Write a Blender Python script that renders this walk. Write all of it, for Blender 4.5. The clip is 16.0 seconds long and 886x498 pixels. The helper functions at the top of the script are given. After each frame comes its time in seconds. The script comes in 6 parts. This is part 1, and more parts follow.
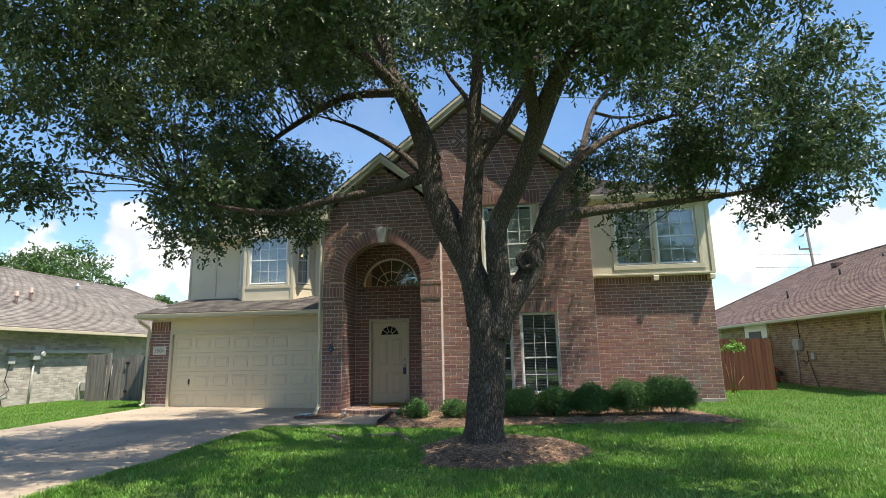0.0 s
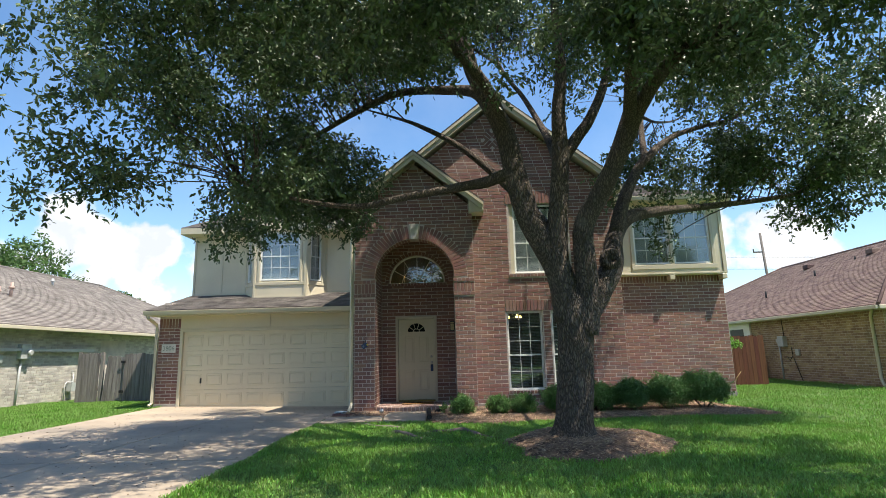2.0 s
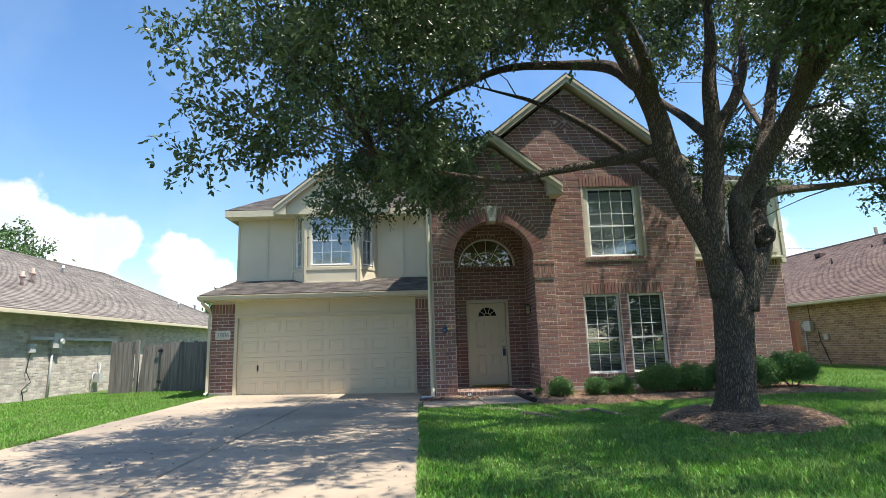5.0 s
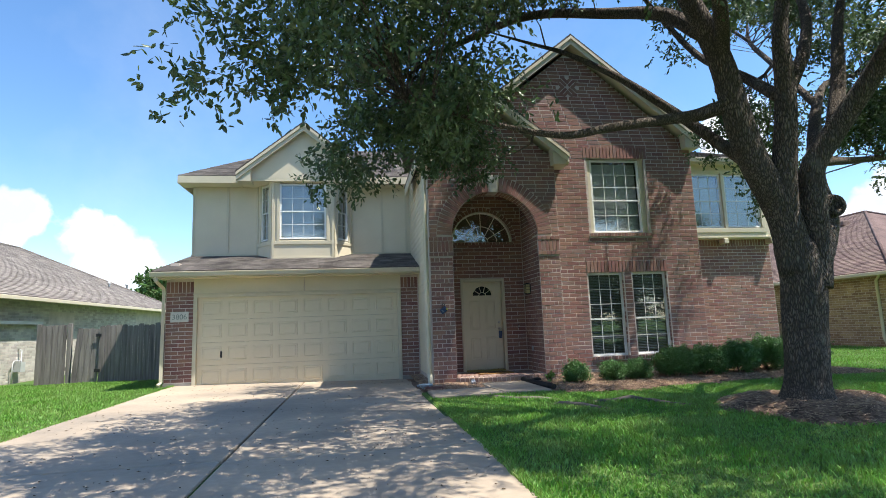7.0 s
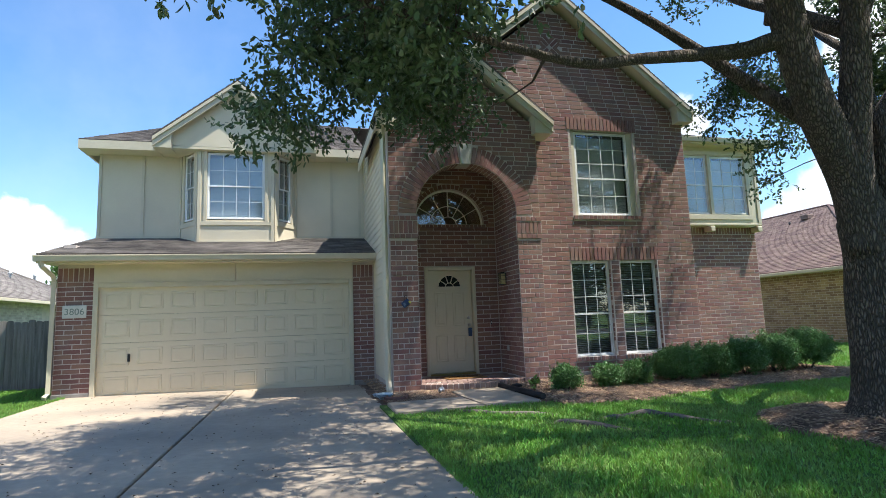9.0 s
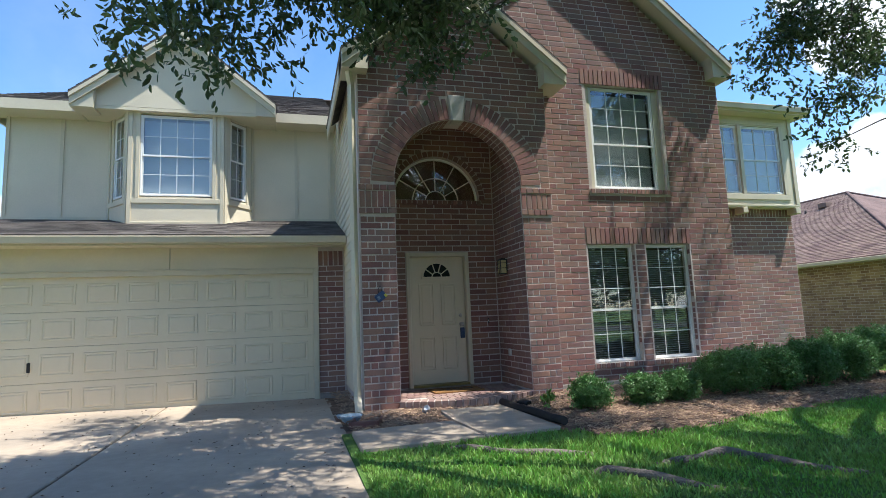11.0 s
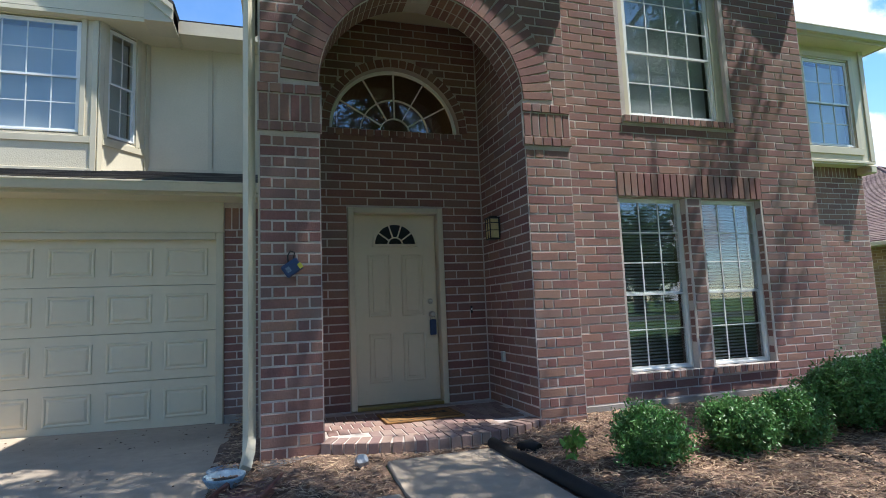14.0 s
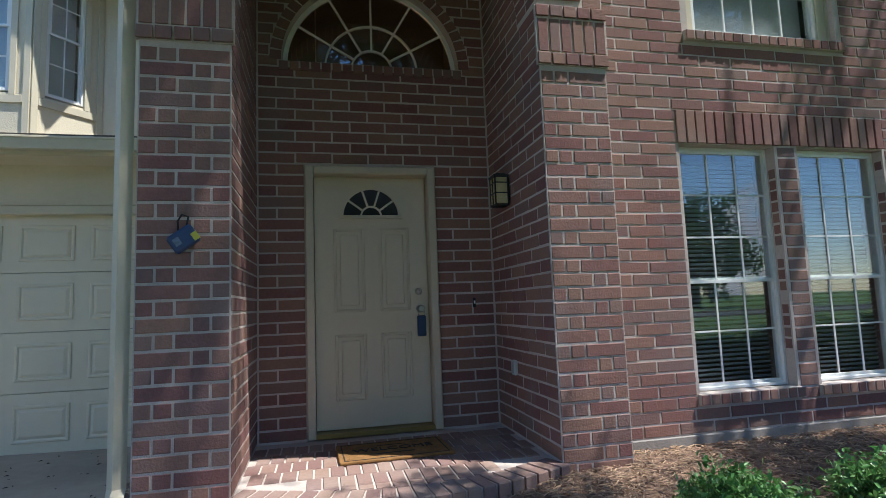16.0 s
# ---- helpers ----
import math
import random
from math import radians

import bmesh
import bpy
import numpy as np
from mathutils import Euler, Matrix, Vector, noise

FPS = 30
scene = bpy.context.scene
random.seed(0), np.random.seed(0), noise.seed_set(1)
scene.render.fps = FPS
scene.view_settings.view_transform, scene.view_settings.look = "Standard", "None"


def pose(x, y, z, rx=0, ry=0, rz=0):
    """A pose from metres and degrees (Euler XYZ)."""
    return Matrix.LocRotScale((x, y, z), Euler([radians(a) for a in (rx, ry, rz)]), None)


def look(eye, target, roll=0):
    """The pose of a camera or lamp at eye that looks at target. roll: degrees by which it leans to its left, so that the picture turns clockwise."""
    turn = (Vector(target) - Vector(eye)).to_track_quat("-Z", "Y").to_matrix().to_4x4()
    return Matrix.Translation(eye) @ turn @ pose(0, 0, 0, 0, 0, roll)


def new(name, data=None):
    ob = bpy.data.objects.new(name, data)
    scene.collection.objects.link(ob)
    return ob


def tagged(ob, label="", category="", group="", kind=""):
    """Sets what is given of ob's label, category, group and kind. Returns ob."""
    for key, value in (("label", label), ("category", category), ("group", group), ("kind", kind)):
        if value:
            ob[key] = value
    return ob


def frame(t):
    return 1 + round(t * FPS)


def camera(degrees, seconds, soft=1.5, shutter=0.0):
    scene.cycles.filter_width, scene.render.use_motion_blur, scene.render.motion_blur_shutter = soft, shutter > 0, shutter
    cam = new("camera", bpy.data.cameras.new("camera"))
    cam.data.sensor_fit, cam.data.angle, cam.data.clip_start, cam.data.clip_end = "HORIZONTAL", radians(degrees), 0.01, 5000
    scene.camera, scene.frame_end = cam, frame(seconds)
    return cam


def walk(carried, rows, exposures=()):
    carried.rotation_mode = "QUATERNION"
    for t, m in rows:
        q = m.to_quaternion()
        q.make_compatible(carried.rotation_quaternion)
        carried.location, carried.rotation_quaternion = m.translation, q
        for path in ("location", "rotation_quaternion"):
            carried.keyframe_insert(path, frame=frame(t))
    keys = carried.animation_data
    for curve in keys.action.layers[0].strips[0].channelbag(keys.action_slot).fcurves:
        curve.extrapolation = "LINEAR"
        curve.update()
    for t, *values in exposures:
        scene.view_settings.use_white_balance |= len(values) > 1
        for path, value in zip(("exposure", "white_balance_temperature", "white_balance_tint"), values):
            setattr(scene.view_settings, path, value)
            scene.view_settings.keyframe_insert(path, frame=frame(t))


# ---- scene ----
cam = camera(78.7, 16.0, soft=0.85)
PATH = [
    (0, (0.004, 1.288, 1.279), (-0.201, 3.239, 1.667), -1.2),
    (0.5, (-0.475, 1.177, 1.250), (-0.638, 3.132, 1.636), -1.2),
    (1, (-0.92, 1.125, 1.270), (-1.046, 3.083, 1.657), -1.3),
    (1.5, (-1.4, 1.071, 1.272), (-1.472, 3.033, 1.655), -1.3),
    (2, (-1.91, 1.082, 1.267), (-1.945, 3.045, 1.648), -1.4),
    (2.5, (-2.39, 1.032, 1.251), (-2.402, 2.996, 1.633), -1.4),
    (3, (-2.863, 1.033, 1.217), (-2.852, 2.996, 1.597), -1.5),
    (3.5, (-3.319, 1.062, 1.202), (-3.295, 3.026, 1.577), -1.6),
    (4, (-3.766, 1.103, 1.192), (-3.722, 3.068, 1.558), -1.6),
    (4.5, (-4.173, 1.225, 1.154), (-4.107, 3.191, 1.514), -1.6),
    (4.7, (-4.329, 1.286, 1.140), (-4.259, 3.252, 1.498), -1.7),
    (6.8, (-5.837, 2.585, 1.177), (-5.542, 4.543, 1.459), -2.1),
    (7, (-5.856, 2.773, 1.189), (-5.537, 4.727, 1.468), -2.1),
    (7.5, (-5.837, 3.237, 1.228), (-5.465, 5.184, 1.496), -2.1),
    (8, (-5.81, 3.719, 1.197), (-5.371, 5.652, 1.463), -2.1),
    (8.5, (-5.799, 4.217, 1.192), (-5.33, 6.144, 1.455), -2.1),
    (9, (-5.773, 4.711, 1.208), (-5.273, 6.631, 1.464), -2.2),
    (9.2, (-5.76, 4.918, 1.214), (-5.245, 6.834, 1.468), -2.1),
    (11.3, (-5.133, 7.033, 1.193), (-4.582, 8.94, 1.440), -2.5),
    (11.5, (-5.091, 7.219, 1.196), (-4.528, 9.123, 1.436), -2.4),
    (12, (-4.939, 7.719, 1.198), (-4.368, 9.62, 1.436), -2.4),
    (12.5, (-4.789, 8.209, 1.207), (-4.21, 10.108, 1.445), -2.3),
    (13, (-4.609, 8.681, 1.192), (-4.021, 10.578, 1.427), -2.4),
    (13.5, (-4.428, 9.119, 1.162), (-3.835, 11.016, 1.389), -2.3),
    (14, (-4.181, 9.491, 1.125), (-3.587, 11.388, 1.343), -2.3),
    (14.5, (-3.916, 9.84, 1.118), (-3.327, 11.739, 1.333), -2.3),
    (15, (-3.684, 10.2, 1.100), (-3.113, 12.104, 1.320), -2.3),
    (15.5, (-3.459, 10.528, 1.081), (-2.947, 12.449, 1.299), -2.3),
    (16, (-3.312, 10.854, 1.088), (-2.875, 12.795, 1.294), -2.2),
]
walk(cam, [(t, look(eye, target, roll)) for t, eye, target, roll in PATH], [(0.0, 0.70, 6950, 10), (4.5, 0.80, 6700, 10), (9.0, 0.89, 6350, 10), (12.5, 0.90, 6050, 10), (16.0, 0.74, 5980, 10)])

# ---- world, sun ----
SUN_DIR = Vector((0.43, -0.21, 1.0)).normalized()
world = bpy.data.worlds.new("sky")
scene.world = world
world.use_nodes = True
wn, wl = world.node_tree.nodes, world.node_tree.links
wn.clear()
w_out = wn.new("ShaderNodeOutputWorld")
w_bg = wn.new("ShaderNodeBackground")
w_sky = wn.new("ShaderNodeTexSky")
w_sky.sky_type = "NISHITA"
w_sky.sun_disc = False
w_sky.sun_elevation = math.asin(SUN_DIR.z)
w_sky.sun_rotation = math.atan2(SUN_DIR.x, SUN_DIR.y)
w_sky.air_density, w_sky.dust_density, w_sky.ozone_density = 1.0, 0.2, 3.0
w_bg.inputs["Strength"].default_value = 0.128
# cumulus heaps low over the horizon: direction and angular radius of each
HEAPS = (((-0.56, 0.81, 0.15), 0.125), ((-0.66, 0.74, 0.09), 0.12), ((-0.385, 0.91, 0.125), 0.085), ((-0.47, 0.87, 0.04), 0.11), ((-0.28, 0.95, 0.03), 0.07),
         ((0.40, 0.90, 0.17), 0.085), ((0.53, 0.83, 0.16), 0.10), ((0.60, 0.745, 0.29), 0.07), ((0.77, 0.62, 0.14), 0.12), ((0.82, 0.54, 0.19), 0.10), ((0.77, 0.51, 0.38), 0.13), ((0.88, 0.40, 0.30), 0.15))
w_co = wn.new("ShaderNodeTexCoord")


def w_math(op, a, b):
    m = wn.new("ShaderNodeMath")
    m.operation = op
    for i, q in enumerate((a, b)):
        if isinstance(q, (int, float)):
            m.inputs[i].default_value = q
        else:
            wl.new(q, m.inputs[i])
    return m.outputs[0]


def w_noise(scale, detail, rough):
    n = wn.new("ShaderNodeTexNoise")
    n.inputs["Scale"].default_value, n.inputs["Detail"].default_value, n.inputs["Roughness"].default_value = scale, detail, rough
    wl.new(w_co.outputs["Generated"], n.inputs["Vector"])
    return n.outputs[0]


heap = None
for centre, radius in HEAPS:
    w_dot = wn.new("ShaderNodeVectorMath")
    w_dot.operation = "DOT_PRODUCT"
    w_dot.inputs[1].default_value = Vector(centre).normalized()
    wl.new(w_co.outputs["Generated"], w_dot.inputs[0])
    w_far = w_math("DIVIDE", w_math("SUBTRACT", w_dot.outputs["Value"], math.cos(radius)), 1 - math.cos(radius))
    heap = w_far if heap is None else w_math("MAXIMUM", heap, w_far)
billow = w_math("MULTIPLY", w_math("SUBTRACT", w_noise(11.0, 9.0, 0.5), 0.56), 4.2)
cover = w_math("ADD", heap, billow)
# broken cloud on the street's side of the sky, thin veils all round
w_sep = wn.new("ShaderNodeSeparateXYZ")
wl.new(w_co.outputs["Generated"], w_sep.inputs[0])
w_back = wn.new("ShaderNodeMapRange")
w_back.inputs["From Min"].default_value, w_back.inputs["From Max"].default_value = 0.15, -0.2
w_back.inputs["To Min"].default_value, w_back.inputs["To Max"].default_value = -3.0, 0.0
wl.new(w_sep.outputs[1], w_back.inputs[0])
cover = w_math("MAXIMUM", cover, w_math("ADD", w_back.outputs[0], w_math("MULTIPLY", w_math("SUBTRACT", w_noise(3.2, 8.0, 0.55), 0.60), 9.0)))
w_r = wn.new("ShaderNodeMapRange")
w_r.interpolation_type = "SMOOTHSTEP"
w_r.inputs["From Min"].default_value, w_r.inputs["From Max"].default_value = 0.0, 0.42
wl.new(cover, w_r.inputs[0])
w_veil = wn.new("ShaderNodeMapRange")
w_veil.inputs["From Min"].default_value, w_veil.inputs["From Max"].default_value = 0.46, 0.75
w_veil.inputs["To Max"].default_value = 0.14
wl.new(w_noise(2.3, 6.0, 0.6), w_veil.inputs[0])
cloudy = w_math("MAXIMUM", w_r.outputs[0], w_veil.outputs[0])
# lit tops and greyer folds
w_cc = wn.new("ShaderNodeValToRGB")
w_cc.color_ramp.elements[0].position, w_cc.color_ramp.elements[1].position = 0.38, 0.56
w_cc.color_ramp.elements[0].color, w_cc.color_ramp.elements[1].color = (4.2, 4.6, 5.3, 1), (5.6, 5.85, 6.2, 1)
wl.new(w_noise(16.0, 6.0, 0.55), w_cc.inputs[0])
w_mix = wn.new("ShaderNodeMix")
w_mix.data_type = "RGBA"
wl.new(cloudy, w_mix.inputs[0])
wl.new(w_cc.outputs[0], w_mix.inputs[7])
w_hs = wn.new("ShaderNodeHueSaturation")
w_hs.inputs["Saturation"].default_value, w_hs.inputs["Value"].default_value = 1.15, 1.15
wl.new(w_sky.outputs[0], w_hs.inputs["Color"])
wl.new(w_hs.outputs[0], w_mix.inputs[6])
wl.new(w_mix.outputs[2], w_bg.inputs[0])
wl.new(w_bg.outputs[0], w_out.inputs[0])

sun_data = bpy.data.lights.new("sun", "SUN")
sun_data.energy, sun_data.angle, sun_data.color = 5.0, radians(0.53), (1.0, 0.95, 0.86)
sun = new("sun", sun_data)
sun.matrix_world = look(SUN_DIR * 60, (0, 0, 0))


# ---- materials ----
def mat(name, col, rough=0.7, metal=0.0, var=0.12, scale=6.0, fine=60.0, bump=0.15, bump_scale=80.0, spec=0.4, dist=0.01, vary=0.0, col2=None, stretch=(1, 1, 1), thresh=None):
    """Two scales of colour variation, fine relief; vary: piece by piece difference; col2: a second colour in patches."""
    m = bpy.data.materials.new(name)
    m.use_nodes = True
    n, l = m.node_tree.nodes, m.node_tree.links
    b = n["Principled BSDF"]
    b.inputs["Roughness"].default_value, b.inputs["Metallic"].default_value = rough, metal
    b.inputs["Specular IOR Level"].default_value = spec
    geo = n.new("ShaderNodeNewGeometry")
    mp = n.new("ShaderNodeMapping")
    mp.inputs["Scale"].default_value = stretch
    l.new(geo.outputs["Position"], mp.inputs[0])
    n1, n2 = n.new("ShaderNodeTexNoise"), n.new("ShaderNodeTexNoise")
    n1.inputs["Scale"].default_value, n1.inputs["Detail"].default_value = scale, 5
    n2.inputs["Scale"].default_value, n2.inputs["Detail"].default_value = fine, 4
    for k in (n1, n2):
        l.new(mp.outputs[0], k.inputs["Vector"])
    base = n.new("ShaderNodeMix")
    base.data_type = "RGBA"
    base.inputs[6].default_value = (*col, 1)
    base.inputs[7].default_value = (*(col2 or [min(1, c * (1 - 2 * var)) for c in col]), 1)
    ramp = n.new("ShaderNodeMapRange")
    lo, hi = thresh or (0.35, 0.7)
    ramp.inputs["From Min"].default_value, ramp.inputs["From Max"].default_value = lo, hi
    l.new(n1.outputs[0], ramp.inputs[0])
    l.new(ramp.outputs[0], base.inputs[0])
    hsv = n.new("ShaderNodeHueSaturation")
    l.new(base.outputs[2], hsv.inputs["Color"])
    add = n.new("ShaderNodeMath")
    add.operation = "MULTIPLY_ADD"
    l.new(n2.outputs[0], add.inputs[0])
    add.inputs[1].default_value, add.inputs[2].default_value = var * 2.4, 1 - var * 1.2
    last = add
    if vary:
        oi = n.new("ShaderNodeObjectInfo")
        s = n.new("ShaderNodeMath")
        s.operation = "ADD"
        f = n.new("ShaderNodeMath")
        f.operation = "FRACT"
        l.new(oi.outputs["Random"], s.inputs[0])
        l.new(geo.outputs["Random Per Island"], s.inputs[1])
        l.new(s.outputs[0], f.inputs[0])
        v = n.new("ShaderNodeMath")
        v.operation = "MULTIPLY_ADD"
        l.new(f.outputs[0], v.inputs[0])
        v.inputs[1].default_value = 2 * vary
        l.new(add.outputs[0], v.inputs[2])
        sub = n.new("ShaderNodeMath")
        sub.operation = "SUBTRACT"
        l.new(v.outputs[0], sub.inputs[0])
        sub.inputs[1].default_value = vary
        last = sub
        h = n.new("ShaderNodeMath")
        h.operation = "MULTIPLY_ADD"
        l.new(f.outputs[0], h.inputs[0])
        h.inputs[1].default_value, h.inputs[2].default_value = 0.03, 0.485
        l.new(h.outputs[0], hsv.inputs["Hue"])
    l.new(last.outputs[0], hsv.inputs["Value"])
    l.new(hsv.outputs[0], b.inputs["Base Color"])
    rr = n.new("ShaderNodeMath")
    rr.operation = "MULTIPLY_ADD"
    l.new(n2.outputs[0], rr.inputs[0])
    rr.inputs[1].default_value, rr.inputs[2].default_value = 0.2, rough - 0.1
    l.new(rr.outputs[0], b.inputs["Roughness"])
    if bump:
        n3 = n.new("ShaderNodeTexNoise")
        n3.inputs["Scale"].default_value, n3.inputs["Detail"].default_value = bump_scale, 4
        l.new(mp.outputs[0], n3.inputs["Vector"])
        bp = n.new("ShaderNodeBump")
        bp.inputs["Strength"].default_value, bp.inputs["Distance"].default_value = bump, dist
        l.new(n3.outputs[0], bp.inputs["Height"])
        l.new(bp.outputs[0], b.inputs["Normal"])
    return m


def leafmat(name, col, col2, rough=0.45, trans=0.25):
    m = mat(name, col, rough, var=0.2, scale=1.3, fine=30, bump=0, vary=0.35, col2=col2, spec=0.45)
    n, l = m.node_tree.nodes, m.node_tree.links
    b = n["Principled BSDF"]
    tr = n.new("ShaderNodeBsdfTranslucent")
    mx = n.new("ShaderNodeMixShader")
    mx.inputs[0].default_value = trans
    l.new(b.inputs["Base Color"].links[0].from_socket, tr.inputs[0])
    l.new(b.outputs[0], mx.inputs[1])
    l.new(tr.outputs[0], mx.inputs[2])
    l.new(mx.outputs[0], n["Material Output"].inputs[0])
    return m


def glassmat(name, tint=(0.90, 0.94, 0.95), base=0.11):
    """Double glazing: mirror reflection that grows towards grazing view, the rest clear."""
    m = bpy.data.materials.new(name)
    m.use_nodes = True
    n, l = m.node_tree.nodes, m.node_tree.links
    n.remove(n["Principled BSDF"])
    g, t, f, x = n.new("ShaderNodeBsdfGlossy"), n.new("ShaderNodeBsdfTransparent"), n.new("ShaderNodeLayerWeight"), n.new("ShaderNodeMixShader")
    g.inputs["Roughness"].default_value = 0.01
    t.inputs[0].default_value = (*tint, 1)
    f.inputs[0].default_value = 0.5
    pw, ma = n.new("ShaderNodeMath"), n.new("ShaderNodeMath")
    pw.operation, ma.operation = "POWER", "MULTIPLY_ADD"
    pw.inputs[1].default_value = 4.0
    ma.inputs[1].default_value, ma.inputs[2].default_value = 1 - base, base
    l.new(f.outputs["Facing"], pw.inputs[0])
    l.new(pw.outputs[0], ma.inputs[0])
    l.new(ma.outputs[0], x.inputs[0])
    l.new(t.outputs[0], x.inputs[1])
    l.new(g.outputs[0], x.inputs[2])
    l.new(x.outputs[0], n["Material Output"].inputs[0])
    return m


def barkmat(name):
    """Ridged plates with dark furrows, longer along the trunk; pale lichen in patches."""
    m = mat(name, (0.235, 0.183, 0.142), 0.95, var=0.3, scale=3, fine=60, bump=0, col2=(0.155, 0.120, 0.094))
    n, l = m.node_tree.nodes, m.node_tree.links
    b = n["Principled BSDF"]
    geo = n.new("ShaderNodeNewGeometry")
    mp = n.new("ShaderNodeMapping")
    mp.inputs["Scale"].default_value = (1, 1, 0.24)
    warp, wn_ = n.new("ShaderNodeVectorMath"), n.new("ShaderNodeTexNoise")
    wn_.inputs["Scale"].default_value, wn_.inputs["Detail"].default_value = 14, 3
    warp.operation = "MULTIPLY_ADD"
    warp.inputs[1].default_value = (0.045, 0.045, 0.045)
    l.new(geo.outputs["Position"], mp.inputs[0])
    l.new(mp.outputs[0], wn_.inputs["Vector"])
    l.new(wn_.outputs["Color"], warp.inputs[0])
    l.new(mp.outputs[0], warp.inputs[2])
    vo = n.new("ShaderNodeTexVoronoi")
    vo.feature = "DISTANCE_TO_EDGE"
    vo.inputs["Scale"].default_value = 44
    l.new(warp.outputs[0], vo.inputs["Vector"])
    mr = n.new("ShaderNodeMapRange")
    mr.inputs["From Min"].default_value, mr.inputs["From Max"].default_value = 0.02, 0.26
    l.new(vo.outputs["Distance"], mr.inputs[0])
    mix = n.new("ShaderNodeMix")
    mix.data_type = "RGBA"
    mix.inputs[6].default_value = (0.075, 0.058, 0.047, 1)
    l.new(mr.outputs[0], mix.inputs[0])
    l.new(b.inputs["Base Color"].links[0].from_socket, mix.inputs[7])
    ln, lr, lm = n.new("ShaderNodeTexNoise"), n.new("ShaderNodeMapRange"), n.new("ShaderNodeMix")
    ln.inputs["Scale"].default_value, ln.inputs["Detail"].default_value = 2.6, 8
    lr.inputs["From Min"].default_value, lr.inputs["From Max"].default_value = 0.60, 0.70
    lr.inputs["To Max"].default_value = 0.28
    lm.data_type = "RGBA"
    lm.inputs[7].default_value = (0.32, 0.295, 0.26, 1)
    l.new(geo.outputs["Position"], ln.inputs["Vector"])
    l.new(ln.outputs[0], lr.inputs[0])
    l.new(lr.outputs[0], lm.inputs[0])
    l.new(mix.outputs[2], lm.inputs[6])
    l.new(lm.outputs[2], b.inputs["Base Color"])
    bp = n.new("ShaderNodeBump")
    bp.inputs["Strength"].default_value, bp.inputs["Distance"].default_value = 1.0, 0.03
    l.new(mr.outputs[0], bp.inputs["Height"])
    l.new(bp.outputs[0], b.inputs["Normal"])
    return m


def brickmat(name):
    """Wire-cut red brick: brown to plum piece by piece, a few greyed ones, soot and lime in patches."""
    m = mat(name, (0.252, 0.127, 0.101), 0.88, var=0.2, scale=2.2, fine=38, bump=0.35, bump_scale=70, vary=0.15, col2=(0.200, 0.111, 0.094))
    n, l = m.node_tree.nodes, m.node_tree.links
    b = n["Principled BSDF"]
    geo, oi = n.new("ShaderNodeNewGeometry"), n.new("ShaderNodeObjectInfo")
    s, f, g = n.new("ShaderNodeMath"), n.new("ShaderNodeMath"), n.new("ShaderNodeMapRange")
    s.operation, f.operation = "ADD", "FRACT"
    k = n.new("ShaderNodeMath")
    k.operation = "MULTIPLY"
    k.inputs[1].default_value = 17.3
    l.new(oi.outputs["Random"], s.inputs[0])
    l.new(geo.outputs["Random Per Island"], s.inputs[1])
    l.new(s.outputs[0], k.inputs[0])
    l.new(k.outputs[0], f.inputs[0])
    g.inputs["From Min"].default_value, g.inputs["From Max"].default_value = 0.72, 1.0
    g.inputs["To Max"].default_value = 0.6
    l.new(f.outputs[0], g.inputs[0])
    grey = n.new("ShaderNodeMix")
    grey.data_type = "RGBA"
    grey.inputs[7].default_value = (0.20, 0.145, 0.13, 1)
    l.new(g.outputs[0], grey.inputs[0])
    l.new(b.inputs["Base Color"].links[0].from_socket, grey.inputs[6])
    ln, lr, lm = n.new("ShaderNodeTexNoise"), n.new("ShaderNodeMapRange"), n.new("ShaderNodeMix")
    ln.inputs["Scale"].default_value, ln.inputs["Detail"].default_value = 1.7, 9
    lr.inputs["From Min"].default_value, lr.inputs["From Max"].default_value = 0.58, 0.74
    lr.inputs["To Max"].default_value = 0.45
    lm.data_type = "RGBA"
    lm.inputs[7].default_value = (0.24, 0.215, 0.20, 1)
    l.new(geo.outputs["Position"], ln.inputs["Vector"])
    l.new(ln.outputs[0], lr.inputs[0])
    l.new(lr.outputs[0], lm.inputs[0])
    l.new(grey.outputs[2], lm.inputs[6])
    l.new(lm.outputs[2], b.inputs["Base Color"])
    return m


def glow(name, col, strength):
    m = bpy.data.materials.new(name)
    m.use_nodes = True
    b = m.node_tree.nodes["Principled BSDF"]
    b.inputs["Base Color"].default_value = (*col, 1)
    b.inputs["Emission Color"].default_value = (*col, 1)
    b.inputs["Emission Strength"].default_value = strength
    return m


M_BRICK = brickmat("brick_red")
M_MORTAR = mat("mortar", (0.56, 0.485, 0.435), 0.95, var=0.12, scale=3, fine=70, bump=0.4, bump_scale=150)
M_TAN = mat("paint_tan", (0.66, 0.59, 0.43), 0.6, var=0.04, scale=1.5, fine=25, bump=0.08, bump_scale=90)
M_TRIM = mat("paint_trim", (0.60, 0.54, 0.40), 0.55, var=0.05, scale=2.5, fine=30, bump=0.06)
M_STUCCO = mat("panel_tan", (0.67, 0.60, 0.45), 0.75, var=0.05, scale=1.2, fine=40, bump=0.35, bump_scale=60)
M_GARAGE = mat("garage_paint", (0.69, 0.61, 0.44), 0.5, var=0.03, scale=0.9, fine=12, bump=0.05, bump_scale=200)
M_DOOR = mat("door_paint", (0.64, 0.58, 0.43), 0.42, var=0.03, scale=1.5, fine=20, bump=0.03)
M_WHITE = mat("white_vinyl", (0.78, 0.78, 0.75), 0.4, var=0.03, bump=0.0)
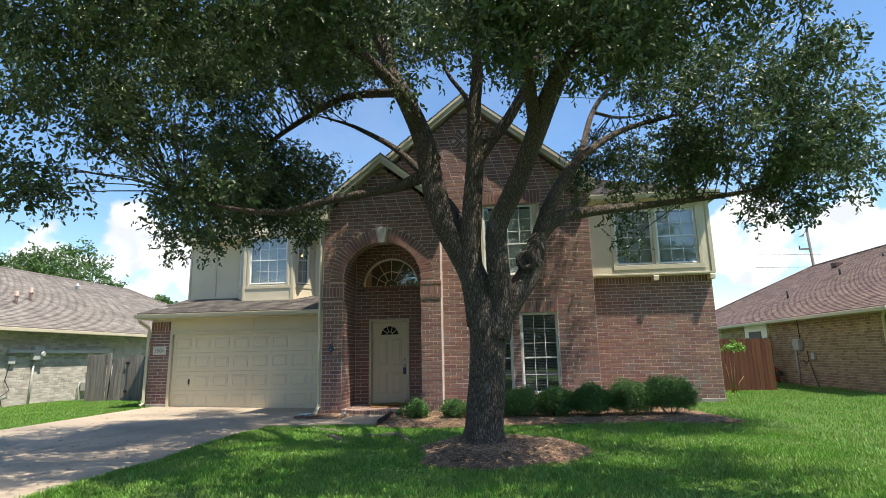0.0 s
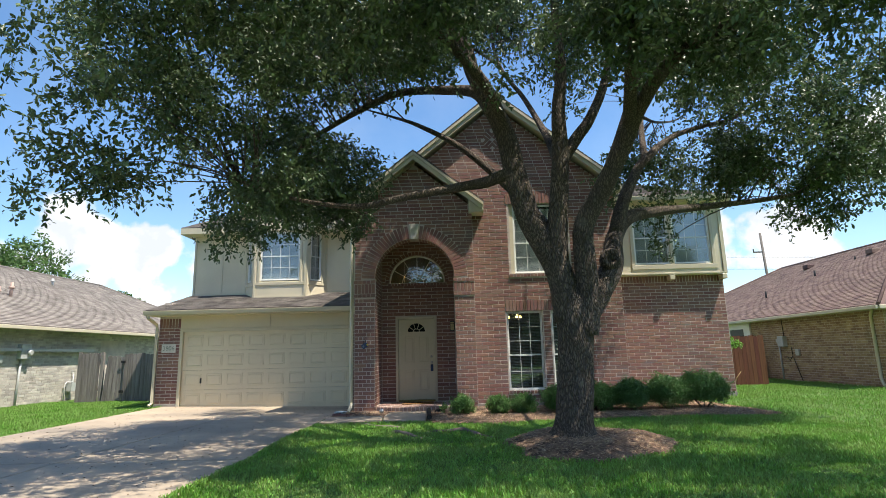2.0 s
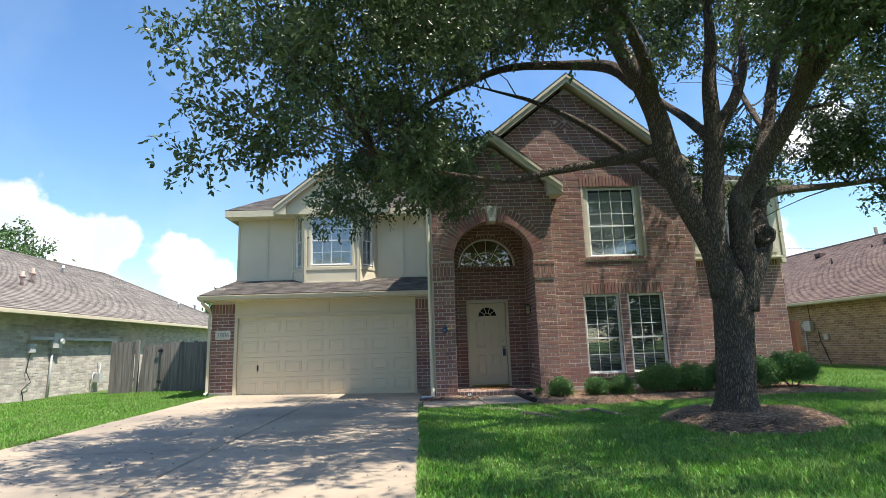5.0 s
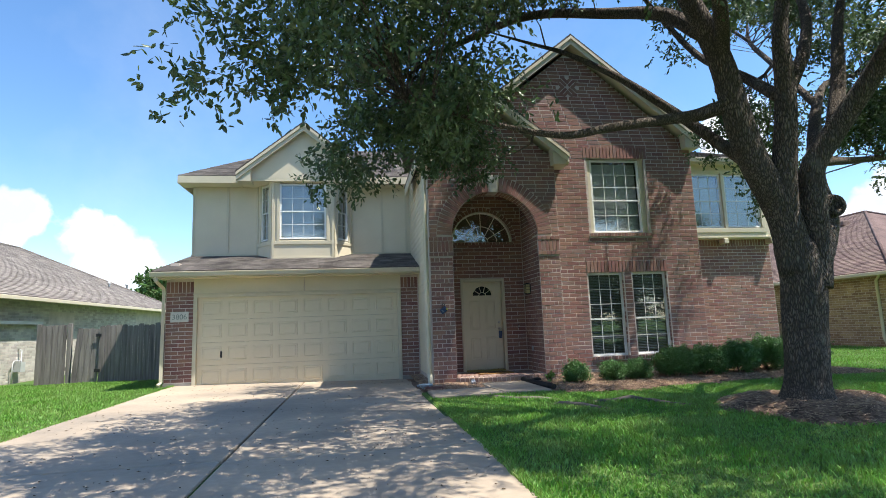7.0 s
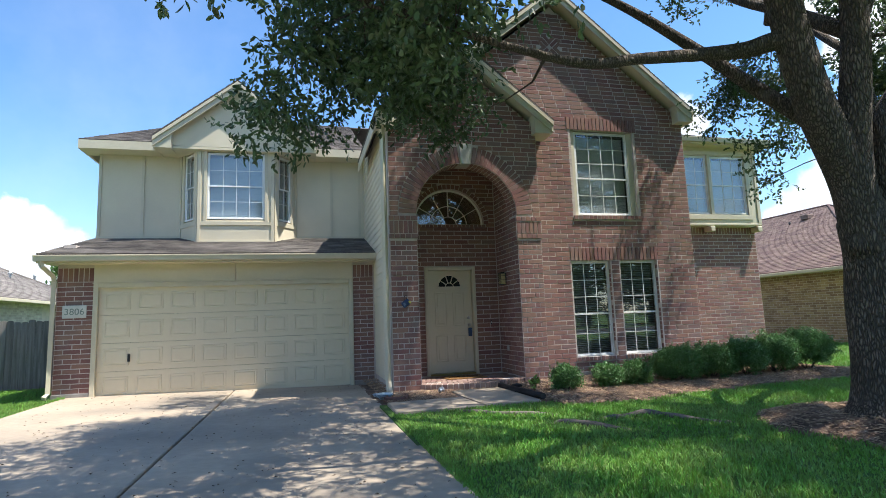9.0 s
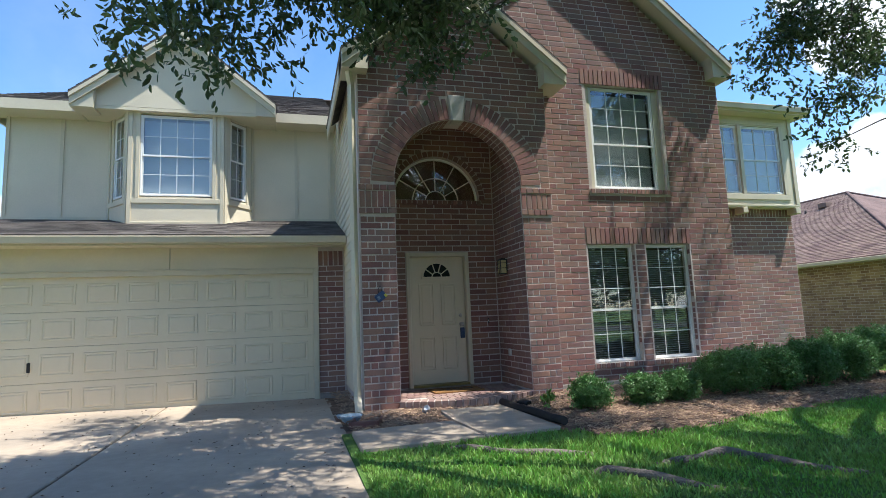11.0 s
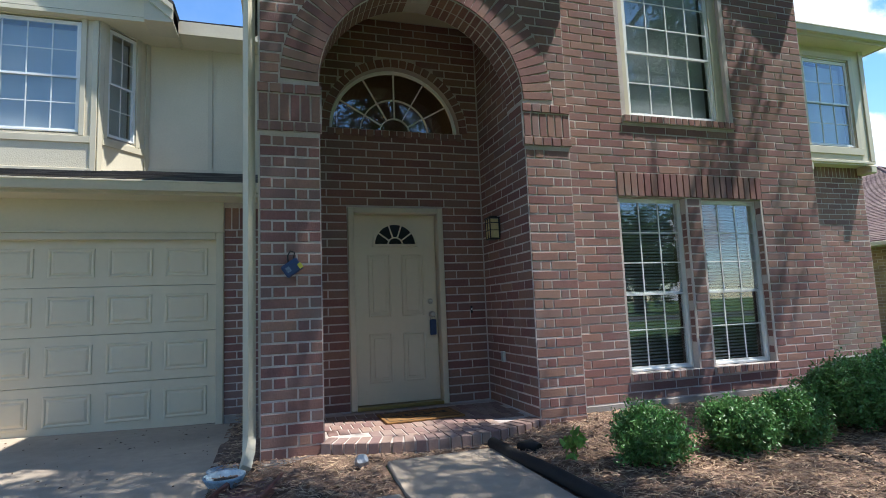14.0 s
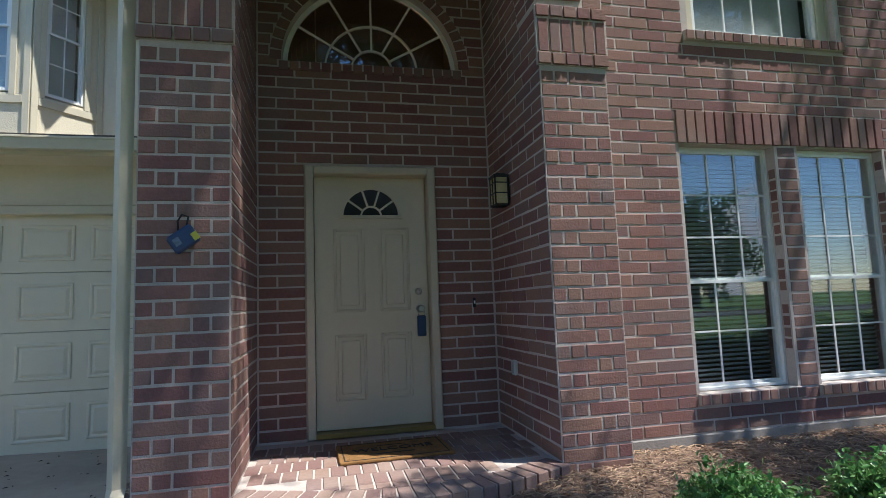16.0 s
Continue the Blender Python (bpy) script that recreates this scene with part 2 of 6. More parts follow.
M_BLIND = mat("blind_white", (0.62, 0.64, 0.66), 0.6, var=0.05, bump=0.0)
# darkened copy of the blind colour: dimness of the lower windows painted in
M_BLIND_DIMMED = mat("blind_dimmed", (0.25, 0.28, 0.30), 0.6, var=0.08, bump=0.0)
M_GLASS = glassmat("window_glass")
# opaque door pane: dark tree reflections put into a near-black colour
M_PANE_DARKENED = mat("pane_darkened", (0.010, 0.011, 0.012), 0.12, var=0.1, bump=0.0, spec=0.2)
M_SHINGLE = mat("shingle_grey", (0.155, 0.135, 0.12), 0.95, var=0.25, scale=3.0, fine=70, bump=0.6, bump_scale=90, vary=0.22)
M_SHINGLE_L = mat("shingle_weathered", (0.25, 0.22, 0.195), 0.95, var=0.2, scale=2.0, fine=60, bump=0.5, bump_scale=90, vary=0.2)
M_SHINGLE_R = mat("shingle_brown", (0.20, 0.135, 0.115), 0.95, var=0.2, scale=2.5, fine=60, bump=0.5, bump_scale=90, vary=0.25)
M_CONC = mat("driveway_concrete", (0.44, 0.352, 0.258), 0.9, var=0.16, scale=0.55, fine=11, bump=0.25, bump_scale=140, col2=(0.255, 0.215, 0.17))
M_CONC2 = mat("foundation_concrete", (0.30, 0.275, 0.25), 0.95, var=0.15, scale=3, fine=30, bump=0.4, bump_scale=60)
M_SOIL = mat("mulch_soil", (0.26, 0.165, 0.112), 1.0, var=0.35, scale=5, fine=50, bump=0.9, bump_scale=70, dist=0.03)
M_CHIP = mat("mulch_chip", (0.42, 0.28, 0.185), 0.95, var=0.25, scale=9, fine=50, bump=0.3, vary=0.35)
M_LAWN = mat("lawn_soil", (0.066, 0.148, 0.022), 1.0, var=0.3, scale=0.9, fine=40, bump=0.9, bump_scale=60, dist=0.03, col2=(0.098, 0.148, 0.036))
M_GRASS = leafmat("grass_blade", (0.150, 0.330, 0.045), (0.23, 0.36, 0.085), 0.5, 0.33)
M_LEAF = leafmat("oak_leaf", (0.068, 0.108, 0.046), (0.115, 0.165, 0.070), 0.40, 0.30)
M_BUSH = leafmat("holly_leaf", (0.080, 0.185, 0.048), (0.14, 0.26, 0.075), 0.38, 0.25)
M_FARLEAF = leafmat("far_leaf", (0.07, 0.14, 0.035), (0.10, 0.17, 0.05), 0.6, 0.3)
M_BARK = barkmat("oak_bark")
M_FENCE = mat("weathered_cedar", (0.235, 0.212, 0.192), 0.9, var=0.25, scale=3, fine=35, bump=0.4, bump_scale=40, stretch=(6, 6, 0.35), vary=0.18)
M_FENCE_R = mat("stained_cedar", (0.14, 0.050, 0.027), 0.8, var=0.2, scale=3, fine=35, bump=0.3, stretch=(6, 6, 0.35), vary=0.15)
M_NBRICK_L = mat("pale_brick", (0.50, 0.465, 0.415), 0.9, var=0.15, scale=3, fine=40, bump=0.4, vary=0.2, col2=(0.37, 0.345, 0.31))
M_NBRICK_R = mat("tan_brick", (0.36, 0.255, 0.16), 0.9, var=0.15, scale=3, fine=40, bump=0.4, vary=0.22)
M_METAL = mat("galvanised", (0.42, 0.43, 0.44), 0.45, 0.7, var=0.08, bump=0.05)
M_DARK = mat("dark_metal", (0.03, 0.03, 0.032), 0.5, 0.3, var=0.1, bump=0.0)
M_CHROME = mat("satin_nickel", (0.55, 0.53, 0.50), 0.3, 0.9, var=0.05, bump=0.0)
# plaster coloured far darker than its own tone so rooms read unlit
M_INNER_DIMMED = mat("plaster_dimmed", (0.12, 0.115, 0.105), 0.9, var=0.05, bump=0.1)
M_MAT = mat("coir", (0.33, 0.17, 0.055), 0.98, var=0.2, scale=12, fine=150, bump=0.8, bump_scale=300)
M_BLACK = mat("black_rubber", (0.022, 0.02, 0.019), 0.7, var=0.15, bump=0.1)
M_STONE = mat("keystone_cast", (0.50, 0.475, 0.42), 0.85, var=0.1, scale=8, bump=0.3)
M_BLUE = mat("blue_plastic", (0.03, 0.06, 0.14), 0.4, var=0.1, bump=0.0)
M_RED = mat("red_plastic", (0.38, 0.04, 0.035), 0.45, var=0.1, bump=0.0)
M_GREY = mat("grey_enamel", (0.50, 0.51, 0.50), 0.45, 0.2, var=0.06, bump=0.03)
M_LEAF_DRY = mat("dry_leaf", (0.13, 0.08, 0.045), 0.9, var=0.3, bump=0.1, vary=0.4)
M_BULB = glow("warm_bulb", (1.0, 0.55, 0.18), 14.0)
M_ROOT = mat("root_bark", (0.15, 0.125, 0.105), 0.95, var=0.3, scale=9, fine=60, bump=0.8, bump_scale=50, dist=0.02, col2=(0.15, 0.125, 0.105))
M_PAVER = mat("paver_brick", (0.25, 0.155, 0.128), 0.9, var=0.18, scale=3, fine=40, bump=0.4, bump_scale=90, vary=0.16, col2=(0.28, 0.20, 0.17))
M_LANTERN = mat("lantern_glass", (0.62, 0.52, 0.27), 0.25, var=0.1, bump=0.0)
M_YELLOW = mat("yellow_label", (0.55, 0.50, 0.06), 0.5, var=0.05, bump=0.0)


# ---- builders ----
def box(bm, x0, x1, y0, y1, z0, z1, m=None):
    vs = [bm.verts.new(Vector(p) if m is None else m @ Vector(p)) for p in
          ((x0, y0, z0), (x1, y0, z0), (x1, y1, z0), (x0, y1, z0), (x0, y0, z1), (x1, y0, z1), (x1, y1, z1), (x0, y1, z1))]
    for f in ((0, 3, 2, 1), (4, 5, 6, 7), (0, 1, 5, 4), (1, 2, 6, 5), (2, 3, 7, 6), (3, 0, 4, 7)):
        bm.faces.new([vs[i] for i in f])


def prism(bm, pts, off):
    """A solid from a flat outline pts (3D) pushed by the vector off."""
    a = [bm.verts.new(p) for p in pts]
    b = [bm.verts.new(Vector(p) + Vector(off)) for p in pts]
    bm.faces.new(a)
    bm.faces.new(b[::-1])
    for i in range(len(a)):
        j = (i + 1) % len(a)
        bm.faces.new((a[j], a[i], b[i], b[j]))


def tube(bm, pts, radii, sides=8, cap=True, twist=0.0):
    """A round tube along pts."""
    rings = []
    n = len(pts)
    pts = [Vector(p) for p in pts]
    if not isinstance(radii, (list, tuple)):
        radii = [radii] * n
    side = None
    for i, p in enumerate(pts):
        d = (pts[min(i + 1, n - 1)] - pts[max(i - 1, 0)]).normalized()
        if side is None:
            side = d.orthogonal().normalized()
        side = (side - d * side.dot(d)).normalized()
        up = d.cross(side)
        rings.append([bm.verts.new(p + (side * math.cos(a) + up * math.sin(a)) * radii[i]) for a in [twist + 2 * math.pi * k / sides for k in range(sides)]])
    for r0, r1 in zip(rings, rings[1:]):
        for k in range(sides):
            f = bm.faces.new((r0[k], r0[(k + 1) % sides], r1[(k + 1) % sides], r1[k]))
            f.smooth = sides > 4
    if cap:
        bm.faces.new(rings[0][::-1])
        bm.faces.new(rings[-1])


def lathe(bm, profile, at=(0, 0, 0), sides=16):
    """A turned solid: profile of (radius, z)."""
    rings = [[bm.verts.new((at[0] + r * math.cos(2 * math.pi * k / sides), at[1] + r * math.sin(2 * math.pi * k / sides), at[2] + z)) for k in range(sides)] for r, z in profile]
    for a, b in zip(rings, rings[1:]):
        for k in range(sides):
            f = bm.faces.new((a[k], a[(k + 1) % sides], b[(k + 1) % sides], b[k]))
            f.smooth = True
    bm.faces.new(rings[0][::-1])
    bm.faces.new(rings[-1])


def finish(name, bm, material, bevel=0.0, recalc=True):
    if bevel:
        bmesh.ops.bevel(bm, geom=bm.edges[:], offset=bevel, segments=1, affect="EDGES", clamp_overlap=True)
    if recalc:
        bmesh.ops.recalc_face_normals(bm, faces=bm.faces[:])
    me = bpy.data.meshes.new(name)
    bm.to_mesh(me)
    bm.free()
    me.materials.append(material)
    return me


def part(name, bm, material, parent, label="", bevel=0.0):
    ob = new(name, finish(name, bm, material, bevel))
    ob.parent = parent
    return tagged(ob, label)


def thing(name, label, category, group="", at=(0, 0, 0)):
    ob = new(name)
    ob.location = at
    return tagged(ob, label, category, group)


def solo(name, bm, material, label, category="", kind="", bevel=0.0, group=""):
    return tagged(new(name, finish(name, bm, material, bevel)), label, category, group, kind)


def B(*a):
    bm = bmesh.new()
    box(bm, *a)
    return bm


def joined(name, verts, faces, material, parent=None, smooth=False):
    me = bpy.data.meshes.new(name)
    me.from_pydata(verts, [], faces)
    me.materials.append(material)
    ob = new(name, me)
    ob.parent = parent
    return ob


# bricks: 0.28 x 0.08 m faces, 0.09 m courses
CO, LE, GAP = 0.09, 0.29, 0.0155


def brick_mesh(name, material, h=CO, gap=GAP, proud=0.004):
    a, z, c = 0.5, (h - gap) / 2, 0.003
    rings = [(a, z, 0.012), (a, z, -proud + c * 0.7), (a - 0.012, z - c, -proud)]
    v = [(sx * x, y, sz * zz) for x, zz, y in rings for sx, sz in ((-1, -1), (1, -1), (1, 1), (-1, 1))]
    f = [(r * 4 + k, r * 4 + (k + 1) % 4, r * 4 + 4 + (k + 1) % 4, r * 4 + 4 + k) for r in range(2) for k in range(4)] + [(8, 9, 10, 11)]
    me = bpy.data.meshes.new(name)
    me.from_pydata(v, [], f)
    me.materials.append(material)
    return me


BRICK = brick_mesh("brick", M_BRICK)
rnd = random.Random(7)


def frame_of(u, out):
    """Axes of a wall: x along u, -y outwards, z up."""
    u, o = Vector(u), Vector(out)
    return Matrix(((u.x, -o.x, 0), (u.y, -o.y, 0), (u.z, -o.z, 1))).to_4x4()


def place_pieces(wall, mesh, mats, limit=300, name="brick"):
    """The first pieces become objects of their own under wall, the rest one joined mesh."""
    for m in mats[:limit]:
        o = new(name, mesh)
        o.parent = wall
        o.matrix_basis = m
    if len(mats) > limit:
        base = [v.co.copy() for v in mesh.vertices]
        polys = [tuple(p.vertices) for p in mesh.polygons]
        vs, fs = [], []
        for m in mats[limit:]:
            k = len(vs)
            vs += [m @ p for p in base]
            fs += [tuple(i + k for i in f) for f in polys]
        o = joined(name + "work", vs, fs, mesh.materials[0], wall)
        tagged(o, kind="stuff")


def courses(origin, u, out, spans, z0, z1, co=CO, le=LE, alt=False, lead=0.0):
    """Poses of the bricks of a wall, course by course, between the ends that spans(z) gives. alt: stretcher and header by turns."""
    rot = frame_of(u, out)
    o, u = Vector(origin), Vector(u)
    res = []
    n = int(round((z1 - z0) / co))
    for r in range(n):
        z = z0 + (r + 0.5) * co
        for a, b in spans(z):
            if b - a < 0.04:
                continue
            cuts = [a]
            p = a + (le / 2 if r % 2 else le) + lead
            if alt and b - a < 0.7:
                cuts += [a + (b - a) * q for q in ((0.59, 0.79) if r % 2 else (0.20, 0.41))]
                p = b
            while p < b - 0.07:
                cuts.append(p)
                p += le
            cuts.append(b)
            for c, d in zip(cuts, cuts[1:]):
                ln = d - c - GAP
                jit = Matrix.Translation((0, rnd.uniform(-0.0025, 0.0025), rnd.uniform(-0.002, 0.002))) @ Matrix.Rotation(rnd.uniform(-0.006, 0.006), 4, "Y")
                res.append(Matrix.Translation(o + u * ((c + d) / 2) + Vector((0, 0, z))) @ rot @ jit @ Matrix.Diagonal((ln, 1, 1, 1)))
    return res


def soldiers(origin, u, out, a, b, z0, z1, step=0.085, proud=0.0):
    """Bricks on end between a and b along the wall."""
    rot = frame_of(u, out)
    o, u = Vector(origin), Vector(u)
    n = max(1, round((b - a) / step))
    s = (b - a) / n
    res = []
    for i in range(n):
        c = o + u * (a + (i + 0.5) * s) + Vector((0, 0, (z0 + z1) / 2)) + Vector(out) * (proud + rnd.uniform(-0.002, 0.002))
        res.append(Matrix.Translation(c) @ rot @ Matrix.Rotation(math.pi / 2, 4, "Y") @ Matrix.Diagonal((z1 - z0 - GAP, 1, (s - GAP) / (CO - GAP), 1)))
    return res


def cut(holes, base=None):
    """spans(z) of a wall from its outline base(z) -> (a, b) less its holes: (z0, z1, a, b) or a function z -> (a, b) or None."""
    def spans(z):
        got = [base(z)]
        for h in holes:
            ab = h(z) if callable(h) else ((h[2], h[3]) if h[0] < z < h[1] else None)
            if ab:
                got = [q for a, b in got for q in ((a, min(b, ab[0])), (max(a, ab[1]), b)) if q[1] - q[0] > 0.03]
        return got
    return spans


def slab(parent, name, origin, u, out, us, cells, thick, material, label=""):
    """A wall of given thickness: for each strip between neighbours in us, cells(u_mid) lists (low(u), high(u)) pairs of functions or numbers."""
    bm = bmesh.new()
    o, u, out = Vector(origin), Vector(u), Vector(out)
    for a, b in zip(us, us[1:]):
        for lo, hi in cells((a + b) / 2):
            f = lambda q, t: q(t) if callable(q) else q
            if f(hi, (a + b) / 2) - f(lo, (a + b) / 2) < 0.005:
                continue
            pts = [o + u * t + Vector((0, 0, f(q, t))) for t, q in ((a, lo), (b, lo), (b, hi), (a, hi))]
            prism(bm, pts, -out * thick)
    bmesh.ops.remove_doubles(bm, verts=bm.verts[:], dist=0.0005)
    return part(name, bm, material, parent, label)

# ---- the house ----
house = thing("house", "two-storey red brick and tan sided house", "house")
FY, GY, DY, WY, GAY, UY = 14.05, 14.40, 15.24, 16.10, 16.35, 18.02   # tower, gable, door, wing, garage, upper walls
TX0, TX1, AX0, AX1 = -4.30, -1.41, -3.81, -1.89                      # tower and its arch
ACX, AR, ASZ = -2.85, 0.96, 3.10
GX1, WX1 = 2.22, 5.55
SL = 0.80                                                            # roof pitch of the gables
G_AP = (-0.74, 7.63)                                                 # big gable's brick apex x, z
T_AP = (-2.83, 5.96)
X, Y_, OUT = (1, 0, 0), (0, 1, 0), (0, -1, 0)


def gable_top(x):
    return G_AP[1] - SL * abs(x - G_AP[0])


def tower_top(x):
    return T_AP[1] - SL * abs(x - T_AP[0])


def arch_low(x):
    return ASZ + math.sqrt(max(0.0, AR * AR - (x - ACX) ** 2))


# big gable wall
W_A, W_B, W_U = (-0.63, 0.235, 0.35, 2.25), (0.455, 1.32, 0.35, 2.25), (-0.46, 0.98, 3.17, 4.96)
gable_wall = slab(house, "wall", (0, GY, 0), X, OUT, [-4.3, -1.5, G_AP[0], W_A[0], W_U[0], W_A[1], W_B[0], W_U[1], W_B[1], GX1],
                  lambda x: [(-0.1, W_A[2]), (W_A[3], W_U[2]), (W_U[3], gable_top)] if (W_A[0] < x < W_A[1] or W_B[0] < x < W_B[1]) and W_U[0] < x < W_U[1] else
                  [(-0.1, W_A[2]), (W_A[3], gable_top)] if W_A[0] < x < W_A[1] or W_B[0] < x < W_B[1] else
                  [(-0.1, W_U[2]), (W_U[3], gable_top)] if W_U[0] < x < W_U[1] else
                  ([(4.3, gable_top)] if x < -1.5 else [(-0.1, gable_top)]), 0.20, M_MORTAR, "red brick gable wall with pale mortar")
gable_holes = [(W_A[2] - 0.10, W_A[3] + 0.28, W_A[0] - 0.02, W_A[1] + 0.02), (W_B[2] - 0.10, W_B[3] + 0.28, W_B[0] - 0.02, W_B[1] + 0.02),
               (W_A[3], W_A[3] + 0.28, W_A[0] - 0.02, W_B[1] + 0.02), (W_U[2] - 0.09, W_U[3], W_U[0] - 0.05, W_U[1] + 0.05), (W_U[3], W_U[3] + 0.28, W_U[0] - 0.09, W_U[1] + 0.09)]
DIA = (-0.80, 6.72)
def dia_hole(z):
    d = 0.30 - abs(z - DIA[1])
    return (DIA[0] - d, DIA[0] + d) if d > 0.01 else None
def gable_base(z):
    half = (G_AP[1] - z) / SL
    return (max(-1.40 if z < 4.6 else -4.2, G_AP[0] - half), min(GX1, G_AP[0] + half))
bm_ = courses((0, GY, 0), X, OUT, cut(gable_holes + [dia_hole], gable_base), 0.09, 7.47)
gable_bricks = sorted(bm_, key=lambda m: (m.translation - Vector((0.0, GY, 1.2))).length)
gable_extra = soldiers((0, GY, 0), X, OUT, W_A[0] - 0.02, W_B[1] + 0.02, W_A[3], W_A[3] + 0.27, proud=0.012) + soldiers((0, GY, 0), X, OUT, W_U[0] - 0.09, W_U[1] + 0.09, W_U[3], W_U[3] + 0.27, proud=0.012)
# brick diamond in the gable's peak: four quarters of slanting bricks
for sx in (-1, 1):
    for sz in (-1, 1):
        for k in range(3):
            ang = math.pi / 4 * (1 if sx * sz > 0 else -1)
            c = Vector((DIA[0] + sx * 0.105 + (k - 1) * 0.062 * (sx if sx * sz > 0 else -sx), GY - 0.004, DIA[1] + 0.105 * sz + (k - 1) * 0.062 * (-sz if sx * sz > 0 else sz)))
            gable_extra.append(Matrix.Translation(c) @ Matrix.Rotation(-ang, 4, "Y") @ Matrix.Diagonal((0.20, 1, 0.9, 1)))

# entrance tower: arch wall, side returns, recess
tus = [TX0, AX0] + [ACX - AR * math.cos(math.pi * k / 28) for k in range(1, 28)] + [AX1, TX1]
tus = sorted(set(round(v, 4) for v in tus + [T_AP[0]]))
tower_wall = slab(house, "wall", (0, FY, 0), X, OUT, tus, lambda x: [(-0.1, tower_top)] if x < AX0 or x > AX1 else [(arch_low, tower_top)], 0.36, M_MORTAR, "red brick arched entrance front")
RING = 0.33
def arch_hole(z):
    if z < ASZ:
        return (AX0, AX1)
    d = (AR + RING) ** 2 - (z - ASZ) ** 2
    return (ACX - math.sqrt(d), ACX + math.sqrt(d)) if d > 0 else None
def tower_base(z):
    half = (T_AP[1] - z) / SL
    return (max(TX0, T_AP[0] - half), min(TX1, T_AP[0] + half))
CORB = (2.64, 3.06)
tower_bricks = courses((0, FY, 0), X, OUT, cut([arch_hole, (CORB[0], CORB[1], -9, 9)], tower_base), 0.0, 2.64, alt=True) + \
    courses((0, FY, 0), X, OUT, cut([arch_hole], tower_base), 3.06, 5.85)
tower_bricks.sort(key=lambda m: m.translation.z)
tower_extra = []
for a, b in ((TX0, AX0), (AX1, TX1)):
    tower_extra += courses((0, FY - 0.022, 0), X, OUT, lambda z: [(a - 0.02, b + 0.02)], CORB[0], CORB[0] + 0.09, le=0.1)
    tower_extra += soldiers((0, FY - 0.012, 0), X, OUT, a - 0.01, b + 0.01, CORB[0] + 0.09, CORB[1] - 0.09)
    tower_extra += courses((0, FY - 0.022, 0), X, OUT, lambda z: [(a - 0.02, b + 0.02)], CORB[1] - 0.09, CORB[1], le=0.1)
    part("corbel", B(a - 0.018, b + 0.018, FY - 0.010, FY + 0.01, CORB[0] + 0.003, CORB[1] - 0.003), M_MORTAR, tower_wall)
for k in range(41):
    th = math.pi * (k + 0.5) / 41
    if abs(th - math.pi / 2) < 0.10:
        continue
    rad = Vector((math.cos(th), 0, math.sin(th)))
    c = Vector((ACX, FY - 0.008, ASZ)) + rad * (AR + RING / 2)
    m = Matrix(((rad.x, 0, -rad.z), (0, 1, 0), (rad.z, 0, rad.x))).to_4x4()
    tower_extra.append(Matrix.Translation(c) @ m @ Matrix.Diagonal((RING - GAP, 1, 0.97, 1)))
    # underside of the arch, two bricks deep
    for yy in (0.09, 0.27):
        c2 = Vector((ACX, FY + yy, ASZ)) + rad * AR
        m2 = Matrix(((0, rad.x, -rad.z), (1, 0, 0), (0, rad.z, rad.x))).to_4x4()
        tower_extra.append(Matrix.Translation(c2) @ m2 @ Matrix.Diagonal((0.165, 1, 0.80, 1)))
kb = bmesh.new()
prism(kb, [(ACX - 0.075, FY - 0.035, ASZ + AR - 0.02), (ACX + 0.075, FY - 0.035, ASZ + AR - 0.02), (ACX + 0.125, FY - 0.035, ASZ + AR + 0.37), (ACX - 0.125, FY - 0.035, ASZ + AR + 0.37)], (0, 0.2, 0))
part("keystone", kb, M_STONE, tower_wall, "pale cast stone keystone", 0.008)

# recess walls behind the arch
FAN = (-2.87, 0.74, 3.12)
def fan_top(x):
    return FAN[2] + math.sqrt(max(0.0, FAN[1] ** 2 - (x - FAN[0]) ** 2))
DR = (-3.44, -2.38, 0.10, 2.24)
fus = sorted(set([-4.1, DR[0], DR[1], -1.6] + [round(FAN[0] - FAN[1] * math.cos(math.pi * k / 20), 4) for k in range(21)]))
def door_cells(x):
    c = []
    fan = abs(x - FAN[0]) < FAN[1]
    c.append((DR[3] if DR[0] < x < DR[1] else 0.0, FAN[2] if fan else 4.6))
    if fan:
        c.append((fan_top, 4.6))
    return c
door_wall = slab(house, "wall", (0, DY, 0), X, OUT, fus, door_cells, 0.18, M_MORTAR, "shaded red brick wall round the front door")
def fan_hole(z):
    if FAN[2] - 0.09 < z < FAN[2]:
        return (FAN[0] - FAN[1] - 0.03, FAN[0] + FAN[1] + 0.03)
    d = (FAN[1] + 0.10) ** 2 - (z - FAN[2]) ** 2
    return (FAN[0] - math.sqrt(d), FAN[0] + math.sqrt(d)) if z > FAN[2] and d > 0 else None
door_bricks = courses((0, DY, 0), X, OUT, cut([fan_hole, (-1, DR[3], DR[0], DR[1])], lambda z: (-3.80, -1.90)), 0.10, 4.42)
door_extra = soldiers((0, DY, 0), X, OUT, FAN[0] - FAN[1] - 0.03, FAN[0] + FAN[1] + 0.03, FAN[2] - 0.09, FAN[2], proud=0.012)
for k in range(27):
    th = math.pi * (k + 0.5) / 27
    rad = Vector((math.cos(th), 0, math.sin(th)))
    door_extra.append(Matrix.Translation(Vector((FAN[0], DY - 0.004, FAN[2])) + rad * (FAN[1] + 0.05)) @ Matrix(((rad.x, 0, -rad.z), (0, 1, 0), (rad.z, 0, rad.x))).to_4x4() @ Matrix.Diagonal((0.09, 1, 1.02, 1)))
rec_r = part("wall", B(AX1, TX1 - 0.01, FY + 0.36, DY, -0.1, 4.6), M_MORTAR, house)
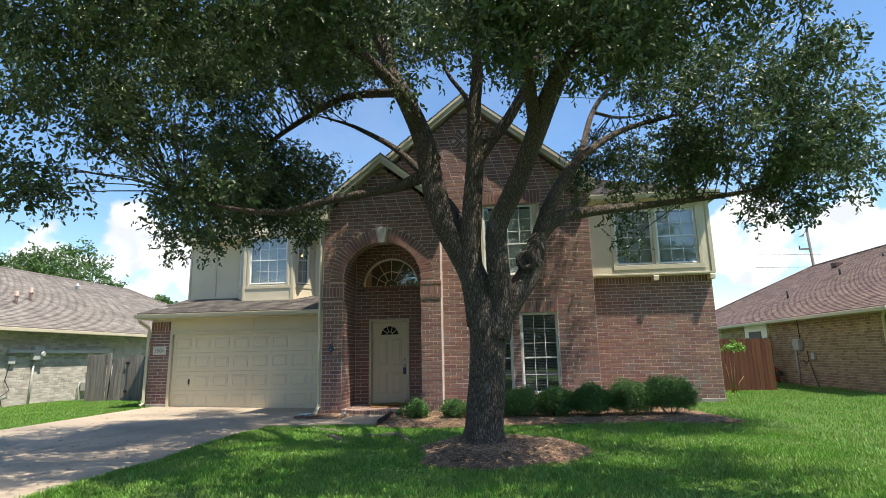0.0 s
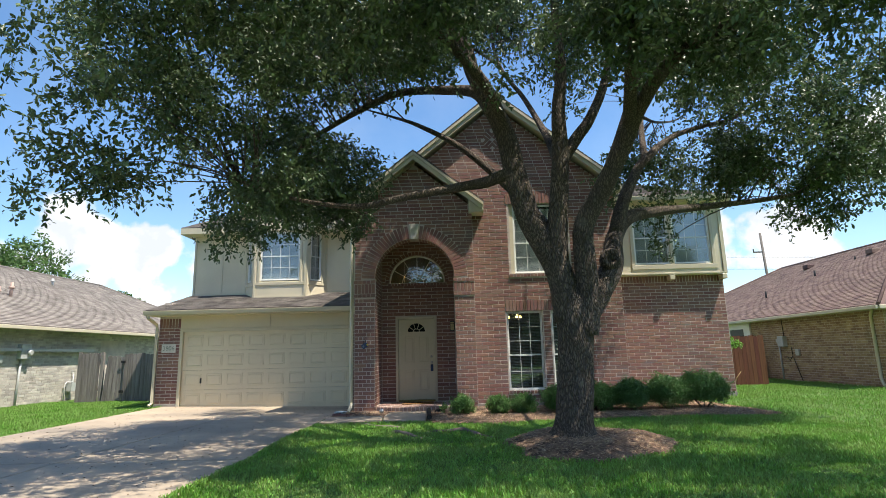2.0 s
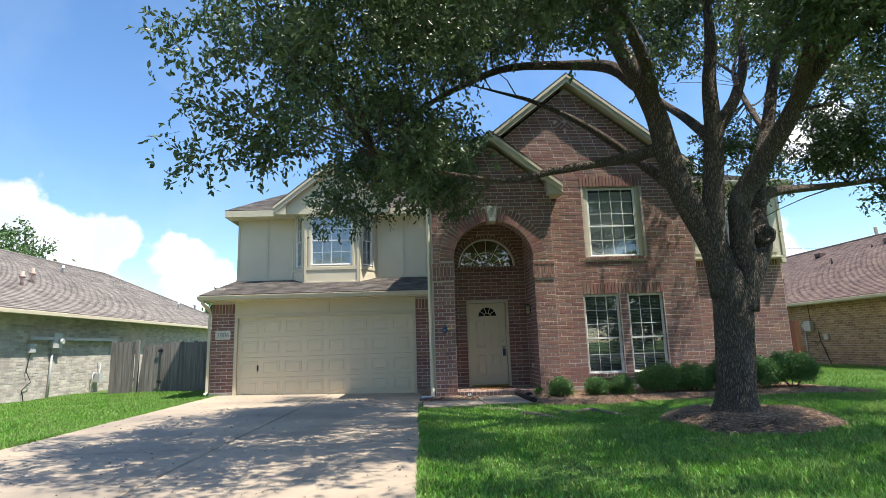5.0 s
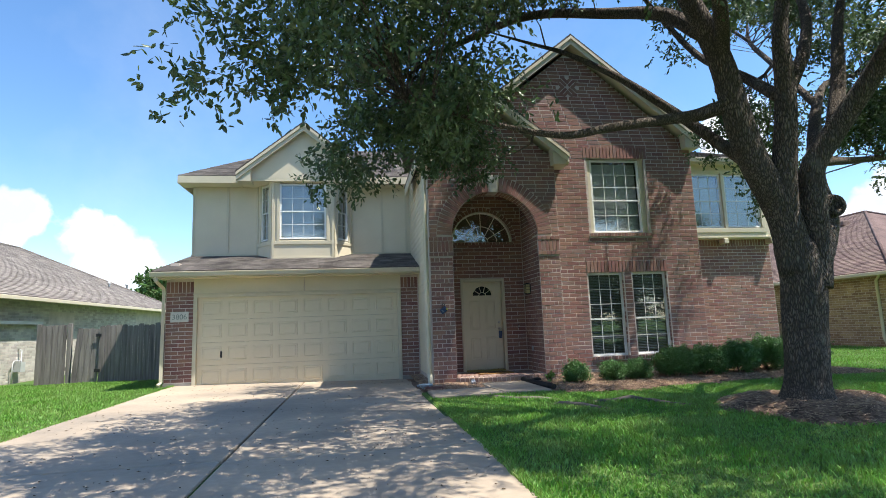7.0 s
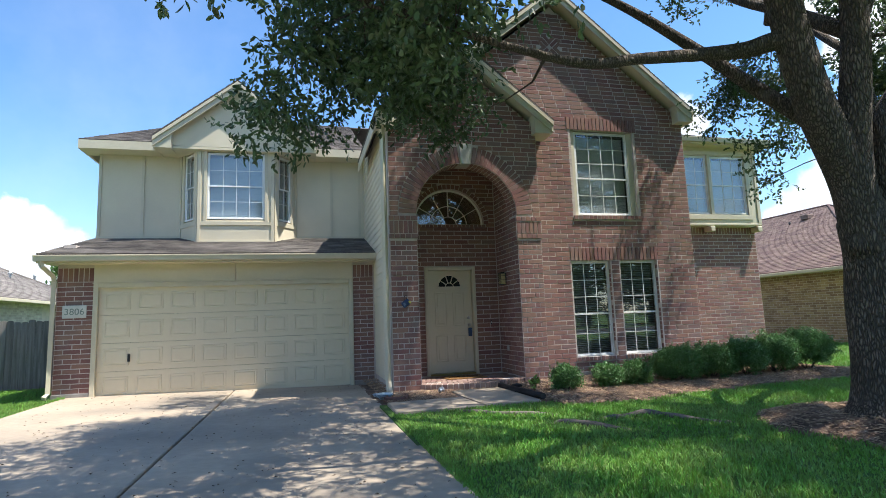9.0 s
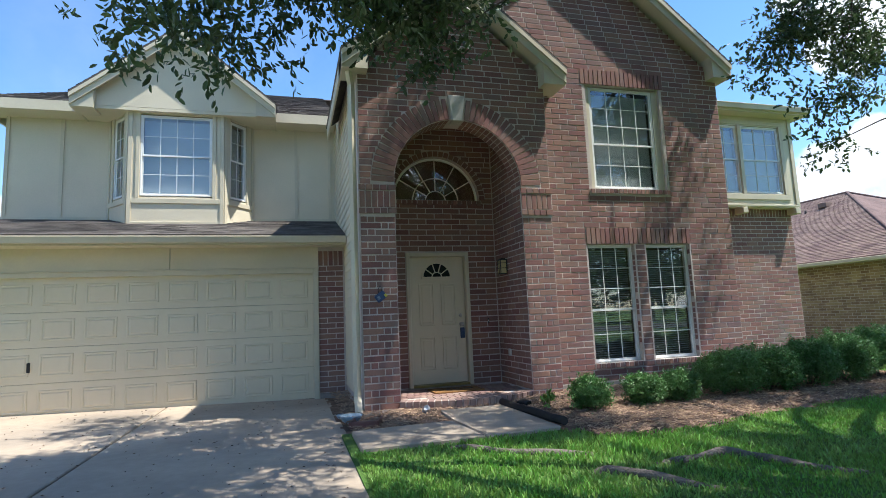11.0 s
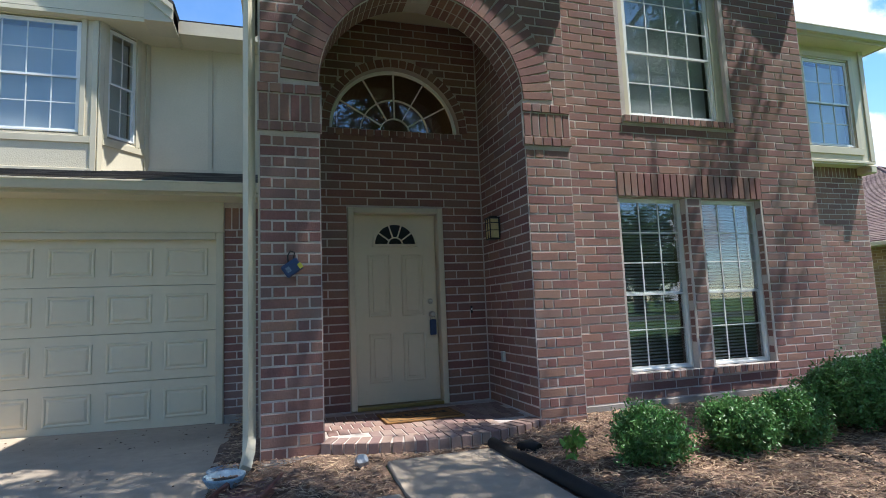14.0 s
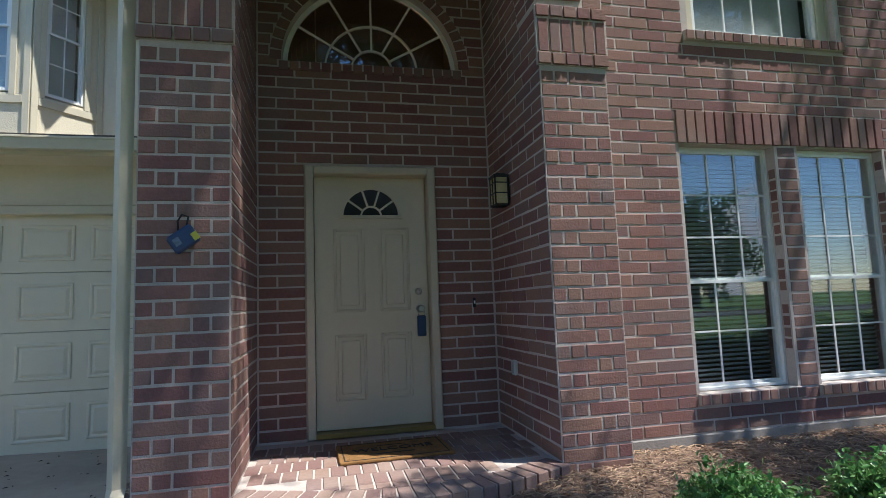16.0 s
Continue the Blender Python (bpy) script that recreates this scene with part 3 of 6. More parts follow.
rec_l = part("wall", B(TX0 + 0.02, AX0, FY + 0.36, DY, -0.1, 4.6), M_MORTAR, house)
rr_b = courses((AX1, DY, 0), (0, -1, 0), (-1, 0, 0), lambda z: [(0, DY - FY - 0.005)], 0.10, 3.07) + courses((AX1, DY, 0), (0, -1, 0), (-1, 0, 0), lambda z: [(0, DY - FY - 0.36)], 3.07, 4.42)
rl_b = courses((AX0, FY, 0), (0, 1, 0), (1, 0, 0), lambda z: [(0.005, DY - FY)], 0.10, 3.07) + courses((AX0, FY, 0), (0, 1, 0), (1, 0, 0), lambda z: [(0.36, DY - FY)], 3.07, 4.42)
part("porch_ceiling", B(AX0, AX1, FY + 0.36, DY, 4.42, 4.5), M_TAN, house, "flat tan porch ceiling")
side_l = part("wall", B(TX0 + 0.012, TX0 + 0.18, FY + 0.36, UY + 0.3, -0.1, 5.3), M_MORTAR, house)
sl_b = courses((TX0 + 0.012, UY, 0), (0, -1, 0), (-1, 0, 0), lambda z: [(UY - FY - 0.42, UY - FY)], 0.0, 4.95)
side_t = part("wall", B(TX1 - 0.18, TX1 - 0.012, FY + 0.36, GY, -0.1, 4.8), M_MORTAR, house)
st_b = courses((TX1 - 0.008, FY, 0), (0, 1, 0), (1, 0, 0), lambda z: [(0, GY - FY)], 0.0, 4.95)
# lap siding on the tower's flank
for i in range(36):
    z = 0.12 + i * 0.145
    bm = bmesh.new()
    prism(bm, [(TX0 - 0.012, FY + 0.43, z), (TX0 - 0.001, FY + 0.43, z + 0.15), (TX0 + 0.013, FY + 0.43, z + 0.15), (TX0 + 0.013, FY + 0.43, z)], (0, UY - FY - 0.43, 0))
    part("siding_board", bm, M_STUCCO, side_l)
part("corner_board", B(TX0 - 0.022, TX0 + 0.01, FY + 0.40, FY + 0.48, 0.1, 5.25), M_TRIM, side_l)

# right wing, lower storey
wing_wall = slab(house, "wall", (0, WY, 0), X, OUT, [GX1 - 0.1, WX1], lambda x: [(-0.1, 3.6)], 0.2, M_MORTAR, "red brick wing wall under the overhang")
wing_bricks = courses((0, WY, 0), X, OUT, lambda z: [(GX1, WX1)], 0.09, 3.06)
wing_extra = soldiers((0, WY, 0), X, OUT, GX1, WX1, 3.06, 3.33)
part("wall", B(GX1 - 0.18, GX1 - 0.012, GY + 0.2, WY + 0.2, -0.1, 5.2), M_MORTAR, house)
gs_b = courses((GX1 - 0.008, GY, 0), (0, 1, 0), (1, 0, 0), lambda z: [(0, WY - GY)], 0.09, 5.2)
part("wall", B(WX1 - 0.2, WX1 - 0.01, WY + 0.2, 25.0, -0.1, 3.6), M_BRICK, house)
# concrete foundation under the brick
for x0, x1, y0, y1 in ((TX1 - 0.02, GX1 + 0.01, GY - 0.02, GY + 0.15), (GX1, WX1 + 0.01, WY - 0.02, WY + 0.15), (TX0 - 0.015, AX0 + 0.01, FY - 0.015, FY + 0.3), (AX1 - 0.01, TX1 + 0.012, FY - 0.015, FY + 0.3)):
    part("foundation", B(x0, x1, y0, y1, -0.12, 0.085 if x0 > TX1 - 0.1 else -0.02), M_CONC2, house, "stained grey concrete slab edge", 0.006)


# ---- windows ----
def window(x0, x1, z0, z1, y, cols, rows, trim=0.0, material=M_WHITE, blind=True, name="window", lab="white-framed sash window with lowered blinds", par=None, m=None, blind_mat=None):
    """A single-hung window that faces -y: frame, two sashes with glazing bars, panes, blind. m turns and places it."""
    w = new(name)
    w.parent = par or house
    if m is not None:
        w.matrix_basis = m
    tagged(w, lab)
    fr = 0.026
    bm = bmesh.new()
    for a in ((x0, x0 + fr, z0, z1), (x1 - fr, x1, z0, z1), (x0 + fr, x1 - fr, z0, z0 + fr), (x0 + fr, x1 - fr, z1 - fr, z1)):
        box(bm, a[0], a[1], y, y + 0.09, a[2], a[3])
    part("frame", bm, material, w, bevel=0.004)
    if trim:
        for a in ((x0 - trim, x0, z0 - 0.01, z1 + 0.01), (x1, x1 + trim, z0 - 0.01, z1 + 0.01)):
            part("casing", B(a[0], a[1], y - 0.01, y + 0.08, a[2], a[3]), M_TRIM, w, bevel=0.004)
    low, top = rows if isinstance(rows, tuple) else (rows, rows)
    zm = z0 + (z1 - z0) * (0.5 if low == top else 0.44)
    for lo, hi, dy, rows in ((z0 + fr, zm + 0.02, 0.026, low), (zm - 0.02, z1 - fr, 0.006, top)):
        s = bmesh.new()
        a, b, t = x0 + fr, x1 - fr, 0.024
        for q in ((a, a + t, lo, hi), (b - t, b, lo, hi), (a + t, b - t, lo, lo + t), (a + t, b - t, hi - t, hi)):
            box(s, q[0], q[1], y + dy, y + dy + 0.022, q[2], q[3])
        part("sash", s, material, w)
        g = part("pane", B(a + t, b - t, y + dy + 0.009, y + dy + 0.013, lo + t, hi - t), M_GLASS, w)
        g.visible_shadow = False
        bars = bmesh.new()
        for c in range(1, cols):
            xx = a + t + (b - a - 2 * t) * c / cols
            box(bars, xx - 0.0065, xx + 0.0065, y + dy + 0.002, y + dy + 0.0088, lo + t, hi - t)
        for r in range(1, rows):
            zz = lo + t + (hi - lo - 2 * t) * r / rows
            box(bars, a + t, b - t, y + dy + 0.003, y + dy + 0.0087, zz - 0.0065, zz + 0.0065)
        part("glazing_bar", bars, material, w)
    if blind:
        bl = bmesh.new()
        step = 0.036 if blind_mat else 0.028
        n = int((z1 - z0 - 0.1) / step)
        for i in range(n):
            zz = z0 + 0.05 + i * step
            prism(bl, [(x0 + fr + 0.01, y + 0.131, zz), (x0 + fr + 0.01, y + 0.134, zz), (x0 + fr + 0.01, y + 0.118, zz + 0.022), (x0 + fr + 0.01, y + 0.115, zz + 0.022)], (x1 - x0 - 2 * fr - 0.02, 0, 0))
        part("blind", bl, blind_mat or M_BLIND, w, "pale slatted blind")
    return w


def sill_bricks(x0, x1, z, y):
    return soldiers((0, y - 0.035, 0), X, OUT, x0, x1, z - 0.085, z + 0.0)


window(*W_A[:2], W_A[2] + 0.02, W_A[3], GY + 0.085, 3, (2, 3), lab="tall white-framed window reflecting trees, blinds down", blind_mat=M_BLIND_DIMMED)
window(*W_B[:2], W_B[2] + 0.02, W_B[3], GY + 0.085, 3, (2, 3), lab="tall white-framed window reflecting trees, blinds down", blind_mat=M_BLIND_DIMMED)
window(W_U[0] + 0.09, W_U[1] - 0.12, W_U[2] + 0.02, W_U[3] - 0.02, GY + 0.06, 4, (2, 3), trim=0.09)
bm = bmesh.new()
box(bm, W_U[1] - 0.029, W_U[1], GY + 0.05, GY + 0.14, W_U[2], W_U[3])
part("window_casing", bm, M_TRIM, house)
for a, b, z in ((W_A[0] - 0.02, W_A[1] + 0.04, W_A[2] + 0.02), (W_B[0] - 0.03, W_B[1] + 0.02, W_B[2] + 0.02), (W_U[0] - 0.05, W_U[1] + 0.05, W_U[2] + 0.0)):
    gable_extra += sill_bricks(a, b, z, GY)
    part("sill_bed", B(a + 0.005, b - 0.005, GY - 0.032, GY + 0.1, z - 0.082, z - 0.004), M_MORTAR, gable_wall)

# brick reveals of the lower windows
for x0, x1, z0, z1 in (W_A, W_B):
    gable_extra += courses((x0 - 0.003, GY, 0), (0, 1, 0), (1, 0, 0), lambda z: [(0.006, 0.083)], z0 + 0.02, z1 - 0.04)
    gable_extra += courses((x1 + 0.003, GY + 0.09, 0), (0, -1, 0), (-1, 0, 0), lambda z: [(0.007, 0.084)], z0 + 0.02, z1 - 0.04)

# ---- front door and fanlight ----
front_door = new("front_door")
front_door.parent = house
tagged(front_door, "closed tan panelled front door with a fan window")
bm = bmesh.new()
cw = 0.065
for q in ((DR[0], DR[0] + cw, DR[2], DR[3]), (DR[1] - cw, DR[1], DR[2], DR[3]), (DR[0] + cw, DR[1] - cw, DR[3] - cw, DR[3])):
    box(bm, q[0], q[1], DY - 0.03, DY + 0.14, q[2], q[3])
part("door_casing", bm, M_TRIM, front_door, bevel=0.008)
LX0, LX1, LZ0, LZ1 = DR[0] + cw, DR[1] - cw, DR[2] + 0.04, DR[3] - cw
leaf = part("door_leaf", B(LX0 + 0.004, LX1 - 0.004, DY + 0.085, DY + 0.13, LZ0, LZ1), M_DOOR, front_door, bevel=0.003)
part("threshold", B(LX0, LX1, DY - 0.02, DY + 0.13, DR[2], DR[2] + 0.035), mat("brass", (0.35, 0.27, 0.10), 0.4, 0.7, var=0.1), front_door, "worn brass threshold")
LCX = (LX0 + LX1) / 2
for sx in (-1, 1):
    for z0, z1 in ((0.22, 0.74), (0.92, 1.60)):
        cx = LCX + sx * 0.185
        bm = bmesh.new()
        a, b, c, d = cx - 0.125, cx + 0.125, DR[2] + 0.04 + z0, DR[2] + 0.04 + z1
        for q in ((a, a + 0.022, c, d), (b - 0.022, b, c, d), (a + 0.022, b - 0.022, c, c + 0.022), (a + 0.022, b - 0.022, d - 0.022, d)):
            box(bm, q[0], q[1], DY + 0.072, DY + 0.086, q[2], q[3])
        box(bm, a + 0.05, b - 0.05, DY + 0.076, DY + 0.086, c + 0.05, d - 0.05)
        part("door_panel", bm, M_DOOR, front_door, bevel=0.005)


def half_fan(cx, zc, r, y, rays, inner, par, material, rim=0.025, lab="half-round window", pane=None):
    w = new("fan_window")
    w.parent = par
    tagged(w, lab)
    bm = bmesh.new()
    n = 24
    for rr, tt in ((r, rim), (inner, 0.014)) + (((inner * 0.45, 0.012),) if r > 0.5 else ()):
        for k in range(n):
            a, b = math.pi * k / n, math.pi * (k + 1) / n
            prism(bm, [(cx + rr * math.cos(a), y, zc + rr * math.sin(a)), (cx + rr * math.cos(b), y, zc + rr * math.sin(b)), (cx + (rr - tt) * math.cos(b), y, zc + (rr - tt) * math.sin(b)), (cx + (rr - tt) * math.cos(a), y, zc + (rr - tt) * math.sin(a))], (0, 0.03, 0))
    box(bm, cx - r, cx + r, y, y + 0.03, zc - rim * 0.6, zc + rim * 0.4)
    for k in range(1, rays):
        th = math.pi * k / rays
        r0 = inner * (0.45 if r > 0.5 else 0.0) if r > 0.5 else inner
        d = Vector((math.cos(th), 0, math.sin(th)))
        s = Vector((-d.z, 0, d.x)) * 0.008
        p0, p1 = Vector((cx, y + 0.003, zc)) + d * r0, Vector((cx, y + 0.003, zc)) + d * (r - rim)
        prism(bm, [p0 - s, p1 - s, p1 + s, p0 + s], (0, 0.02, 0))
    part("frame", bm, material, w)
    bm = bmesh.new()
    prism(bm, [(cx + (r - 0.01) * math.cos(math.pi * k / n), y + 0.014, zc + (r - 0.01) * math.sin(math.pi * k / n)) for k in range(n + 1)], (0, 0.004, 0))
    g = part("pane", bm, pane or M_GLASS, w)
    g.visible_shadow = False
    return w


half_fan(LCX, DR[2] + 0.04 + 1.70, 0.255, DY + 0.060, 5, 0.09, front_door, M_DOOR, 0.028, "dark half-round light in the door", M_PANE_DARKENED)
half_fan(FAN[0], FAN[2], FAN[1], DY + 0.09, 6, 0.40, house, M_WHITE, 0.035, "large half-round fan window over the door")
bm = bmesh.new()
lathe(bm, [(0.03, 0), (0.03, 0.012), (0.022, 0.02), (0.012, 0.03)])
me = finish("lock", bm, M_CHROME)
lock = new("deadbolt", me)
lock.parent = front_door
lock.matrix_basis = pose(LX1 - 0.085, DY + 0.085, DR[2] + 1.11, 90, 0, 0)
bm = bmesh.new()
lathe(bm, [(0.034, 0), (0.034, 0.008), (0.012, 0.014), (0.012, 0.035), (0.028, 0.045), (0.031, 0.06), (0.02, 0.072)])
kn = new("knob", finish("knob", bm, M_CHROME))
kn.parent = front_door
kn.matrix_basis = pose(LX1 - 0.075, DY + 0.085, DR[2] + 0.965, 90, 0, 0)
lockbox = thing("lockbox", "dark blue key lockbox hanging on the door knob", "lockbox")
part("body", B(LX1 - 0.11, LX1 - 0.04, DY + 0.015, DY + 0.055, DR[2] + 0.74, DR[2] + 0.91), M_BLUE, lockbox, bevel=0.008)
bm = bmesh.new()
tube(bm, [(LX1 - 0.10, DY + 0.035, DR[2] + 0.905), (LX1 - 0.10, DY + 0.035, DR[2] + 0.96), (LX1 - 0.088, DY + 0.035, DR[2] + 0.985), (LX1 - 0.062, DY + 0.035, DR[2] + 0.985), (LX1 - 0.05, DY + 0.035, DR[2] + 0.96), (LX1 - 0.05, DY + 0.035, DR[2] + 0.905)], 0.005, 6)
part("shackle", bm, M_CHROME, lockbox)

# ---- garage front ----
GP = (-10.26, -9.65, -4.76, -4.33)                                   # the two brick piers' ends
GB, GT = -0.11, 2.05                                                 # garage door's foot and head
garage_wall = slab(house, "wall", (0, GAY, 0), X, OUT, [GP[0], GP[1], GP[2], -4.3], lambda x: [(-0.15, 2.5)] if x < GP[1] or x > GP[2] else [(2.12, 2.5)], 0.2, M_MORTAR, "brick garage piers")
ga_b = courses((0, GAY, 0), X, OUT, lambda z: [(GP[0], GP[1]), (GP[2], GP[3])], 0.0, 2.16) + soldiers((0, GAY, 0), X, OUT, GP[0], GP[1], 2.16, 2.43) + soldiers((0, GAY, 0), X, OUT, GP[2], GP[3], 2.16, 2.43)
gl_b = courses((GP[0] - 0.008, UY, 0), (0, -1, 0), (-1, 0, 0), lambda z: [(0, UY - GAY)], 0.09, 2.43)
part("wall", B(GP[0], GP[0] + 0.2, GAY + 0.2, 25, -0.1, 2.9), M_MORTAR, house)
part("foundation", B(GP[0] - 0.02, GP[1], GAY - 0.02, GAY + 0.15, -0.15, 0.085), M_CONC2, house, bevel=0.006)
part("foundation", B(GP[2] + 0.012, -4.31, GAY - 0.02, GAY + 0.15, -0.15, 0.0), M_CONC2, house, bevel=0.006)
bm = bmesh.new()
for q in ((GP[1], GP[1] + 0.085, GB, 2.12), (GP[2] - 0.085, GP[2], GB, 2.12), (GP[1] + 0.085, GP[2] - 0.085, GT - 0.01, 2.12)):
    box(bm, q[0], q[1], GAY - 0.03, GAY + 0.12, q[2], q[3])
part("garage_casing", bm, M_TRIM, house, bevel=0.006)
FZ = (GP[1] + GP[2]) / 2 + 0.1
for a, b in ((GP[1], FZ - 0.003), (FZ + 0.003, GP[2])):
    part("frieze_board", B(a + 0.003, b - 0.003, GAY - 0.022, GAY + 0.004, 2.123, 2.50), M_TAN, house, "wide tan board over the garage door", 0.003)
part("head_drip", B(GP[1] - 0.01, GP[2] + 0.01, GAY - 0.05, GAY - 0.024, 2.118, 2.14), M_TRIM, house, bevel=0.004)
garage_door = new("garage_door")
garage_door.parent = house
tagged(garage_door, "closed tan sectional double garage door")
GL, GR = GP[1] + 0.085, GP[2] - 0.085
SECT = (GT - GB - 0.03) / 4
PANEL = (GR - GL - 0.06) / 8
# pressed steel panel: a lip, a groove and a raised field
hw, hh = PANEL * 0.39, 0.165
bm = bmesh.new()
rings = [[bm.verts.new((sx * (hw - i), y, sz * (hh - i))) for sx, sz in ((-1, -1), (1, -1), (1, 1), (-1, 1))] for i, y in ((0, 0.002), (0.008, -0.009), (0.022, -0.010), (0.036, -0.002), (0.062, -0.012))]
for r0, r1 in zip(rings, rings[1:]):
    for k in range(4):
        bm.faces.new((r0[k], r0[(k + 1) % 4], r1[(k + 1) % 4], r1[k]))
bm.faces.new(rings[-1])
PRESSED = finish("raised_panel", bm, M_GARAGE)
for r in range(4):
    z0 = GB + 0.03 + r * SECT
    bm = B(GL, GR, GAY + 0.05, GAY + 0.09, z0, z0 + SECT - 0.004)
    part("section", bm, M_GARAGE, garage_door, bevel=0.004)
    for c in range(8):
        o = new("raised_panel", PRESSED)
        o.parent = garage_door
        o.matrix_basis = Matrix.Translation((GL + 0.03 + (c + 0.5) * PANEL, GAY + 0.05, z0 + SECT / 2))
hb = part("handle", B(-9.04, -9.00, GAY + 0.02, GAY + 0.05, 0.62, 0.77), M_DARK, garage_door, "black garage lock handle", 0.006)
part("door_seal", B(GL, GR, GAY + 0.055, GAY + 0.085, GB - 0.01, GB + 0.03), M_BLACK, garage_door)

# ---- upper left storey: panelled front, bay window ----
upper = slab(house, "wall", (0, UY, 0), X, OUT, [-10.20, -8.50, -5.95, -4.2], lambda x: [(3.0, 5.30)] if x < -8.5 or x > -5.95 else [(3.0, 3.2), (5.2, 5.3)], 0.15, M_STUCCO, "tan panelled upper wall")
for x in (-10.17, -9.30, -5.10, -4.42):
    part("batten", B(x - 0.03, x + 0.03, UY - 0.022, UY - 0.001, 3.3, 5.25), M_TRIM, upper)
part("skirt_board", B(-10.21, -4.3, UY - 0.03, UY - 0.001, 3.14, 3.30), M_TRIM, upper)
part("wall", B(-10.20, -10.05, UY + 0.15, 25, 2.9, 5.3), M_STUCCO, house)
BX = ((-8.52, UY), (-8.05, 17.42), (-6.42, 17.42), (-5.93, UY))
bay = new("bay_window")
bay.parent = house
tagged(bay, "angled tan bay with three white sash windows")
for (xa, ya), (xb, yb), kind in ((BX[0], BX[1], 0), (BX[1], BX[2], 1), (BX[2], BX[3], 2)):
    L = math.hypot(xb - xa, yb - ya)
    m = Matrix.Translation((xa, ya, 0)) @ Matrix.Rotation(math.atan2(yb - ya, xb - xa), 4, "Z")
    wx = (0.20, L - 0.21) if kind == 1 else ((0.22, L - 0.14) if kind == 0 else (0.14, L - 0.22))
    for q in ((0, wx[0], 3.0, 5.3), (wx[1], L, 3.0, 5.3), (wx[0], wx[1], 3.0, 3.58), (wx[0], wx[1], 5.14, 5.3)):
        bm = bmesh.new()
        box(bm, q[0], q[1], 0, 0.14, q[2], q[3], m)
        part("bay_panel", bm, M_STUCCO, bay)
    bm = bmesh.new()
    for q in ((0, 0.07, 3.02, 5.28), (L - 0.07, L, 3.02, 5.28), (0.07, L - 0.07, 3.02, 3.12), (0.07, L - 0.07, 3.46, 3.55), (wx[0] - 0.07, wx[0] - 0.005, 3.55, 5.2), (wx[1] + 0.005, wx[1] + 0.07, 3.55, 5.2)):
        box(bm, q[0], q[1], -0.022, -0.001, q[2], q[3], m)
    part("trim_board", bm, M_TRIM, bay, bevel=0.004)
    w = window(wx[0], wx[1], 3.60, 5.12, 0.0, 4 if kind == 1 else 2, 2, m=m, lab="white sash window in the bay with blinds")

# ---- box-out over the wing ----
BO = (2.24, 5.58, 15.90, 3.27, 5.30)
w1, w2 = (3.12, 4.09), (4.20, 5.22)
boxout = slab(house, "wall", (0, BO[2], 0), X, OUT, [BO[0], w1[0], w1[1], w2[0], w2[1], BO[1]], lambda x: [(BO[3], 3.54), (5.05, BO[4])] if w1[0] < x < w1[1] or w2[0] < x < w2[1] else [(BO[3], BO[4])], 0.14, M_STUCCO, "tan stucco overhanging upper wall")
part("wall", B(BO[1] - 0.14, BO[1], BO[2] + 0.14, 25, BO[3], BO[4]), M_STUCCO, house)
part("overhang_soffit", B(BO[0], BO[1], BO[2], WY + 0.1, BO[3] - 0.03, BO[3] - 0.001), M_TAN, house)
for a, b in (w1, w2):
    window(a, b, 3.55, 5.04, BO[2] + 0.01, 3, 2, lab="white sash window in the overhanging wall")
bm = bmesh.new()
for q in ((w1[0] - 0.10, w1[0] - 0.01, 3.53, 5.07), (w1[1] + 0.01, w2[0] - 0.01, 3.53, 5.07), (w2[1] + 0.01, w2[1] + 0.10, 3.53, 5.07), (w1[0] - 0.10, w2[1] + 0.14, 3.41, 3.528), (w1[0] - 0.10, w2[1] + 0.1, 5.072, 5.15), (BO[1] - 0.08, BO[1] + 0.02, 3.31, 5.295), (BO[0], BO[1] + 0.02, 3.265, 3.308)):
    box(bm, q[0], q[1], BO[2] - 0.024, BO[2] - 0.001, q[2], q[3])
part("trim_board", bm, M_TRIM, boxout, bevel=0.004)
for x in (4.08, 5.50):
    part("bracket", B(x - 0.07, x + 0.07, BO[2] - 0.05, WY, BO[3] - 0.16, BO[3] - 0.032), M_TRIM, house, "tan timber bracket", 0.012)


# ---- roofs ----
def roof_plane(name, pts, thick, material, par, lab=""):
    bm = bmesh.new()
    n = (Vector(pts[1]) - Vector(pts[0])).cross(Vector(pts[2]) - Vector(pts[0])).normalized()
    if n.z < 0:
        n = -n
    prism(bm, pts, n * thick)
    return part(name, bm, material, par, lab)


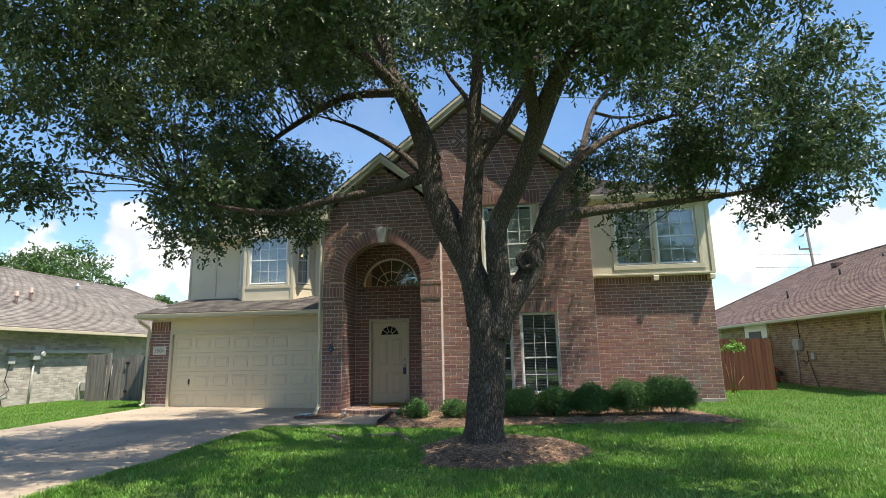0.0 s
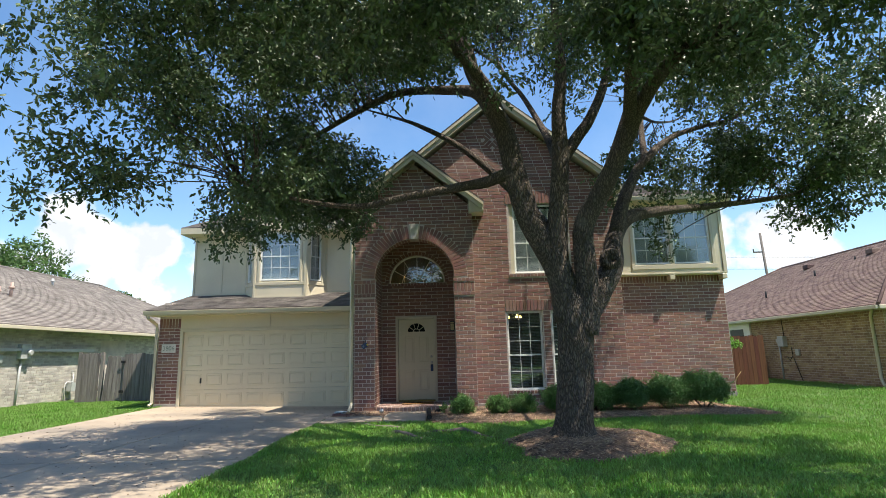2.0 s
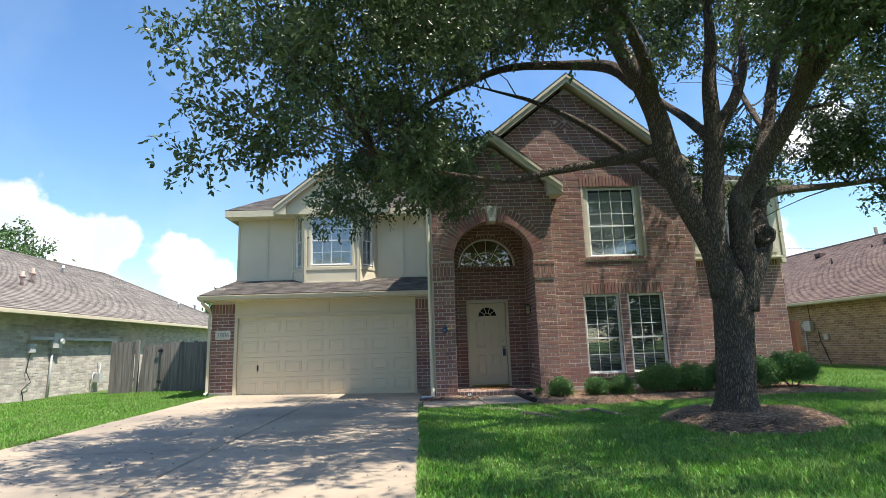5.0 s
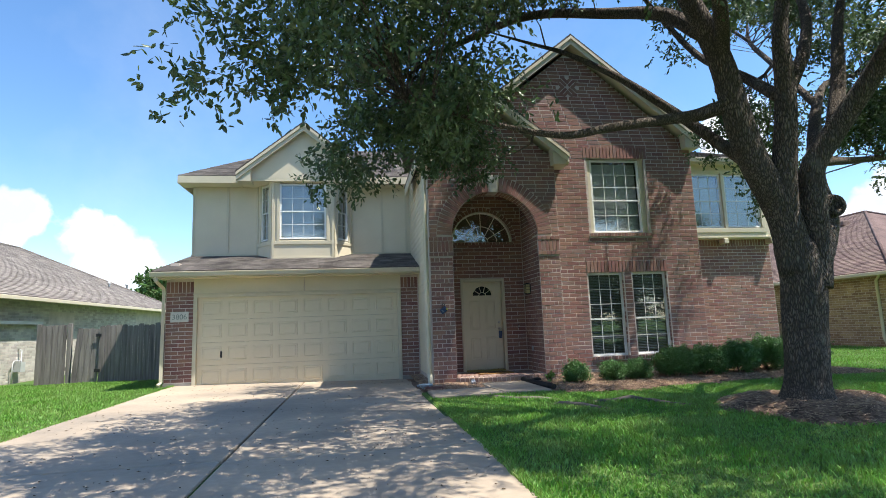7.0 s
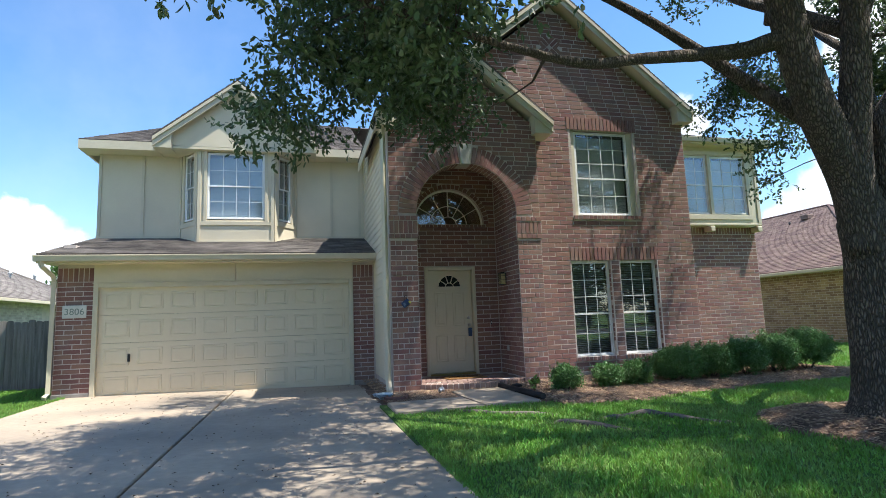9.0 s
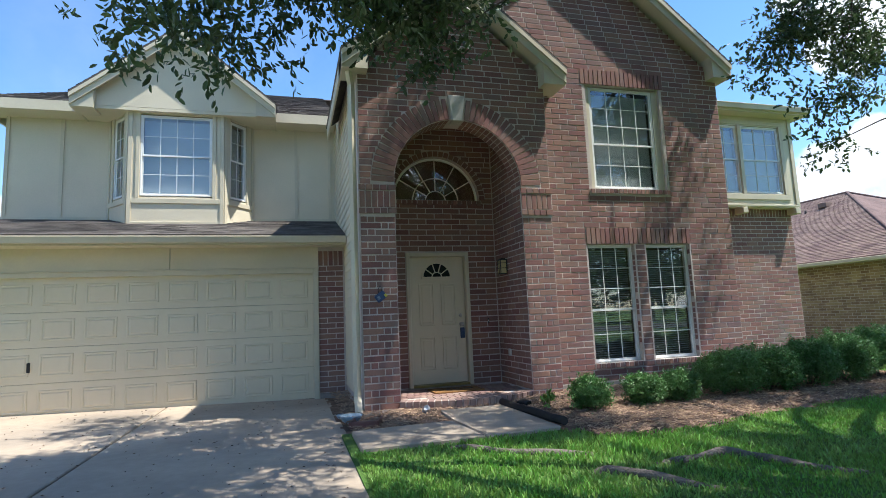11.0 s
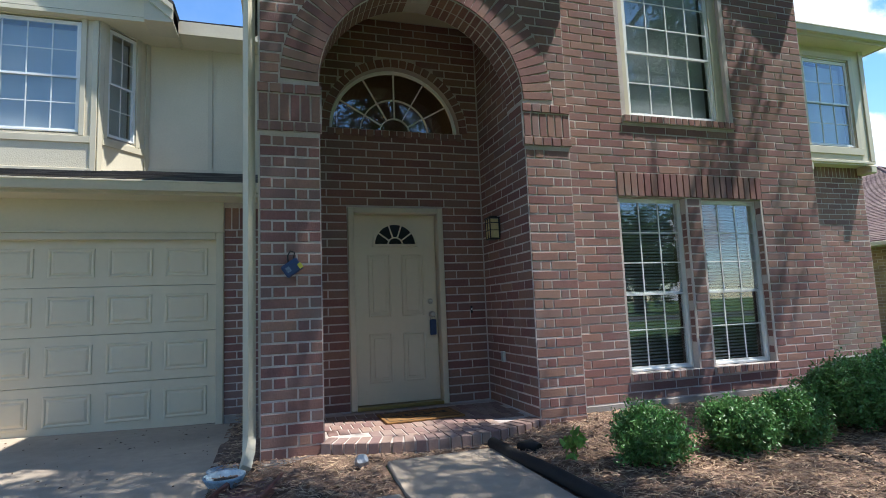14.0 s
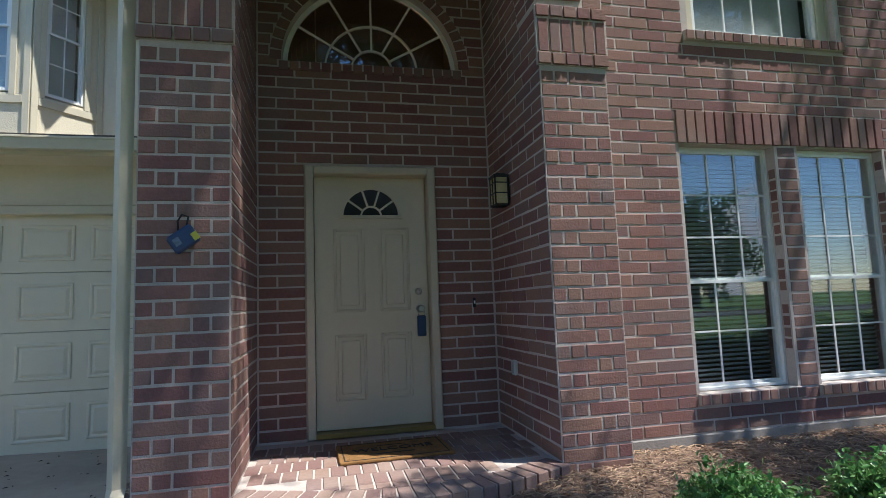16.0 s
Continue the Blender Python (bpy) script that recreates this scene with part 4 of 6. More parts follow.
def shingles(par, p0, p1, q0, q1, material, course=0.14, lift=0.012):
    """Overlapping shingle courses on a roof plane from eave p0-p1 up to q0-q1."""
    p0, p1, q0, q1 = map(Vector, (p0, p1, q0, q1))
    n = (p1 - p0).cross(q0 - p0).normalized()
    if n.z < 0:
        n = -n
    rows = max(1, int((q0 - p0).length / course))
    vs, fs = [], []
    for r in range(rows):
        a0, a1 = p0.lerp(q0, r / rows), p1.lerp(q1, r / rows)
        b0, b1 = p0.lerp(q0, (r + 1.15) / rows), p1.lerp(q1, (r + 1.15) / rows)
        ln = (a1 - a0).length
        k = max(1, int(ln / 0.30))
        off = rnd.random() / k
        cutsx = [0.0] + [min(1.0, max(0.0, (i + 0.5 * (r % 2)) / k + rnd.uniform(-0.15, 0.15) / k + off * 0.0)) for i in range(1, k)] + [1.0]
        for c, d in zip(cutsx, cutsx[1:]):
            if d - c < 0.002:
                continue
            h = n * (lift + rnd.uniform(0, 0.005))
            i = len(vs)
            vs += [a0.lerp(a1, c) + h, a0.lerp(a1, d) + h, b0.lerp(b1, d) + n * 0.003, b0.lerp(b1, c) + n * 0.003, a0.lerp(a1, c), a0.lerp(a1, d)]
            fs += [(i, i + 1, i + 2, i + 3), (i + 4, i + 5, i + 1, i)]
    o = joined("shingles", vs, fs, material, par)
    return tagged(o, kind="stuff")


def gable_roof(ax, az, half, y0, y1, fascia=0.20, sl=SL, drop=0.14, tip_box=True, left_half=None):
    """Two roof planes with barge boards and boxed eave returns; ax, az: ridge."""
    for s, h in ((-1, left_half or half), (1, half)):
        ex, ez = ax + s * h, az - sl * h
        pl = roof_plane("roof", [(ax, y0, az), (ex, y0, ez), (ex, y1, ez), (ax, y1, az)], 0.03, M_SHINGLE, house, "grey-brown asphalt shingle roof")
        shingles(pl, (ex, y0, ez + 0.036), (ex, y1, ez + 0.036), (ax, y0, az + 0.036), (ax, y1, az + 0.036), M_SHINGLE)
        bm = bmesh.new()
        prism(bm, [(ax, y0 + 0.03, az), (ex, y0 + 0.03, ez), (ex, y0 + 0.03, ez - fascia), (ax, y0 + 0.03, az - fascia)], (0, 0.03, 0))
        part("barge_board", bm, M_TRIM, pl, "tan barge board")
        bm = bmesh.new()
        prism(bm, [(ax, y0 - 0.005, az - 0.001), (ex, y0 - 0.005, ez - 0.001), (ex, y0 - 0.005, ez - 0.075), (ax, y0 - 0.005, az - 0.075)], (0, 0.034, 0))
        part("shingle_mould", bm, M_TRIM, pl)
        bm = bmesh.new()
        prism(bm, [(ax, y0 + 0.06, az - 0.10), (ex, y0 + 0.06, ez - 0.10), (ex, y0 + 0.06, ez - 0.12), (ax, y0 + 0.06, az - 0.12)], (0, 0.6, 0))
        part("soffit", bm, M_TAN, pl)
        if tip_box:
            bm = bmesh.new()
            xi = ex - s * 0.36
            prism(bm, [(ex, y0 + 0.065, ez - 0.01), (ex, y0 + 0.065, ez - fascia - 0.02), (xi, y0 + 0.065, ez - fascia - 0.02), (xi, y0 + 0.065, ez - 0.01 + sl * 0.36 - 0.1)], (0, 0.45, 0))
            part("eave_return", bm, M_TRIM, pl, "boxed tan eave return")
        bm = B(min(ex, ex - s * 0.03), max(ex, ex - s * 0.03), y0 + 0.06, y1, ez - fascia, ez)
        part("fascia", bm, M_TRIM, pl)


gable_roof(G_AP[0], 7.90, 3.10, 14.13, 22.0, left_half=3.24)
gable_roof(T_AP[0], 6.23, 1.70, 13.78, 17.0)
# small gable over the bay
bg = bmesh.new()
prism(bg, [(-8.90, 17.30, 5.22), (-5.50, 17.30, 5.22), (-7.20, 17.30, 6.62)], (0, 0.12, 0))
part("gable_panel", bg, M_STUCCO, house, "tan gable panel over the bay")
gable_roof(-7.20, 6.72, 1.72, 17.10, 20.5, sl=0.80)
part("bay_soffit", B(-8.7, -5.7, 17.301, UY, 5.158, 5.215), M_TAN, house)
# main hip roof behind
EZ, EY = 5.34, 17.58
pl = roof_plane("roof", [(-10.48, EY, EZ), (-4.3, EY, EZ), (-4.3, 22.0, EZ + 2.2), (-8.2, 22.0, EZ + 2.2)], 0.03, M_SHINGLE, house, "grey-brown asphalt shingle roof")
shingles(pl, (-10.48, EY, EZ + 0.036), (-4.3, EY, EZ + 0.036), (-8.2, 22.0, EZ + 2.236), (-4.3, 22.0, EZ + 2.236), M_SHINGLE)
roof_plane("roof", [(-10.48, EY, EZ), (-8.2, 22.0, EZ + 2.2), (-8.2, 23.0, EZ + 2.2), (-10.48, 26.0, EZ)], 0.03, M_SHINGLE, house)
roof_plane("roof", [(-10.48, 26.4, EZ), (5.8, 26.4, EZ), (3.0, 22.0, EZ + 2.2), (-8.2, 22.0, EZ + 2.2)], 0.03, M_SHINGLE, house)
for a in ((-10.48, -8.86), (-5.52, -4.32)):
    part("fascia", B(a[0], a[1], EY - 0.02, EY + 0.02, EZ - 0.17, EZ + 0.02), M_TRIM, house)
part("fascia", B(-10.49, -10.45, EY + 0.021, 26, EZ - 0.17, EZ + 0.02), M_TRIM, house)
part("soffit", B(-10.45, -4.32, EY + 0.02, UY + 0.1, EZ - 0.17, EZ - 0.13), M_TAN, house)
# wing roof
pl = roof_plane("roof", [(2.3, 15.62, 5.37), (5.80, 15.62, 5.37), (3.4, 21.0, 7.6), (1.4, 21.0, 7.6)], 0.03, M_SHINGLE, house)
shingles(pl, (2.3, 15.62, 5.406), (5.80, 15.62, 5.406), (1.4, 21.0, 7.636), (3.4, 21.0, 7.636), M_SHINGLE)
roof_plane("roof", [(5.80, 15.62, 5.37), (5.80, 26.4, 5.37), (3.4, 21.0, 7.6)], 0.03, M_SHINGLE, house)
part("fascia", B(2.40, 5.81, 15.60, 15.64, 5.25, 5.38), M_TRIM, house)
part("fascia", B(5.77, 5.81, 15.641, 26, 5.25, 5.38), M_TRIM, house)
part("soffit", B(2.40, 5.77, 15.64, 16.0, 5.26, 5.30), M_TAN, house)
# garage pent roof
pl = roof_plane("roof", [(-10.46, 15.92, 2.61), (-4.32, 15.92, 2.61), (-4.32, UY, 3.22), (-10.22, UY, 3.22)], 0.03, M_SHINGLE, house, "low shingle roof over the garage")
shingles(pl, (-10.46, 15.92, 2.646), (-4.32, 15.92, 2.646), (-10.22, UY, 3.256), (-4.32, UY, 3.256), M_SHINGLE)
roof_plane("roof", [(-10.46, 15.92, 2.61), (-10.22, UY, 3.22), (-10.22, 25, 3.22), (-10.46, 25, 2.61)], 0.03, M_SHINGLE, house)
part("soffit", B(-10.42, -4.31, 15.96, GAY + 0.2, 2.49, 2.52), M_TAN, house)


def gutter(x0, x1, y, z):
    bm = bmesh.new()
    prism(bm, [(x0, y, z), (x0, y + 0.02, z - 0.10), (x0, y + 0.10, z - 0.10), (x0, y + 0.10, z)], (x1 - x0, 0, 0))
    box(bm, x0, x1, y - 0.008, y + 0.004, z - 0.012, z + 0.008)
    return part("gutter", bm, M_TRIM, house, "tan eave gutter", 0.003)


gutter(2.36, 5.80, 15.51, 5.39)
gutter(-10.48, -4.32, 15.83, 2.61)
part("fascia", B(-10.46, -4.31, 15.932, 15.96, 2.48, 2.61), M_TRIM, house)
for pts in ([(-10.36, 15.9, 2.53), (-10.36, 15.9, 2.43), (-10.30, 16.25, 2.27), (-10.30, 16.30, 2.17), (-10.305, 16.30, 0.12), (-10.33, 16.2, 0.05)],
            [(-4.42, 13.98, 4.72), (-4.42, 13.98, 4.62), (-4.38, 14.10, 4.5), (-4.38, 14.10, 0.20), (-4.38, 14.02, 0.09), (-4.40, 13.84, 0.01)]):
    bm = bmesh.new()
    tube(bm, pts, 0.05, 4, True, math.pi / 4)
    part("downspout", bm, M_TRIM, house, "painted tan metal downspout")

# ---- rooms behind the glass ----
# their gloom is in the darkened plaster colour
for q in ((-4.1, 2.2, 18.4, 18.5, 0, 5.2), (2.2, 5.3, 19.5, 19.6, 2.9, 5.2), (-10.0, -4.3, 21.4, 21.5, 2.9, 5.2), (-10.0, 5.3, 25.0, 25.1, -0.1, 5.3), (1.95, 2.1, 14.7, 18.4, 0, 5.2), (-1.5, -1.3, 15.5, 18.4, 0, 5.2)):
    part("inner_wall", B(*q), M_INNER_DIMMED, house)
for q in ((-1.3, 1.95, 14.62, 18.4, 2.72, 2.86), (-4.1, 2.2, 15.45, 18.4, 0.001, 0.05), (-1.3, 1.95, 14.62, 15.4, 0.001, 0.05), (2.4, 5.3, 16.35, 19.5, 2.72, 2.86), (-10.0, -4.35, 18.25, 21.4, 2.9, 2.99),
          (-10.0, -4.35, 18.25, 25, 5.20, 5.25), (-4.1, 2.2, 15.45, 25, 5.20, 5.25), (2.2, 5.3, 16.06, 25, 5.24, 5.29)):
    part("inner_floor", B(*q), M_INNER_DIMMED, house)
# lit chandeliers in the hall and the front rooms
for i, (x, y, z, n) in enumerate(((-3.35, 16.9, 3.22, 5), (-0.30, 16.2, 2.18, 4), (-6.98, 19.6, 4.85, 1))):
    ch = thing("chandelier", "brass chandelier with lit warm bulbs, hanging indoors", "chandelier", at=(x, y, z))
    bm = bmesh.new()
    tube(bm, [(0, 0, 0.05), (0, 0, (5.31 if z > 2.8 else 2.72) - z)], 0.008, 6)
    part("stem", bm, M_CHROME, ch)
    for k in range(n):
        a = 2 * math.pi * k / n + 0.4
        r = 0.24 if n > 1 else 0.0
        if n > 1:
            bm = bmesh.new()
            tube(bm, [(0, 0, 0.05), (r * 0.5 * math.cos(a), r * 0.5 * math.sin(a), -0.04), (r * math.cos(a), r * math.sin(a), 0.0)], 0.007, 6)
            part("arm", bm, M_CHROME, ch)
        bm = bmesh.new()
        lathe(bm, [(0.012, 0.0), (0.035, 0.03), (0.04, 0.06), (0.025, 0.09), (0.005, 0.10)], (r * math.cos(a), r * math.sin(a), 0.0), 10)
        part("bulb", bm, M_BULB, ch, "lit warm bulb")

# ---- ground ----
bm = bmesh.new()
for q in ((-400, -9.95, -300, 500), (-3.85, 400, -300, 500), (-9.95, -3.85, -300, 8.3), (-4.70, -3.85, 8.3, 12.88), (-9.95, -3.85, 16.6, 500)):
    box(bm, *q, -0.3, -0.02)
bmesh.ops.remove_doubles(bm, verts=bm.verts[:], dist=0.001)
ground = solo("ground", bm, M_LAWN, "green mown lawn", "lawn", "structure")
drive = thing("driveway", "light concrete driveway with dark expansion joints", "driveway")
drive["kind"] = "structure"
part("joint_bed", B(-10.0, -4.66, -2.9, 8.34, -0.2, -0.025), M_BLACK, drive)
part("joint_bed", B(-10.0, -4.66, 8.34, 16.6, -0.3, -0.13), M_BLACK, drive)


def drive_z(x, y):
    """The apron falls a little sideways towards the porch."""
    return min(1.0, max(0.0, (y - 8.35) / 8.0)) * (0.025 - 0.0215 * (x + 10.0))



for x0, x1 in ((-10.05, -7.13), (-7.105, -4.62)):
    for y0, y1 in ((-3.0, 2.2), (2.22, 8.325), (8.36, 16.70)):
        bm = B(x0, x1, y0, min(y1, 16.42), -0.28, 0.0)
        for v in bm.verts:
            if v.co.z > -0.1:
                v.co.z = drive_z(v.co.x, v.co.y)
        part("slab", bm, M_CONC, drive, bevel=0.012)
front_walk = thing("front_walk", "cracked concrete walk slabs to the porch", "walkway")
front_walk["kind"] = "structure"
for pts in ([(-4.60, 11.95), (-3.38, 11.95), (-3.46, 12.85), (-4.60, 12.80)], [(-3.36, 11.93), (-2.52, 12.02), (-2.55, 13.60), (-3.40, 13.58), (-3.43, 12.85)]):
    bm = bmesh.new()
    prism(bm, [(x, y, 0.022) for x, y in pts], (0, 0, -0.16))
    part("slab", bm, M_CONC, front_walk, bevel=0.012)


def bumpy(name, inside, x0, x1, y0, y1, step, height, material, lab, cat):
    """A low uneven bed: a grid of ground where inside(x, y) > 0, domed by it."""
    vs, fs, ids = [], [], {}
    nx, ny = int((x1 - x0) / step), int((y1 - y0) / step)
    for i in range(nx + 1):
        for j in range(ny + 1):
            x, y = x0 + i * step, y0 + j * step
            d = inside(x, y)
            if d > -step * 1.5:
                ids[i, j] = len(vs)
                z = height * min(1.0, max(-0.6, d / 0.45)) + 0.022 * noise.noise(Vector((x * 3.1, y * 3.1, 0))) + 0.012 * noise.noise(Vector((x * 9, y * 9, 3)))
                vs.append((x, y, z - 0.005))
    for i in range(nx):
        for j in range(ny):
            k = [(i, j), (i + 1, j), (i + 1, j + 1), (i, j + 1)]
            if all(q in ids for q in k):
                fs.append(tuple(ids[q] for q in k))
    o = joined(name, vs, fs, material)
    for p in o.data.polygons:
        p.use_smooth = True
    return tagged(o, lab, cat, kind="structure")


TREE = Vector((-0.28, 8.85, 0))
def ring_in(x, y):
    a = math.atan2(y - 8.95, x + 0.12)
    return 1.12 + 0.10 * math.sin(3 * a + 1) + 0.05 * math.sin(7 * a) - math.hypot(x + 0.12, (y - 8.95) * 1.0)
def bed_front(x):
    return 11.95 if x < -2.4 else 11.72 + 0.06 * x + 0.14 * math.sin(x * 1.3 + 0.5)
def bed_in(x, y):
    right = 4.25 - 0.15 * (y - 12.6)
    back = 14.30 if x < 2.3 else 16.1
    return min(y - bed_front(x), right - x, back + 0.2 - y, x + 2.44)
def dirt_in(x, y):
    slab = min(x + 3.47, -2.49 - x, 13.63 - y)
    return min(x + 4.60, (-2.30 if y < 14.2 else -4.2) - x, y - 12.8, 16.66 - y, -slab)
tree_ring = bumpy("tree_mulch", ring_in, -1.8, 1.6, 7.3, 10.6, 0.07, 0.13, M_SOIL, "brown pine straw mulch mound round the oak", "mulch bed")
shrub_bed = bumpy("shrub_bed", bed_in, -2.6, 4.6, 11.3, 16.2, 0.08, 0.035, M_SOIL, "brown mulch bed along the house wall", "mulch bed")
dirt = bumpy("bare_dirt", dirt_in, -4.75, -2.2, 12.5, 16.8, 0.07, 0.012, M_SOIL, "bare littered soil beside the porch", "soil")
for v in dirt.data.vertices:
    if v.co.x < -3.9:
        v.co.z += 0.9 * drive_z(-4.65, v.co.y) * min(1.0, (-3.9 - v.co.x) / 0.4)


def scatter(name, n, area, inside, make, material, lab, cat, seed, zf=lambda x, y: 0.0):
    """n small pieces strewn over an area, joined."""
    r = np.random.RandomState(seed)
    vs, fs, got = [], [], 0
    while got < n:
        x, y = r.uniform(area[0], area[1]), r.uniform(area[2], area[3])
        got += 1
        if inside(x, y) <= 0:
            continue
        make(vs, fs, x, y, zf(x, y), r)
    o = joined(name, vs, fs, material)
    return tagged(o, lab, cat, kind="stuff")


def chip(vs, fs, x, y, z, r):
    a, l, w, t = r.uniform(0, 6.28), r.uniform(0.02, 0.085), r.uniform(0.003, 0.008), r.uniform(-0.2, 0.25)
    c, s = math.cos(a), math.sin(a)
    k = len(vs)
    h = r.uniform(0.004, 0.02)
    for u, v, q in ((-l, -w, -t * l * 0.5), (l, -w, t * l * 0.5), (l, w, t * l * 0.5), (-l, w, -t * l * 0.5), (0, 0, 0.006)):
        vs.append((x + (u * c - v * s) * 0.5, y + (u * s + v * c) * 0.5, z + h + q))
    fs += [(k, k + 1, k + 4), (k + 1, k + 2, k + 4), (k + 2, k + 3, k + 4), (k + 3, k, k + 4)]


def dead_leaf(vs, fs, x, y, z, r):
    a, l, w = r.uniform(0, 6.28), r.uniform(0.008, 0.022), r.uniform(0.005, 0.010)
    c, s = math.cos(a), math.sin(a)
    k = len(vs)
    for u, v, q in ((-l, 0, 0.004), (0, -w, 0.010), (l, 0, 0.005), (0, w, 0.012)):
        vs.append((x + u * c - v * s, y + u * s + v * c, z + q))
    fs.append((k, k + 1, k + 2, k + 3))


scatter("mulch_straw", 15000, (-1.8, 1.6, 7.3, 10.6), ring_in, chip, M_CHIP, "strewn pine straw and bark chips", "mulch", 1, lambda x, y: 0.13 * min(1.0, max(0, ring_in(x, y) / 0.45)))
scatter("bed_straw", 30000, (-2.5, 4.3, 11.4, 14.6), bed_in, chip, M_CHIP, "strewn pine straw and bark chips", "mulch", 2, lambda x, y: 0.035 * min(1.0, max(0, bed_in(x, y) / 0.45)))
scatter("dirt_litter", 9000, (-4.6, -2.3, 12.7, 16.6), dirt_in, chip, M_CHIP, "dry litter on bare soil", "litter", 3)
scatter("acorns_and_leaves", 900, (-9.9, -4.7, 4.0, 16.3), lambda x, y: 0.02 + max(0, noise.noise(Vector((x * 0.5, y * 0.5, 0)))), dead_leaf, M_LEAF_DRY, "fallen leaves and acorns on the driveway", "fallen leaves", 4, drive_z)
scatter("walk_leaves", 120, (-4.6, -2.5, 12.0, 13.6), lambda x, y: 1, dead_leaf, M_LEAF_DRY, "fallen leaves on the walk", "fallen leaves", 5)


# grass: blades in tufts
def grass(name, n, x0, x1, y0, y1, keep, seed, hmin=0.035, hmax=0.075, lab="green St Augustine grass blades"):
    r = np.random.RandomState(seed)
    x, y = r.uniform(x0, x1, n), r.uniform(y0, y1, n)
    ok = np.array([keep(a, b) for a, b in zip(x, y)])
    x, y = x[ok], y[ok]
    n = len(x)
    a = r.uniform(0, 2 * np.pi, n)
    patch = 0.75 + 0.35 * np.sin(x * 1.7 + 1.3 * np.sin(y * 1.1)) * np.sin(y * 1.9 + x * 0.4)
    h = r.uniform(hmin, hmax, n) * patch
    w = r.uniform(0.004, 0.008, n)
    lean = r.uniform(0.1, 0.9, n) * h
    b = r.uniform(0, 2 * np.pi, n)
    dx, dy = np.cos(a) * w, np.sin(a) * w
    lx, ly = np.cos(b) * lean, np.sin(b) * lean
    z0 = np.full(n, -0.022)
    v = np.empty((n, 5, 3))
    v[:, 0] = np.stack([x - dx, y - dy, z0], 1)
    v[:, 1] = np.stack([x + dx, y + dy, z0], 1)
    v[:, 2] = np.stack([x + dx * 0.8 + lx * 0.35, y + dy * 0.8 + ly * 0.35, z0 + h * 0.6], 1)
    v[:, 3] = np.stack([x - dx * 0.8 + lx * 0.35, y - dy * 0.8 + ly * 0.35, z0 + h * 0.6], 1)
    v[:, 4] = np.stack([x + lx, y + ly, z0 + h], 1)
    k = np.arange(n)[:, None] * 5
    loops = np.concatenate([k + np.array([[0, 1, 2, 3]]), k + np.array([[3, 2, 4]])], 1).ravel()
    me = bpy.data.meshes.new(name)
    me.vertices.add(n * 5)
    me.vertices.foreach_set("co", v.ravel())
    me.loops.add(len(loops))
    me.loops.foreach_set("vertex_index", loops)
    me.polygons.add(n * 2)
    st = (np.arange(n)[:, None] * 7 + np.array([[0, 4]])).ravel()
    me.polygons.foreach_set("loop_start", st)
    me.update(calc_edges=True)
    me.validate()
    me.materials.append(M_GRASS)
    return tagged(new(name, me), lab, "grass", kind="stuff")


def lawn_ok(x, y):
    return ring_in(x, y) < 0.04 and bed_in(x, y) < 0.03 and not (x < -2.4 and y > 11.9 and y < 14.2) and not (y > 13.9 and (x < 4.0 or y > 16.0) and x < 5.6) and noise.noise(Vector((x * 0.9, y * 0.9, 5))) > -0.55
grass("grass_near", 190000, -4.66, 4.5, 3.0, 12.3, lawn_ok, 11)
grass("grass_right", 90000, 2.0, 11.0, 7.0, 24.0, lambda x, y: (x > 3.9 or y < 12) and lawn_ok(x, y) or (x > 5.6), 12, 0.045, 0.085)
grass("grass_left", 80000, -16.0, -10.02, 7.0, 19.4, lambda x, y: True, 13, 0.045, 0.085)
grass("grass_edge", 5000, -4.66, -4.55, 2.0, 11.9, lambda x, y: True, 14, 0.05, 0.10, "longer grass along the driveway edge")
grass("grass_edge_left", 4000, -10.12, -10.0, 6.0, 16.4, lambda x, y: True, 15, 0.05, 0.10, "longer grass along the driveway edge")

# ---- the oak ----
def spline(pts, n=6):
    """Catmull-Rom through pts of (x, y, z, radius)."""
    P = [Vector(p) for p in pts]
    P = [P[0] * 2 - P[1]] + P + [P[-1] * 2 - P[-2]]
    res = []
    for i in range(1, len(P) - 2):
        for k in range(n):
            t = k / n
            a, b, c, d = P[i - 1:i + 3]
            res.append(0.5 * ((2 * b) + (c - a) * t + (2 * a - 5 * b + 4 * c - d) * t * t + (3 * b - a - 3 * c + d) * t ** 3))
    res.append(P[-2])
    return res


